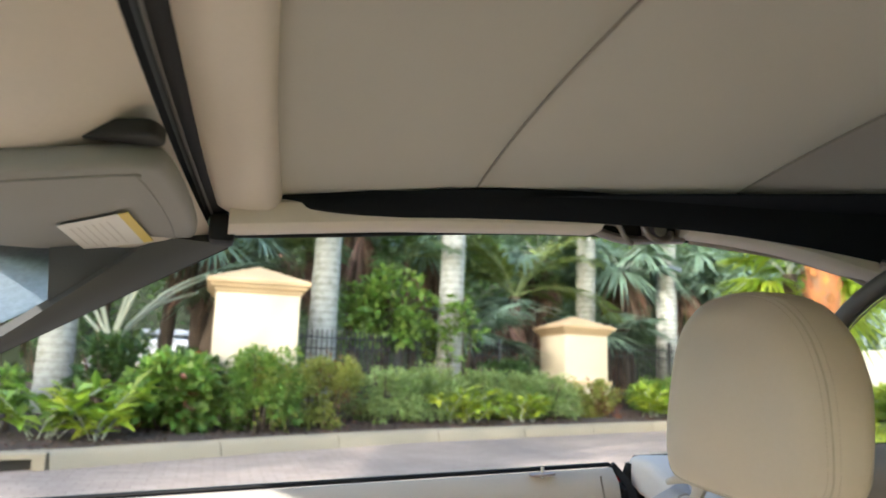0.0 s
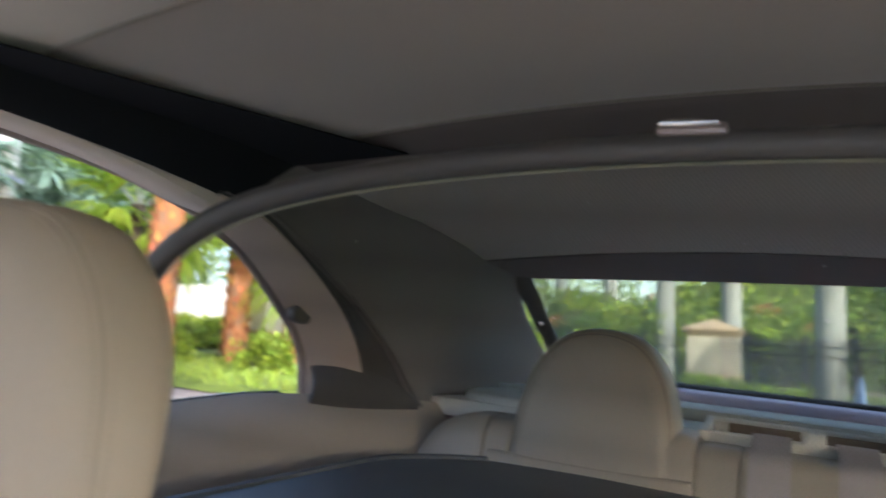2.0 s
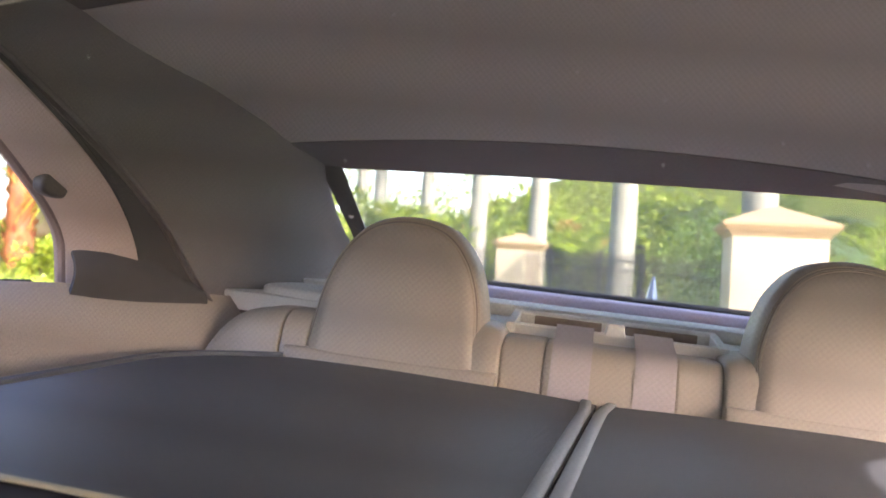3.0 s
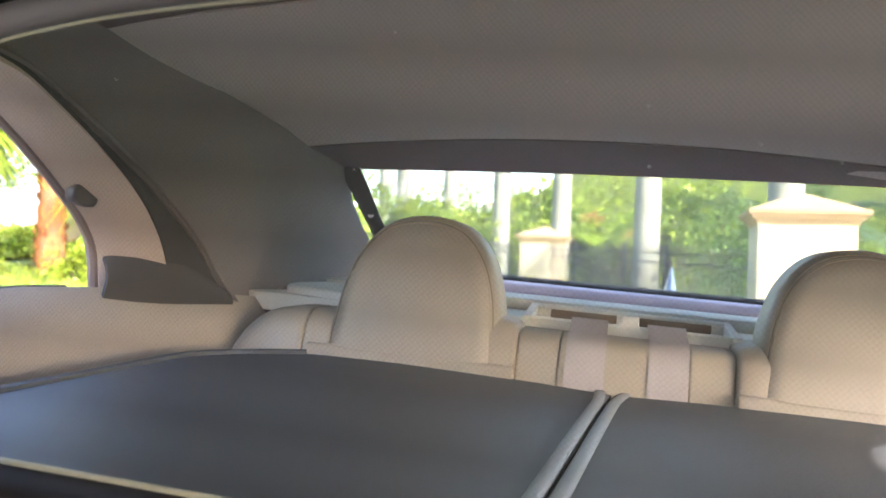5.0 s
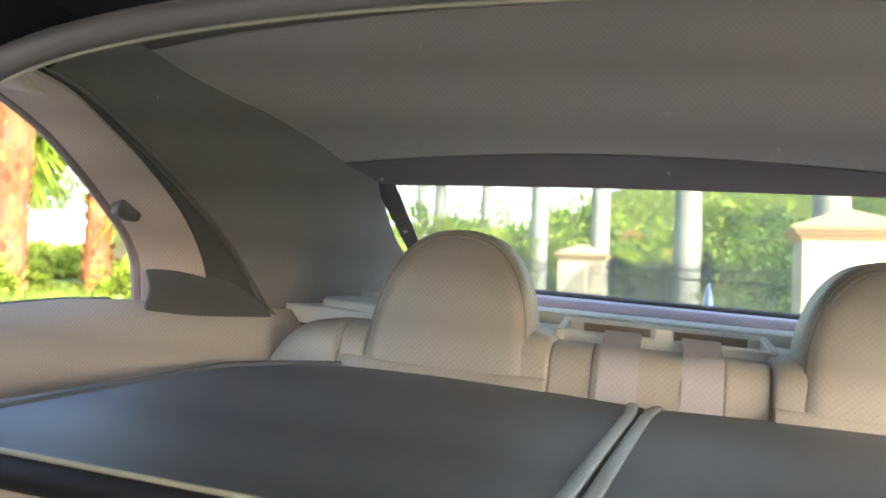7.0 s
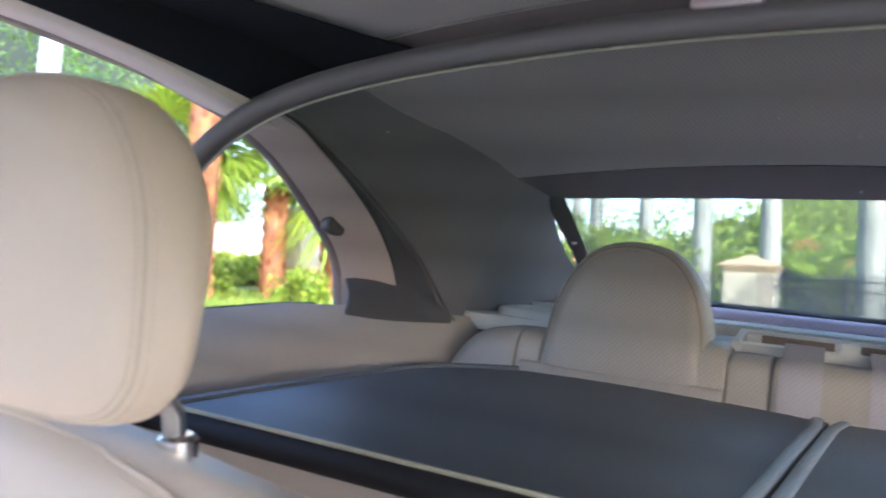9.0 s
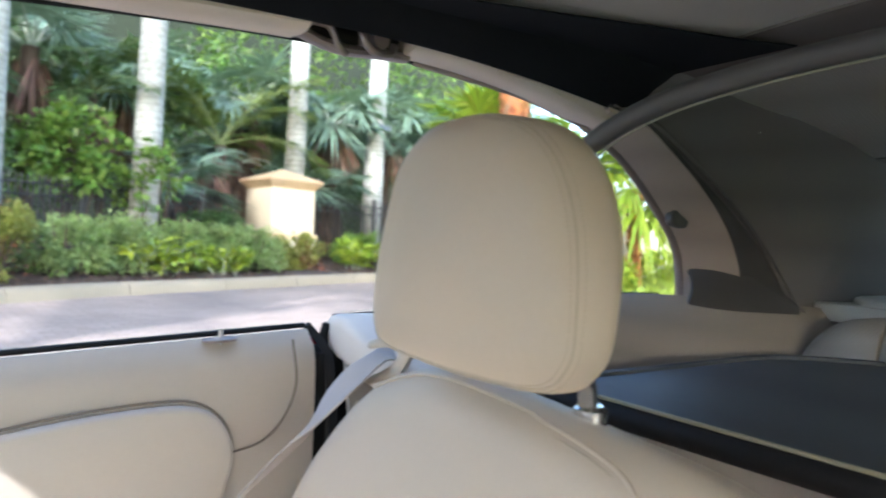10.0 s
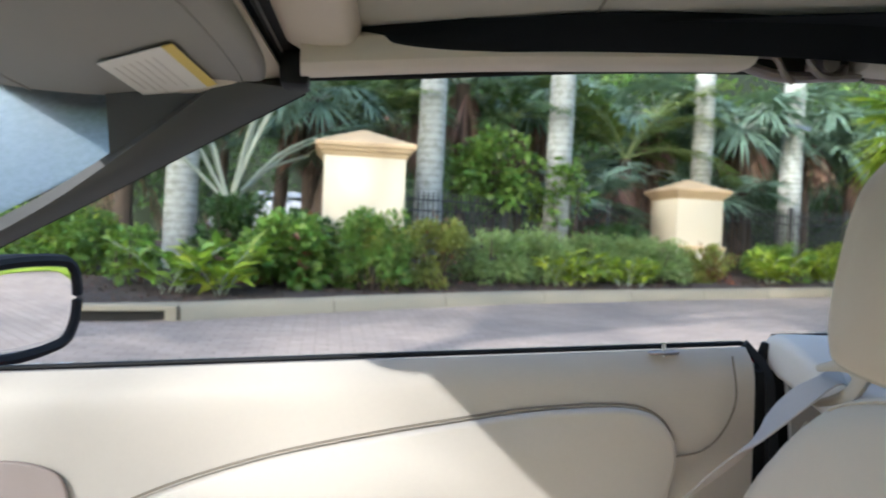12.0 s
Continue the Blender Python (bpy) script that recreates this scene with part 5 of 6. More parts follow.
# ================= OUTDOORS =================
KERB_LINE = [(-40, 5.2), (-14, 5.9), (-6, 6.4), (-3, 6.6), (-1.9, 6.66), (-1.2, 6.9), (-0.55, 7.3), (0.85, 8.1), (2.4, 8.9), (4.2, 9.6), (6.5, 10.5), (9.2, 11.5), (13, 12.7), (20, 14.4), (60, 20)]


def kerb_y(x):
    for (xa, ya), (xb, yb) in zip(KERB_LINE, KERB_LINE[1:]):
        if x <= xb:
            return ya + (yb - ya) * (x - xa) / (xb - xa)
    return KERB_LINE[-1][1]


def sheet(name, pts_fn, nu, nv, material, label, category, base=(0, 0, 0)):
    return solo(name, bm_grid(pts_fn, nu, nv), material, base, label, category, car=False, kind="structure", smooth=False)


def spread(t, a, b):
    return a + (b - a) * t


def far_spread(t):
    """Finer near the car, far out at the ends."""
    s = t * 2 - 1
    return math.copysign(abs(s) ** 2.2, s)


sheet("ground", lambda u, v: (10 + 400 * far_spread(u), 4 + 400 * far_spread(v), ground_z(0, 4 + 400 * far_spread(v)) - 0.06), 60, 60, GRASS_SOIL, "grassy ground that reaches the horizon", "ground")
sheet("road", lambda u, v: (spread(u, -40, 60), spread(v, -4.2, kerb_y(spread(u, -40, 60))), ground_z(0, spread(v, -4.2, kerb_y(spread(u, -40, 60))))), 120, 24, ROAD, "pinkish grey paved road with darker patches", "road")


def bed(u, v):
    x = spread(u, -30, 40)
    y = kerb_y(x) + 0.14 + v * v * 16
    return (x, y, ground_z(x, y) + 0.125 + 0.05 * noise.noise(Vector((x * 0.7, y * 0.7, 0))) * min(1, v * 9))


sheet("planting_bed", bed, 110, 40, MULCH, "dark bark mulch planting bed", "planting bed")


def verge_start(y):
    return 7.6 + 2.0 * max(0.0, min(1.0, (6.5 - y) / 1.5))


def verge(u, v):
    x = spread(u, 7.6, 34)
    top = min(kerb_y(x) - 0.4, 7.2 + (x - 5.6) * 0.9)
    y = spread(v, -8.8, top)
    x = max(x, verge_start(y))
    edge = min(1, (x - verge_start(y)) / 0.4, (top - y) / 0.4)
    return (x, y, ground_z(x, y) + 0.02 + 0.09 * max(0, edge))


sheet("verge", verge, 60, 40, GRASS_SOIL, "sunlit grass verge beside the road", "lawn")

# kerb, stone by stone
kerb = thing("kerb", (0, 7.5, ground_z(0, 7.5)), "weathered concrete kerb with joints and a storm drain", "kerb", car=False, kind="structure")
def kerb_run(points):
    line = []
    for (xa, ya), (xb, yb) in zip(points, points[1:]):
        n = max(1, int(math.hypot(xb - xa, yb - ya) / 0.2))
        line += [Vector((xa + (xb - xa) * k / n, ya + (yb - ya) * k / n, 0)) for k in range(n)]
    step = 7
    for k in range(0, len(line) - step, step):
        bm = bmesh.new()
        rings = []
        for i in range(step + 1):
            p = line[k + i]
            d = (line[min(k + i + 1, len(line) - 1)] - line[max(k + i - 1, 0)]).normalized()
            nrm = Vector((-d.y, d.x, 0))
            q = p + d * (0.006 if i == 0 else -0.006 if i == step else 0)
            g = ground_z(q.x, q.y)
            prof = [(-0.05, -0.05), (-0.035, 0.004), (-0.012, 0.10), (0.012, 0.132), (0.04, 0.142), (0.19, 0.145), (0.20, 0.13), (0.20, -0.05)]
            rings.append([(q.x + nrm.x * a, q.y + nrm.y * a, g + b) for a, b in prof])
        part("kerb_stone", add_rings(bm, rings), KERB, kerb)


kerb_run([(-1.22, 6.88)] + KERB_LINE[6:13])
kerb_run([(-16, 5.85), (-6, 6.35), (-3, 6.58), (-2.6, 6.6)])


def drain_run(prof, x0, x1):
    """A profile carried along the kerb line over the drain."""
    rings = []
    for k in range(9):
        x = x0 + (x1 - x0) * k / 8
        y = 6.61 + 0.27 * (min(1, max(0, (x + 2.9) / 1.7))) ** 1.6
        rings.append([(x, y + a, ground_z(x, y) + b) for a, b in prof])
    return add_rings(bmesh.new(), rings)


part("drain_slab", drain_run([(-0.035, 0.092), (-0.035, 0.130), (-0.02, 0.143), (0.55, 0.147), (0.55, 0.092)], -3.0, -1.235), KERB, kerb, "concrete slab over the storm drain")
part("drain_mouth", drain_run([(0.05, -0.05), (0.05, 0.091), (0.5, 0.091), (0.5, -0.05)], -2.9, -1.33), HOLE_SHADE, kerb, "storm drain mouth, near-black for the shade inside")
part("drain_cheek", drain_run([(-0.03, -0.05), (-0.03, 0.0915), (0.5, 0.0915), (0.5, -0.05)], -1.33, -1.235), KERB, kerb)


def pillar(cx, cy, w, shaft_top, group="gate pillars", turn=0.0, base_h=0.62):
    """A square stuccoed gate pillar with plinth band and a pyramid cap."""
    g = ground_z(cx, cy) + 0.05
    t = thing("gate_pillar", (0, 0, 0), "cream stuccoed gate pillar with ochre pyramid cap", "pillar", group, car=False)
    h = w / 2
    H = shaft_top - g
    part("shaft", bm_box((-h, -h, base_h), (h, h, H), 0.012), STUCCO, t)
    part("plinth", bm_box((-h * 1.07, -h * 1.07, -0.1), (h * 1.07, h * 1.07, base_h - 0.05), 0.012), STUCCO, t)
    part("plinth_band", bm_box((-h * 1.13, -h * 1.13, base_h - 0.07), (h * 1.13, h * 1.13, base_h + 0.01), 0.02), CAP_STONE, t)
    bm = bmesh.new()
    rings = []
    for f, z in ((1.0, H - 0.03), (1.04, H), (1.06, H + 0.03), (1.13, H + 0.045), (1.15, H + 0.08), (1.21, H + 0.095), (1.23, H + 0.14), (1.22, H + 0.15), (0.02, H + 0.15 + w * 0.24)):
        rings.append([(-h * f, -h * f, z), (h * f, -h * f, z), (h * f, h * f, z), (-h * f, h * f, z)])
    part("cap", add_rings(bm, rings), CAP_STONE, t, "ochre stepped pyramid cap", smooth=False)
    t.matrix_world = Matrix.Translation((cx, cy, g)) @ Matrix.Rotation(radians(turn), 4, "Z")
    return t


pillar(0.515, 10.24, 1.07, 2.28)
pillar(6.86, 13.35, 0.965, 2.25, turn=5)
pillar(10.55, -2.30, 1.10, 1.72, turn=-4)
pillar(18.5, 1.65, 1.05, 1.62)
pillar(12.9, 10.2, 0.9, 2.15)


def fence(points, top, gap=0.105):
    """A run of iron pickets with rails and posts."""
    f = thing("iron_fence", (*points[0], ground_z(*points[0])), "dark painted iron picket fence", "fence", "iron fences", car=False)
    for k, ((xa, ya), (xb, yb)) in enumerate(zip(points, points[1:])):
        n = max(2, int(math.hypot(xb - xa, yb - ya) / gap))
        for r in (0.18, top - 0.28, top - 0.12):
            part("rail", bm_tube([(xa, ya, ground_z(xa, ya) + 0.1 + r), (xb, yb, ground_z(xb, yb) + 0.1 + r)], 0.012, 4), IRON, f, smooth=False)
        mesh = None
        for i in range(n):
            x, y = xa + (xb - xa) * i / n, ya + (yb - ya) * i / n
            g = ground_z(x, y) + 0.1
            if i % 22 == 0:
                part("post", bm_box((x - 0.03, y - 0.03, g - 0.1), (x + 0.03, y + 0.03, g + top + 0.06), 0.004, 1), IRON, f, smooth=False)
                continue
            if mesh is None:
                bm = bm_box((-0.009, -0.009, 0), (0.009, 0.009, top), 0)
                mesh = finish(bm, "picket", IRON, False)
            ob = new("picket", mesh)
            ob.parent = f
            ob.location = Vector((x, y, g)) - BASE[f.name]
    return f


fence([(1.1, 10.5), (3.0, 12.0), (6.1, 13.4)], 1.28)
fence([(7.2, 13.4), (11.0, 14.3), (15.5, 15.2)], 1.38)
fence([(11.2, -2.0), (14.5, -0.2), (18.0, 1.5)], 1.42)
fence([(19.0, 1.9), (22.0, 5.0), (24.0, 9.5)], 1.42)


# --- plants ---
def stuff_mesh(name, items, material, label, category, base, group="", kind=""):
    items = np.array(items, float)
    items[:, :3] -= np.array(base)
    ob = new(name, blades_mesh(name, items, material))
    ob.matrix_world = Matrix.Translation(base)
    return tagged(ob, label, category, group, kind)


seeds = iter(range(1000))


def twig_items(rng, centre, radii, count, size, aspect, boxy):
    """Leaves in tufts at the ends of twigs, over a lumpy crown with gaps, and a sparser fill inside."""
    r = np.array(radii, float)
    tufts = int(np.clip(26 * (r[0] * r[1] + r[0] * r[2] + r[1] * r[2]) / 0.5, 14, 110))
    u = unit(rng.normal(size=(tufts, 3)))
    u[:, 2] = np.where(u[:, 2] < -0.75, -u[:, 2], u[:, 2])
    if boxy:
        u = u / (np.abs(u) ** 2.7).sum(1, keepdims=True) ** (1 / 2.7)
    hub = u * rng.uniform(0.62, 1.0, tufts)[:, None] * r
    k = rng.integers(0, tufts, count)
    wide = min(0.30 * float(r.min()) + 0.02, 0.19)
    off = unit(rng.normal(size=(count, 3))) * (wide * rng.random(count) ** 0.45 * rng.uniform(0.7, 1.2, tufts)[k])[:, None]
    p = hub[k] + off
    fill = rng.random(count) < 0.22
    p[fill] = p[fill] * rng.uniform(0.3, 0.8, fill.sum())[:, None]
    d = unit(off / wide * 0.8 + unit(p / r) * 0.6 + rng.normal(size=(count, 3)) * 0.4 + [0, 0, 0.3])
    s = unit(np.cross(d, rng.normal(size=(count, 3)) * 0.5 + [0, 0, 1]))
    ln = size * rng.uniform(0.65, 1.35, count)
    return np.c_[p + np.array(centre), d, s, ln, ln * aspect, rng.uniform(0.1, 0.45, count)]


def bush(cx, cy, rx, ry, z0, z1, count, size, material, label, name="shrub", group="shrubs", aspect=0.5, extra=None):
    rng = np.random.default_rng(next(seeds))
    if z1 - z0 < 1.2:
        count = int(count * 1.9)
    g = ground_z(cx, cy) + 0.1
    t = thing(name, (cx, cy, g), label, "shrub", group, car=False)
    c = (cx, cy, (z0 + z1) / 2)
    radii = (rx, ry, (z1 - z0) / 2)
    for part_name, m, n in [("foliage", material, count)] + ([("mixed_foliage", *extra)] if extra else []):
        it = twig_items(rng, c, radii, n, size, aspect, z1 - z0 < 1.2)
        it[:, 2] = np.maximum(it[:, 2], g + 0.03)
        it[:, :3] -= np.array((cx, cy, g))
        ob = new(part_name, blades_mesh("foliage", it, m))
        ob.parent = t
    for k in range(7):
        a = rng.uniform(0, 6.28)
        e = Vector((cx + rx * 0.75 * math.cos(a), cy + ry * 0.75 * math.sin(a), rng.uniform((z0 + z1) / 2, z1)))
        b = Vector((cx + 0.12 * math.cos(a), cy + 0.12 * math.sin(a), g - 0.03))
        part("branch", bm_tube(spline([b, b.lerp(e, 0.5) + Vector((0, 0, 0.08)), e], 5), [0.014, 0.013, 0.011, 0.009, 0.006, 0.004], 5), BARK, t)
    return t


def frond_items(rng, root, heading, rise, length, leaflets, leaf_len, leaf_w, bend=0.9, rank=0.35):
    """A feather frond: its rib's points and leaflets."""
    h = np.array([math.cos(heading), math.sin(heading), 0.0])
    side = np.array([-h[1], h[0], 0.0])
    rib, items = [], []
    for k in range(leaflets + 1):
        t = k / leaflets
        ang = rise - bend * t * 1.6
        if not rib:
            rib.append(np.array(root, float))
        else:
            rib.append(rib[-1] + (h * math.cos(ang) + np.array([0, 0, math.sin(ang)])) * length / leaflets)
        if t < 0.14:
            continue
        d = h * math.cos(ang) + np.array([0, 0, math.sin(ang)])
        env = math.sin(math.pi * min(1, 0.12 + 0.88 * (t - 0.14) / 0.86)) ** 0.5
        for s in (1, -1):
            w = unit(s * side * 0.85 + d * 0.55 + np.array([0, 0, rank * rng.uniform(0.2, 1)]) + rng.normal(size=3) * 0.06)
            sd = unit(np.cross(w, np.cross(d, w) + 0.2 * rng.normal(size=3)))
            items.append([*rib[-1], *w, *sd, leaf_len * env * rng.uniform(0.85, 1.1), leaf_w, rng.uniform(0.2, 0.5)])
    return rib, items


def feather_palm(base, trunk_h, trunk_r, fronds, length, material, label, lean=(0, 0), leaf_len=0.55, leaf_w=0.035, rise=(0.4, 1.35), headings=None, bark=None, dead=3):
    rng = np.random.default_rng(next(seeds))
    x, y = base
    g = ground_z(x, y) + 0.08
    t = thing("feather_palm", (x, y, g), label, "palm tree", "feather palms", car=False)
    top = Vector((x + lean[0], y + lean[1], g + trunk_h))
    pts = spline([(x, y, g - 0.05), (x + lean[0] * 0.4, y + lean[1] * 0.4, g + trunk_h * 0.5), top], 22)
    part("trunk", bm_tube(pts, [trunk_r * (1.1 - 0.3 * k / 22) * (1 + 0.05 * (k % 2)) for k in range(23)], 12), bark or BARK, t)
    allit, ribs = [], bmesh.new()
    for k in range(fronds):
        hd = headings[k % len(headings)] + rng.normal() * 0.25 if headings else 2 * math.pi * (k + rng.uniform(-0.3, 0.3)) / fronds * 2.4
        rib, it = frond_items(rng, top, hd, rng.uniform(*rise), length * rng.uniform(0.8, 1.1), 44, leaf_len, leaf_w * 1.35, rng.uniform(0.6, 1.0))
        allit += it
        bm_tube([Vector(p) for p in rib[::3]], [0.020 * (1 - 0.06 * i) + 0.003 for i in range(len(rib[::3]))], 5, bm=ribs)
    part("ribwork", ribs, RIB, t)
    a = np.array(allit)
    a[:, :3] -= np.array((x, y, g))
    ob = new("crown", blades_mesh("crown", a, material, 0.05))
    ob.parent = t
    if dead:
        allit = []
        for k in range(dead):
            _, it = frond_items(rng, top - Vector((0, 0, 0.1)), rng.uniform(0, 6.28), -0.7, length * 0.6, 20, leaf_len * 0.8, leaf_w, 0.5, -0.3)
            allit += it
        a = np.array(allit)
        a[:, :3] -= np.array((x, y, g))
        ob = new("dry_foliage", blades_mesh("dry_foliage", a, DEAD_FROND, 0.05))
        ob.parent = t
    return t


def fan_items(rng, centre, out, radius, blades=36, spread_a=2.6, width=0.05, droop=0.25):
    """One fan leaf: blades from its hub in a half-open fan."""
    out = unit(np.array(out, float))
    side = unit(np.cross(out, np.array([0, 0, 1.0]) + rng.normal(size=3) * 0.15))
    items = []
    for k in range(blades):
        a = (k / (blades - 1) - 0.5) * spread_a * 2
        d = unit(out * math.cos(a) + side * math.sin(a) + rng.normal(size=3) * 0.03)
        s = unit(np.cross(d, np.cross(side, out) + rng.normal(size=3) * 0.25))
        items.append([*centre, *d, *s, radius * (0.75 + 0.25 * math.cos(a * 0.6)) * rng.uniform(0.9, 1.08), width, droop * rng.uniform(0.3, 1.3)])
    return items


def fan_palm(base, trunk_h, trunk_r, leaves, stalk, radius, material, label, headings=None, rise=(0.2, 1.3), bark=None, lean=(0, 0), blades=36, width=0.05, dead=4, droop=0.25, stalk_r=0.016):
    rng = np.random.default_rng(next(seeds))
    x, y = base
    g = ground_z(x, y) + 0.08
    t = thing("fan_palm", (x, y, g), label, "palm tree", "fan palms", car=False)
    top = Vector((x + lean[0], y + lean[1], g + trunk_h))
    if trunk_h > 0.15:
        pts = spline([(x, y, g - 0.05), (x + lean[0] * 0.4, y + lean[1] * 0.4, g + trunk_h * 0.5), top], 24)
        part("trunk", bm_tube(pts, [trunk_r * (1 + 0.03 * (k % 2) + 0.05 * math.sin(k * 2.1) + 0.04 * math.sin(k * 5.3)) for k in range(25)], 14), bark or BARK, t)
    if bark is ORANGE_BARK and trunk_h > 0.15:
        # leaf bases left on the trunk
        stubs = []
        for k in range(int(trunk_h * 42)):
            q = k / int(trunk_h * 42)
            c = Vector((x, y, g)).lerp(top, q)
            a = 2.39996 * k + rng.normal() * 0.12
            o = np.array([math.cos(a), math.sin(a), 0.0])
            stubs.append([*(np.array(c) + o * trunk_r * 0.97), *unit(o * 0.38 + np.array([0, 0, 1.0])), -math.sin(a), math.cos(a), 0.0, rng.uniform(0.14, 0.26), rng.uniform(0.09, 0.15), 0.0])
        sa = np.array(stubs)
        sa[:, :3] -= np.array((x, y, g))
        ob = new("leaf_base_bark", blades_mesh("leaf_base_bark", sa, BOOTJACK, 0.12))
        ob.parent = t
    items, dry = [], []
    for k in range(leaves + dead):
        hd = (headings[k % len(headings)] + rng.normal() * 0.2) if headings else 2.4 * k + rng.normal() * 0.2
        el = rng.uniform(*rise) if k < leaves else -1.0
        d = Vector((math.cos(hd) * math.cos(el), math.sin(hd) * math.cos(el), math.sin(el)))
        L = stalk * rng.uniform(0.75, 1.15)
        hub = top + d * L + Vector((0, 0, -0.12 * L))
        if k < leaves:
            part("leaf_stalk", bm_tube(spline([top - Vector((0, 0, 0.08)), top + d * L * 0.5 + Vector((0, 0, 0.03)), hub], 6), [stalk_r * (1.3 - 0.1 * i) for i in range(7)], 5), STALK, t)
        o = d + Vector((0, 0, -0.35))
        if k < leaves:
            items.extend(fan_items(rng, hub, o, radius * rng.uniform(0.8, 1.1), blades, 2.2, width, droop))
        else:
            hub = top + Vector((d.x, d.y, -0.5)) * stalk * 0.45
            dry.extend(fan_items(rng, hub, (d.x * 0.3, d.y * 0.3, -1), radius * rng.uniform(0.8, 1.15), blades // 2, 0.42, width * 0.8, 0.1))
    for name, its, m in (("crown", items, material), ("dry_foliage", dry, DEAD_FROND)):
        if its:
            a = np.array(its)
            a[:, :3] -= np.array((x, y, g))
            ob = new(name, blades_mesh(name, a, m, 0.12))
            ob.parent = t
    return t


def royal_palm(x, y, r, h=7.5, lean=(0, 0), fronds=16, leaf_w=0.075):
    g = ground_z(x, y)
    t = thing("royal_palm", (x, y, g), "tall royal palm with pale ringed grey trunk", "palm tree", "royal palms", car=False)
    pts = [(x + lean[0] * (k / 60), y + lean[1] * (k / 60), g + h * k / 60) for k in range(61)]
    rng = np.random.default_rng(next(seeds))
    rad = [r * (1.12 - 0.22 * k / 60) * (1 + 0.018 * (k % 2) + 0.008 * rng.normal()) for k in range(61)]
    part("trunk", bm_tube(pts, rad, 20), ROYAL, t)
    top = (pts[-1][0], pts[-1][1], pts[-1][2])
    part("crownshaft", bm_tube([top, (top[0], top[1], top[2] + 0.9)], [r * 0.95, r * 0.6], 14), STALK, t)
    allit = []
    for k in range(fronds):
        _, it = frond_items(rng, (top[0], top[1], top[2] + 0.85), 2 * math.pi * k / fronds + rng.normal() * 0.1, rng.uniform(0.3, 1.2), 2.7, 30, 0.65, leaf_w, 0.9)
        allit += it
    a = np.array(allit)
    a[:, :3] -= np.array((x, y, g))
    ob = new("crown", blades_mesh("crown", a, FROND, 0.05))
    ob.parent = t
    return t


def ginger(cx, cy, stems, height, leaf, material, label):
    """Arching canes with large paired leaves."""
    rng = np.random.default_rng(next(seeds))
    g = ground_z(cx, cy) + 0.1
    t = thing("ginger_plant", (cx, cy, g), label, "garden plant", "ginger plants", car=False)
    base, items = Vector(BASE[t.name]), []
    for k in range(stems):
        a = rng.uniform(0, 6.28)
        reach = rng.uniform(0.3, 0.9) * height
        b = Vector((rng.normal() * 0.08, rng.normal() * 0.08, -0.03))
        e = Vector((b.x + reach * math.cos(a), b.y + reach * math.sin(a), height * rng.uniform(0.35, 0.85)))
        pts = spline([b, b.lerp(e, 0.5) + Vector((0, 0, 0.12 * height)), e], 9)
        part("cane", bm_tube([base + p for p in pts], 0.008, 5), STALK, t)
        for i in range(2, 10):
            for s in (1, -1):
                d0 = (pts[i] - pts[i - 1]).normalized()
                sd = d0.cross(Vector((0, 0, 1))).normalized() * s
                d = unit(np.array(d0 * 0.6 + sd + Vector((0, 0, 0.25))) + rng.normal(size=3) * 0.25)
                w = unit(np.cross(d, [0, 0, 1.0] + rng.normal(size=3) * 0.3))
                items.append([*pts[i], *d, *w, leaf * rng.uniform(0.75, 1.2), leaf * 0.33, rng.uniform(0.1, 0.5)])
    ob = new("foliage", blades_mesh("foliage", np.array(items), material, 0.2))
    ob.parent = t
    return t


# royal palms along the bed and behind the fences
for x, y, r, ln in ((-2.02, 11.0, 0.21, 0.05), (1.60, 11.6, 0.205, 0.1), (3.85, 12.1, 0.20, 0.15), (7.50, 14.1, 0.20, 0.12), (10.15, 15.1, 0.225, 0.15), (12.1, -2.45, 0.24, 0), (15.3, -0.62, 0.235, 0), (20.0, 1.36, 0.23, 0),
                    (21.0, 3.1, 0.23, 0), (26.0, 5.7, 0.23, 0), (27.5, 7.9, 0.23, 0), (30.0, 9.4, 0.23, 0), (14.6, 14.7, 0.22, 0.1)):
    royal_palm(x, y, r, 8.0, (ln, 0))
trunk_box = solo("trunk_box", bm_box((9.92, 14.80, 4.02), (10.45, 14.88, 4.14), 0.01), BOX_GREY, (10.2, 14.84, 4.02), "blue-grey metal box strapped to a palm trunk", "metal box", car=False)

# shrubs in the bed
bush(-3.1, 9.5, 0.75, 0.6, 0.55, 1.42, 2600, 0.085, LEAF, "glossy green garden shrub with yellow-green tips", extra=(LEAF_YELLOW, 500))
bush(-4.6, 9.6, 0.9, 0.6, 0.5, 1.5, 2600, 0.085, LEAF, "glossy green garden shrub with yellow-green tips", extra=(LEAF_YELLOW, 500))
bush(-2.05, 8.5, 0.22, 0.22, 0.55, 1.15, 260, 0.10, LEAF, "small upright green shrub")
ginger(-1.42, 8.0, 9, 0.72, 0.33, LEAF_GINGER, "yellow-variegated ginger plant in the mulch bed")
ginger(-0.98, 7.9, 6, 0.58, 0.32, LEAF_YELLOW, "yellow-variegated ginger plant in the mulch bed")
bush(-0.40, 8.8, 0.50, 0.45, 0.50, 1.32, 1500, 0.13, LEAF, "broad-leaved green plant with reddish stems", aspect=0.7, extra=(LEAF_RED, 130))
bush(-1.20, 10.0, 0.45, 0.4, 0.7, 1.62, 1300, 0.10, LEAF_DARK, "dark green broad-leaved shrub")
bush(-0.2, 9.6, 0.45, 0.35, 0.7, 1.45, 1300, 0.09, LEAF_DARK, "dark green broad-leaved shrub")
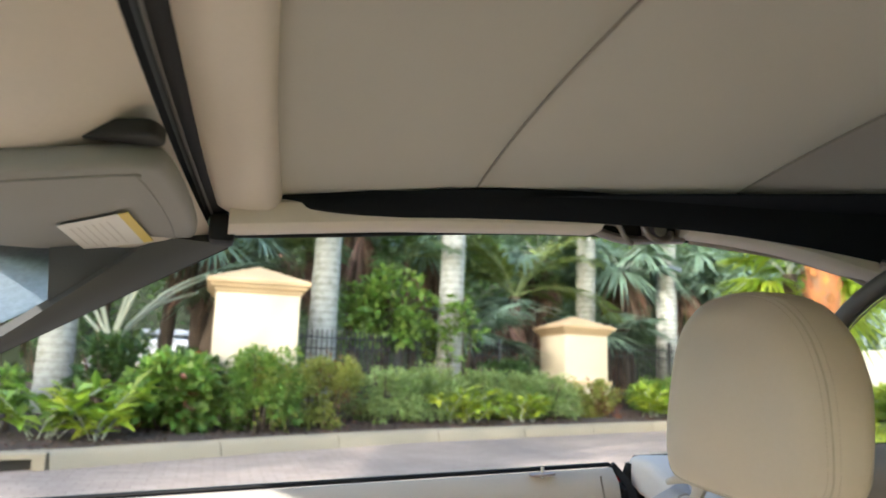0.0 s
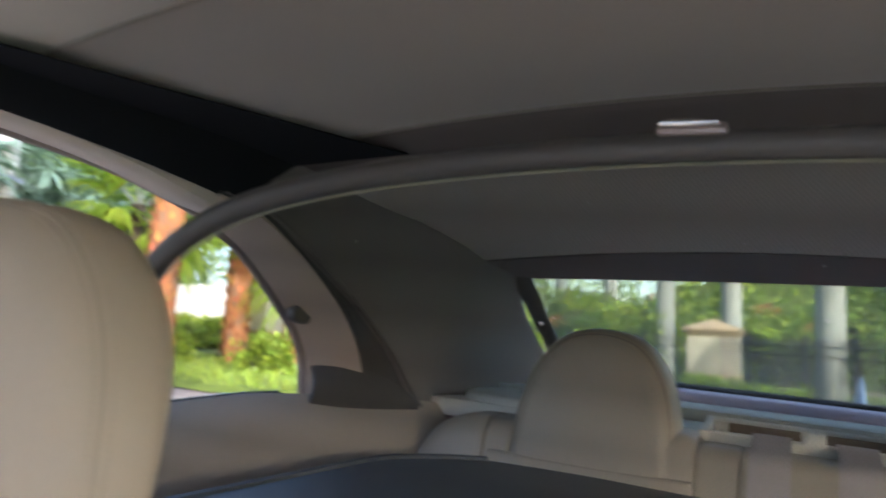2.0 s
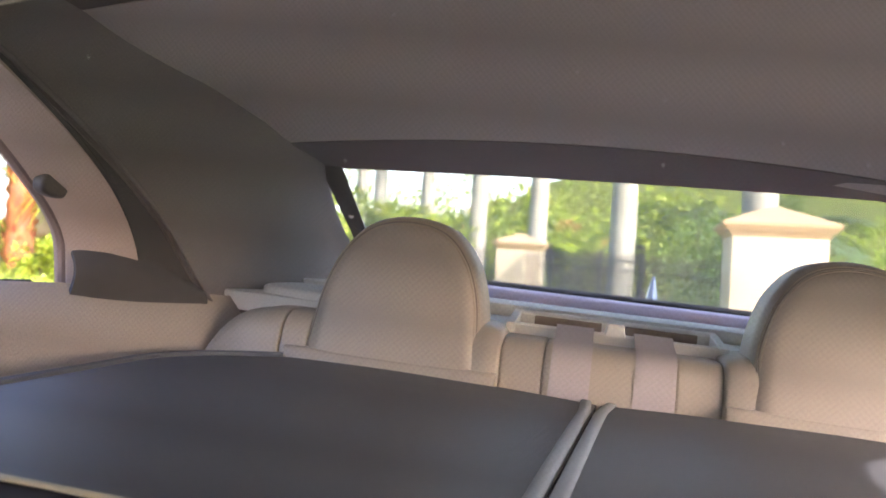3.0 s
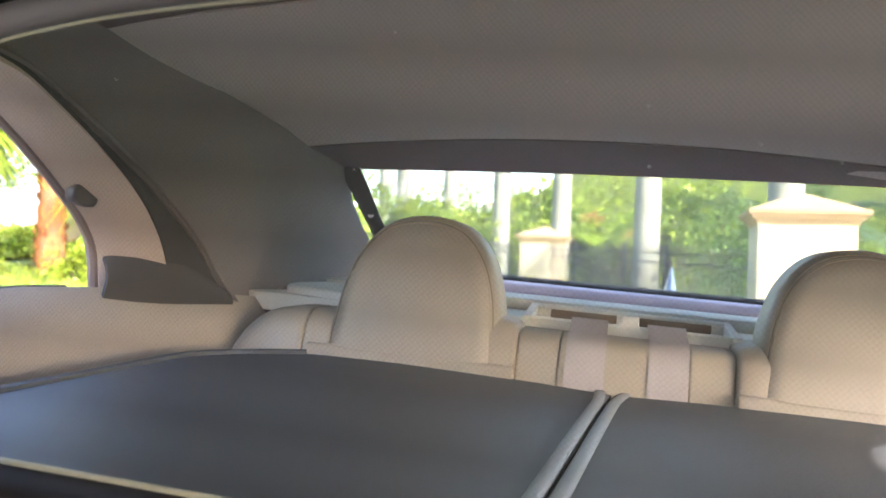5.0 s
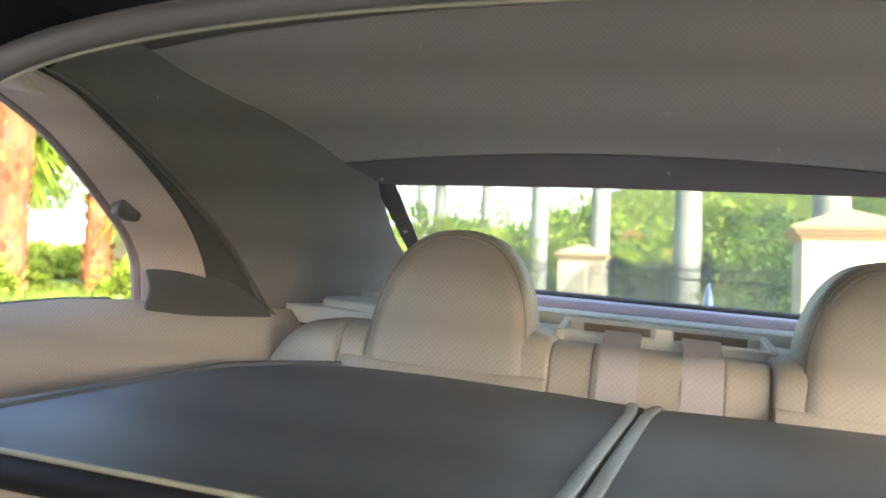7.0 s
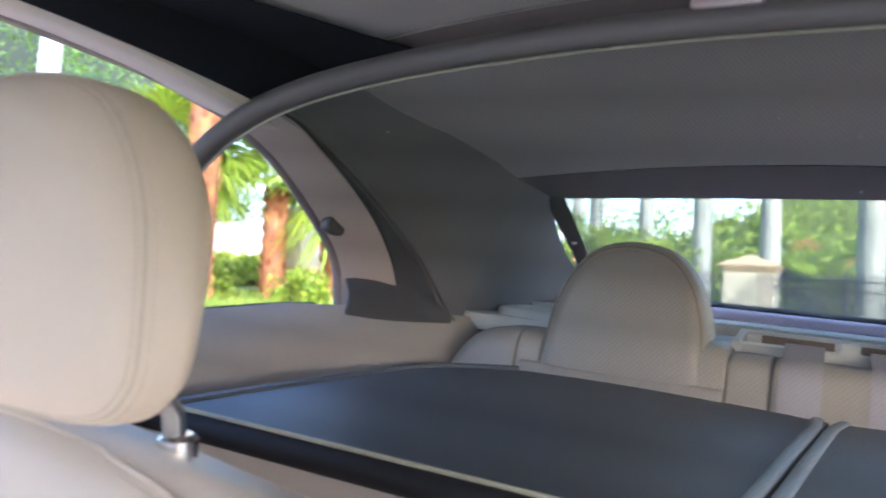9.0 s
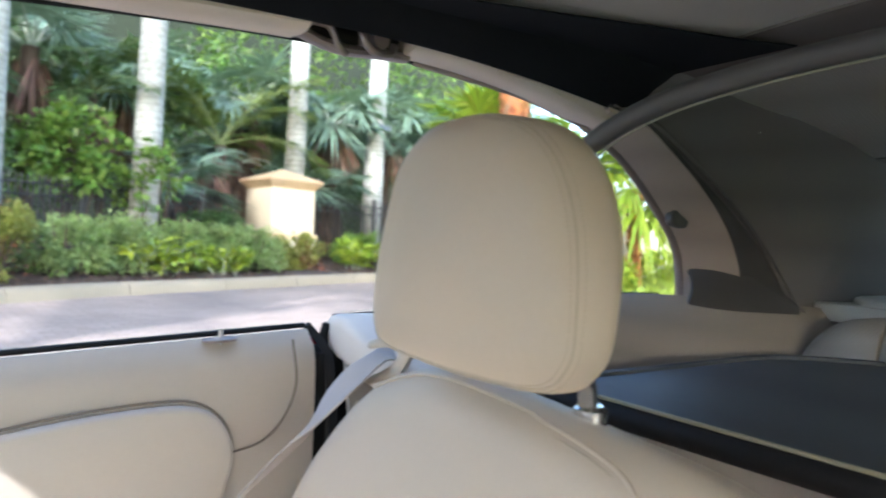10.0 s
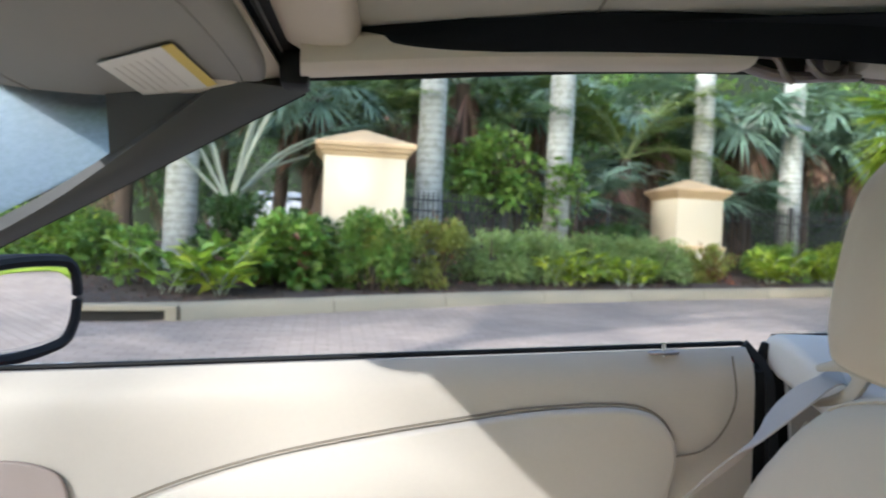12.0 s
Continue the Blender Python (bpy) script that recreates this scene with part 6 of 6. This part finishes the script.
bush(0.57, 9.0, 0.44, 0.40, 0.48, 1.50, 3600, 0.062, LEAF, "clipped upright green hedge shrub", extra=(LEAF_OLIVE, 900))
bush(1.42, 9.55, 0.47, 0.42, 0.50, 1.47, 3400, 0.055, LEAF_OLIVE, "fine-leaved olive green shrub", extra=(LEAF_RED, 260))
for cx, cy, rx in ((2.35, 10.2, 0.5), (3.05, 10.45, 0.5), (3.9, 10.9, 0.55), (4.65, 11.1, 0.55), (5.3, 11.2, 0.5)):
    bush(cx, cy, rx, 0.5, 0.58, 1.36, 2600, 0.055, LEAF_GREY, "low sage-green rounded hedge shrub", extra=(LEAF, 500))
ginger(3.42, 10.15, 12, 0.62, 0.26, LEAF_YELLOW, "yellow-variegated ginger plant before the hedge")
ginger(4.52, 10.45, 12, 0.48, 0.24, LEAF_YELLOW, "yellow-variegated ginger plant before the hedge")
bush(4.9, 12.2, 0.75, 0.35, 0.8, 1.66, 1800, 0.07, LEAF_DARK, "dark green hedge before the fence")
bush(6.35, 11.6, 0.55, 0.45, 0.60, 1.32, 2000, 0.06, LEAF_OLIVE, "thin twiggy croton with rusty leaves", extra=(LEAF_RED, 700))
ginger(7.75, 12.0, 14, 0.70, 0.32, LEAF_YELLOW, "bright green ginger clump beside the kerb")
ginger(9.3, 12.5, 12, 0.62, 0.3, LEAF_YELLOW, "bright green ginger clump beside the kerb")
bush(8.6, 13.0, 0.8, 0.5, 0.7, 1.4, 1800, 0.07, LEAF, "low green shrub beside the fence")
bush(10.6, 13.4, 0.9, 0.5, 0.7, 1.5, 1800, 0.07, LEAF_YELLOW, "low bright green shrub beside the fence")
# sapling with broad leaves on the palm trunk
bush(2.75, 12.0, 0.85, 0.6, 1.45, 3.0, 1700, 0.13, LEAF, "light green broad-leaved climber among the palms", name="climber", group="climbers", aspect=0.75)
bush(3.95, 11.85, 0.38, 0.3, 1.3, 2.7, 420, 0.11, LEAF, "light green climber on a palm trunk", name="climber", group="climbers", aspect=0.75)

# palms among the trunks
fan_palm((-1.35, 10.95), 1.05, 0.13, 16, 2.1, 0.95, FAN, "fan palm with long pale grey leaf stalks", headings=(0.15, 3.0, 0.5, 2.6, -0.3, 3.4, 1.3), rise=(0.45, 1.42), dead=3, stalk_r=0.023)
fan_palm((-0.25, 12.2), 2.75, 0.13, 12, 0.9, 0.95, FAN, "bluish fan palm with hanging leaves", rise=(-0.3, 0.9), droop=0.45, dead=4)
feather_palm((0.50, 12.9), 2.1, 0.13, 9, 2.2, FROND_LIGHT, "green feather palm behind the pillar", rise=(0.8, 1.5), dead=2)
feather_palm((5.9, 14.1), 2.25, 0.15, 13, 2.7, FROND_LIGHT, "feather palm with yellowing arched fronds", headings=(0.1, 3.0, 0.7, 2.4, -0.5, 3.7), rise=(0.35, 1.35), leaf_len=0.72, leaf_w=0.045, dead=7)
fan_palm((6.5, 14.7), 2.05, 0.12, 8, 0.75, 0.95, FAN, "bluish fan palm with drooping leaf blades", headings=(3.3, 2.9, 3.7, 0.1, 2.4, -0.3), rise=(-0.3, 0.5), width=0.07, dead=2)
fan_palm((4.75, 13.5), 1.35, 0.12, 9, 0.7, 0.95, FAN, "bluish fan palm with drooping leaf blades", rise=(-0.1, 0.9), width=0.06, dead=3)
fan_palm((8.35, 14.7), 1.6, 0.13, 10, 0.75, 0.95, FAN, "bluish fan palm with drooping leaf blades", rise=(-0.2, 0.8), width=0.065, dead=3)
fan_palm((9.35, 15.7), 3.25, 0.15, 18, 0.95, 1.15, FAN, "bluish fan palm with drooping leaf blades", rise=(-0.5, 1.0), width=0.075, droop=0.5, dead=6)
fan_palm((11.25, 16.2), 3.35, 0.15, 18, 0.95, 1.15, FAN, "bluish fan palm with drooping leaf blades", rise=(-0.5, 1.0), width=0.075, droop=0.5, dead=6)
fan_palm((12.6, 15.7), 2.9, 0.15, 16, 0.95, 1.1, FAN, "bluish fan palm with drooping leaf blades", rise=(-0.5, 1.0), width=0.075, droop=0.5, dead=4)
fan_palm((7.0, 15.2), 3.3, 0.14, 14, 0.9, 1.1, FAN, "bluish fan palm with drooping leaf blades", rise=(-0.4, 1.0), width=0.07, droop=0.4, dead=5)
fan_palm((4.4, 14.8), 3.2, 0.14, 12, 0.9, 1.05, FAN, "bluish fan palm with drooping leaf blades", rise=(-0.4, 1.0), width=0.07, droop=0.4, dead=5)
fan_palm((2.35, 13.0), 3.3, 0.13, 11, 0.8, 1.0, FAN, "fan palm with a skirt of dry brown leaves", rise=(0.1, 1.2), dead=8)
feather_palm((3.1, 13.9), 2.5, 0.12, 10, 2.3, FROND, "dark green feather palm among the trunks")
feather_palm((-3.3, 13.0), 1.8, 0.13, 11, 2.3, FROND, "dark green feather palm among the trunks")
feather_palm((-2.92, 11.5), 2.6, 0.13, 8, 1.8, FROND, "slender palm with brown trunk", dead=2)
feather_palm((-0.78, 12.4), 2.6, 0.11, 6, 1.8, FROND, "slender palm with brown trunk", lean=(0.15, 0.1), dead=3)
feather_palm((-0.22, 11.75), 2.4, 0.14, 7, 2.0, FROND, "leaning palm with brown trunk", lean=(0.5, 0.2), dead=3)
for x, y, h in ((-4.6, 13.4, 3.0), (-1.9, 13.8, 3.4), (1.0, 14.2, 3.2), (1.75, 13.2, 2.8), (3.6, 13.3, 2.8), (7.7, 15.8, 2.6), (10.3, 16.8, 3.0)):
    feather_palm((x, y), h, 0.085, 7, 1.8, FROND, "slender palm with brown trunk and dry fronds", lean=(0.25 * math.sin(3 * x), 0.1), dead=6)
feather_palm((13.5, 17.5), 2.8, 0.16, 12, 2.6, FROND, "feather palm behind the fence")
fan_palm((-5.5, 12.0), 1.6, 0.16, 14, 1.0, 1.0, FAN, "bluish fan palm with drooping leaf blades")
fan_palm((-7.5, 10.8), 1.2, 0.16, 14, 1.0, 1.0, FROND, "green fan palm in the bed")

# thicket that closes the view behind the palms; grove shade is in its dark colours
rng = np.random.default_rng(77)
pile = []
for k in range(46):
    x = -12 + 34 * k / 45 + rng.normal() * 0.3
    y = 15.2 + 0.18 * max(0, x) + rng.uniform(0, 2.6)
    pile.append(leaf_items(rng, (x, y, ground_z(x, y) + rng.uniform(0.4, 3.4)), (1.2, 0.8, 1.3), 620, 0.17, 0.4, 0.3, 0.4))
stuff_mesh("undergrowth", np.concatenate(pile), LEAF_DARK, "dense undergrowth behind the palms, grove shade in its dark green", "undergrowth", (4, 17, 1), kind="stuff")
pile = []
for k in range(46):
    x = -16 + 44 * k / 45
    y = 20.5 + 0.2 * max(0, x) + rng.uniform(0, 2.0)
    if abs(x + 1.2) < 0.9:
        continue
    pile.append(leaf_items(rng, (x, y, ground_z(x, y) + rng.uniform(1.5, 6.5)), (1.8, 1.0, 2.2), 560, 0.26, 0.4, 0.3, 0.4))
stuff_mesh("far_undergrowth", np.concatenate(pile), LEAF_DARK, "tree foliage beyond the palms, darkened for grove shade", "undergrowth", (4, 22, 1), kind="stuff")
solo("backdrop", bm_grid(lambda u, v: (spread(u, -22, 34), 25 + 0.25 * max(0, spread(u, -22, 34)), spread(v, 0.5, 13.5 + 1.6 * noise.noise(Vector((u * 30, 0, 0))) + 0.8 * noise.noise(Vector((u * 90, 3, 0))))), 90, 8, 0.3), FAR_SHADE, (4, 27, 1), "distant woodland behind the garden, near-black for its shade", "backdrop", car=False, kind="structure")

pile = []
for k in range(26):
    x = 9 + 20 * k / 25
    y = 18.5 + 0.1 * x + rng.uniform(0, 4)
    pile.append(leaf_items(rng, (x, y, ground_z(x, y) + rng.uniform(2.5, 8.5)), (1.9, 1.3, 2.0), 480, 0.28, 0.35, 0.35, 0.4))
stuff_mesh("tall_trees", np.concatenate(pile), LEAF, "tall sunlit foliage beyond the fence", "trees", (18, 20, 1), kind="stuff")

# glimpse of a pale house and a silver car between the trunks
house = thing("garden_house", (-1.2, 23.6, 1.2), "pale blue-white house wall glimpsed between palms", "house", car=False)
part("wall", bm_box((-2.0, 23.6, 1.0), (-0.5, 24.0, 2.5), 0.02), HOUSE, house)
part("window", bm_box((-1.3, 23.56, 2.1), (-0.9, 23.62, 2.7), 0.01), SILVER, house)
part("roof", bm_box((-2.1, 23.4, 2.5), (-0.4, 24.2, 2.66), 0.05), HOUSE, house)
pc = thing("parked_car", (-1.2, 21.6, ground_z(0, 18)), "silver parked car glimpsed between palms", "car", car=False)
body = round_outline([(-1.9, 0.35), (-1.95, 0.75), (-1.2, 0.90), (-0.6, 1.30), (0.5, 1.34), (1.1, 0.95), (1.9, 0.85), (1.95, 0.4), (1.2, 0.28), (-1.2, 0.28)], 48)
gz = ground_z(0, 18)
part("body", bm_pillow(body, -0.8, 0.8, 0.12, 0, 0, lambda u, v, d: (-1.2 + u, 21.6 + d, gz + v)), SILVER, pc)
for wx in (-1.15, 1.15):
    part("wheel", bm_tube([(-1.2 + wx, 20.78, gz + 0.31), (-1.2 + wx, 21.0, gz + 0.31)], 0.31, 18), RUBBER, pc)

# behind the car: sunlit palms, shrubs and walls
fan_palm((9.0, 9.09), 4.2, 0.24, 10, 1.0, 1.2, FAN_BRIGHT, "cabbage palm with rusty orange trunk and bright fans", bark=ORANGE_BARK, width=0.07, dead=0)
fan_palm((9.3, 10.1), 2.6, 0.12, 9, 0.8, 0.95, FAN_BRIGHT, "bright green sunlit fan palm", width=0.07, dead=0)
fan_palm((11.2, 9.4), 2.1, 0.22, 12, 0.8, 1.0, FAN_BRIGHT, "short palm with rusty trunk and hanging green fans", bark=ORANGE_BARK, width=0.07, dead=0)
fan_palm((11.8, 8.6), 1.9, 0.10, 8, 0.7, 1.0, FAN_BRIGHT, "bright green fan palm with hanging leaves", rise=(-0.5, 0.7), bark=ORANGE_BARK, width=0.08, dead=0, droop=0.7)
fan_palm((9.7, 10.2), 2.3, 0.10, 12, 0.8, 1.0, FAN_BRIGHT, "bright green fan palm with hanging leaves", rise=(-0.4, 0.8), width=0.08, dead=0, droop=0.6)
for gx0, gy0 in ((9.9, 9.9), (12.0, 9.3), (10.2, 7.9), (8.3, 9.0)):
    bush(gx0, gy0, 0.55, 0.45, ground_z(0, gy0) + 0.05, ground_z(0, gy0) + 0.62, 700, 0.12, LEAF_YELLOW, "low yellow-green clump on the lawn")
solo("garden_wall", bm_box((16.0, 8.0, 0.2), (16.4, 18.5, 2.4), 0.03), WHITE_WALL, (16.2, 13, 0.2), "white garden wall in full sun", "wall", car=False)
bush(14.7, 13.4, 0.7, 0.9, ground_z(0, 13.4), ground_z(0, 13.4) + 0.7, 900, 0.12, LEAF_YELLOW, "low yellow-green hedge before the white wall")
for k in range(7):
    bush(15.2, 9.0 + 1.35 * k, 0.6, 0.8, ground_z(0, 9.0 + 1.35 * k), ground_z(0, 9.0 + 1.35 * k) + 0.75, 900, 0.12, LEAF_YELLOW, "low yellow-green hedge before the white wall")
for k in range(9):
    x, y = 13.5 + k * 1.3, 11.5 - k * 1.5 + 0.6 * math.sin(k * 2.2)
    bush(x + 4, y, 1.1, 0.9, ground_z(x, y), ground_z(x, y) + 1.7 + 0.5 * math.sin(k * 1.7), 1500, 0.14, LEAF_YELLOW if k % 2 else LEAF, "sunlit yellow-green garden shrub")
for k in range(11):
    y = -9 + k * 2.2
    x = 24 + 3 * math.sin(k * 1.9)
    bush(x, y, 1.9, 1.5, ground_z(x, y) + 0.2, ground_z(x, y) + 2.9 + 1.0 * math.sin(k * 2.7), 1900, 0.2, (LEAF_YELLOW, LEAF_OLIVE, LEAF_YELLOW)[k % 3], "large sunlit garden shrub", group="large shrubs")
for k in range(4):
    x, y = 16 + 2.2 * k, -3.2 - 0.9 * k
    feather_palm((x, y), 1.6 + 0.5 * (k % 3), 0.15, 12, 2.4, FROND, "green feather palm behind the fence")
    bush(x - 1.2, y + 1.0, 1.2, 0.9, 0.1, 2.4, 1600, 0.13, LEAF, "dense green shrub behind the fence")
for x, y, h in ((25.0, 4.6, 1.5), (24.2, 1.3, 2.0), (25.5, 6.8, 1.6), (23.5, -1.6, 2.4)):
    fan_palm((x, y), h, 0.14, 14, 0.9, 1.1, FAN_BRIGHT, "sunlit yellow-green fan palm beyond the fence", rise=(-0.2, 1.2), width=0.085, dead=2)
pile = []
for k in range(30):
    y = -26 + 52 * k / 29
    x = 34 + rng.uniform(0, 3)
    pile.append(leaf_items(rng, (x, y, ground_z(x, y) + rng.uniform(0.5, 3.8 if -6 < y < 14 else 7)), (1.6, 2.0, 1.9), 520, 0.3, 0.4, 0.3, 0.4))
stuff_mesh("rear_trees", np.concatenate(pile), LEAF_YELLOW, "sunlit tree foliage behind the road", "trees", (35, 0, 1), kind="stuff")
solo("rear_backdrop", bm_grid(lambda u, v: (44, spread(u, -34, 34), spread(v, -0.5, 4.0 + 3.4 * max(0, min(1, (8 - spread(u, -34, 34)) / 8)) + 0.7 * noise.noise(Vector((u * 40, 1, 0))) + 0.4 * noise.noise(Vector((u * 130, 5, 0))))), 120, 6, 0.3), FAR_GREEN, (44, 0, 0), "green distant woodland behind the road", "backdrop", car=False, kind="structure")
for k in range(6):
    x, y = 13.4 + 0.85 * k, -0.55 + 0.43 * k + 0.55
    bush(x, y, 0.6, 0.4, ground_z(x, y), ground_z(x, y) + 0.62, 700, 0.09, LEAF_YELLOW, "low bright green clump before the iron fence")
# orange blooms among the sunlit shrubs
rng = np.random.default_rng(17)
blooms = [leaf_items(rng, (bx, by, bz), (0.25, 0.38, 0.2), 70, 0.12, 0.6, 0.3, 0.5) for bx, by, bz in ((21.5, 6.4, 1.9), (22, 3.4, 2.7), (22.4, 4.2, 2.2), (21.6, 0.6, 2.4), (20.5, -0.6, 1.9), (22, 8.5, 2.3), (22.3, 10.0, 2.7), (21.3, -3.2, 2.6))]
stuff_mesh("blooms", np.concatenate(blooms), BLOOM, "orange blooms among sunlit garden shrubs", "flowers", (22, 3, 1), kind="stuff")
# grass blades on the verge
rng = np.random.default_rng(5)
n = 16000
gx, gv = rng.uniform(7.7, 17, n), rng.random(n)
gy = gv * np.minimum(7.1 + (gx - 5.6) * 0.9, 10.4)
gx = np.maximum(gx, 7.7 + 2.0 * np.clip((6.5 - gy) / 1.5, 0, 1))
gr = np.c_[gx, gy, SLOPE * gy + 0.09, unit(np.c_[rng.normal(size=(n, 2)) * 0.4, np.ones(n)]), unit(np.c_[rng.normal(size=(n, 2)), np.zeros(n)]), rng.uniform(0.08, 0.26, n), np.full(n, 0.02), rng.uniform(0.1, 0.5, n)]
stuff_mesh("grass", gr, LEAF_YELLOW, "tufts of bright yellow-green grass", "grass", (10, 4, 0.2), kind="stuff")
# bark chips on the planting bed
n = 9000
cx, cv = rng.uniform(-5, 8, n), rng.random(n) ** 1.5
cy = np.array([kerb_y(v) for v in cx]) + 0.22 + cv * 2.2
cz = np.array([ground_z(0, v) for v in cy]) + 0.135
chips = np.c_[cx, cy, cz, unit(np.c_[rng.normal(size=(n, 2)), rng.normal(size=n) * 0.25]), unit(np.c_[rng.normal(size=(n, 2)), rng.normal(size=n) * 0.3]), rng.uniform(0.03, 0.09, n), rng.uniform(0.012, 0.03, n), np.zeros(n)]
stuff_mesh("bark_chips", chips, MULCH_CHIP, "loose brown bark chips on the planting bed", "mulch", (1, 9, 0.6), kind="stuff")
# unseen palms added across the road so that their crowns dapple it
for x, y, h in ((-13.5, -8.5, 6.2), (-3.0, -9.5, 6.2), (-9.2, -5.4, 5.8), (-5.6, -4.8, 5.4), (-11.5, -3.9, 5.6)):
    royal_palm(x, y, 0.22, h, (0, 0), 11, 0.05)


def shade_tree(x, y, h, spread_r, count):
    """An unseen broad tree added to cast shade; limbs and an open crown."""
    r = np.random.default_rng(next(seeds))
    g = ground_z(x, y)
    t = thing("unseen_shade_tree", (x, y, g), "unseen broad leafy tree added to shade the garden and dapple the road", "tree", "street trees", car=False)
    part("trunk", bm_tube(spline([(x, y, g - 0.1), (x + 0.1, y, g + h * 0.3), (x, y + 0.1, g + h * 0.55)], 12), [0.26 - 0.012 * k for k in range(13)], 12), BARK, t)
    limbs, piles = bmesh.new(), []
    for k in range(20):
        a, q = 2.4 * k, math.sqrt((k + 0.5) / 20)
        e = Vector((x + spread_r * q * math.cos(a), y + spread_r * q * math.sin(a), g + h * (0.95 - 0.14 * q) + r.normal() * 0.3))
        b = Vector((x, y, g + h * 0.5))
        bm_tube(spline([b, b.lerp(e, 0.5) + Vector((0, 0, 0.4)), e], 7), [0.10 - 0.012 * i for i in range(8)], 6, bm=limbs)
        piles.append(leaf_items(r, tuple(e), (1.55, 1.55, 0.9), count, 0.26, 0.5, 0.3, 0.3))
    part("branching", limbs, BARK, t)
    a = np.concatenate(piles)
    a[:, :3] -= np.array((x, y, g))
    ob = new("crown", blades_mesh("crown", a, LEAF))
    ob.parent = t


shade_tree(-17.0, -6.2, 14.8, 4.4, 420)
shade_tree(-12.6, -5.6, 15.4, 4.4, 420)
shade_tree(-8.0, -5.0, 16.5, 4.4, 420)
shade_tree(-3.6, -4.6, 15.0, 4.4, 150)
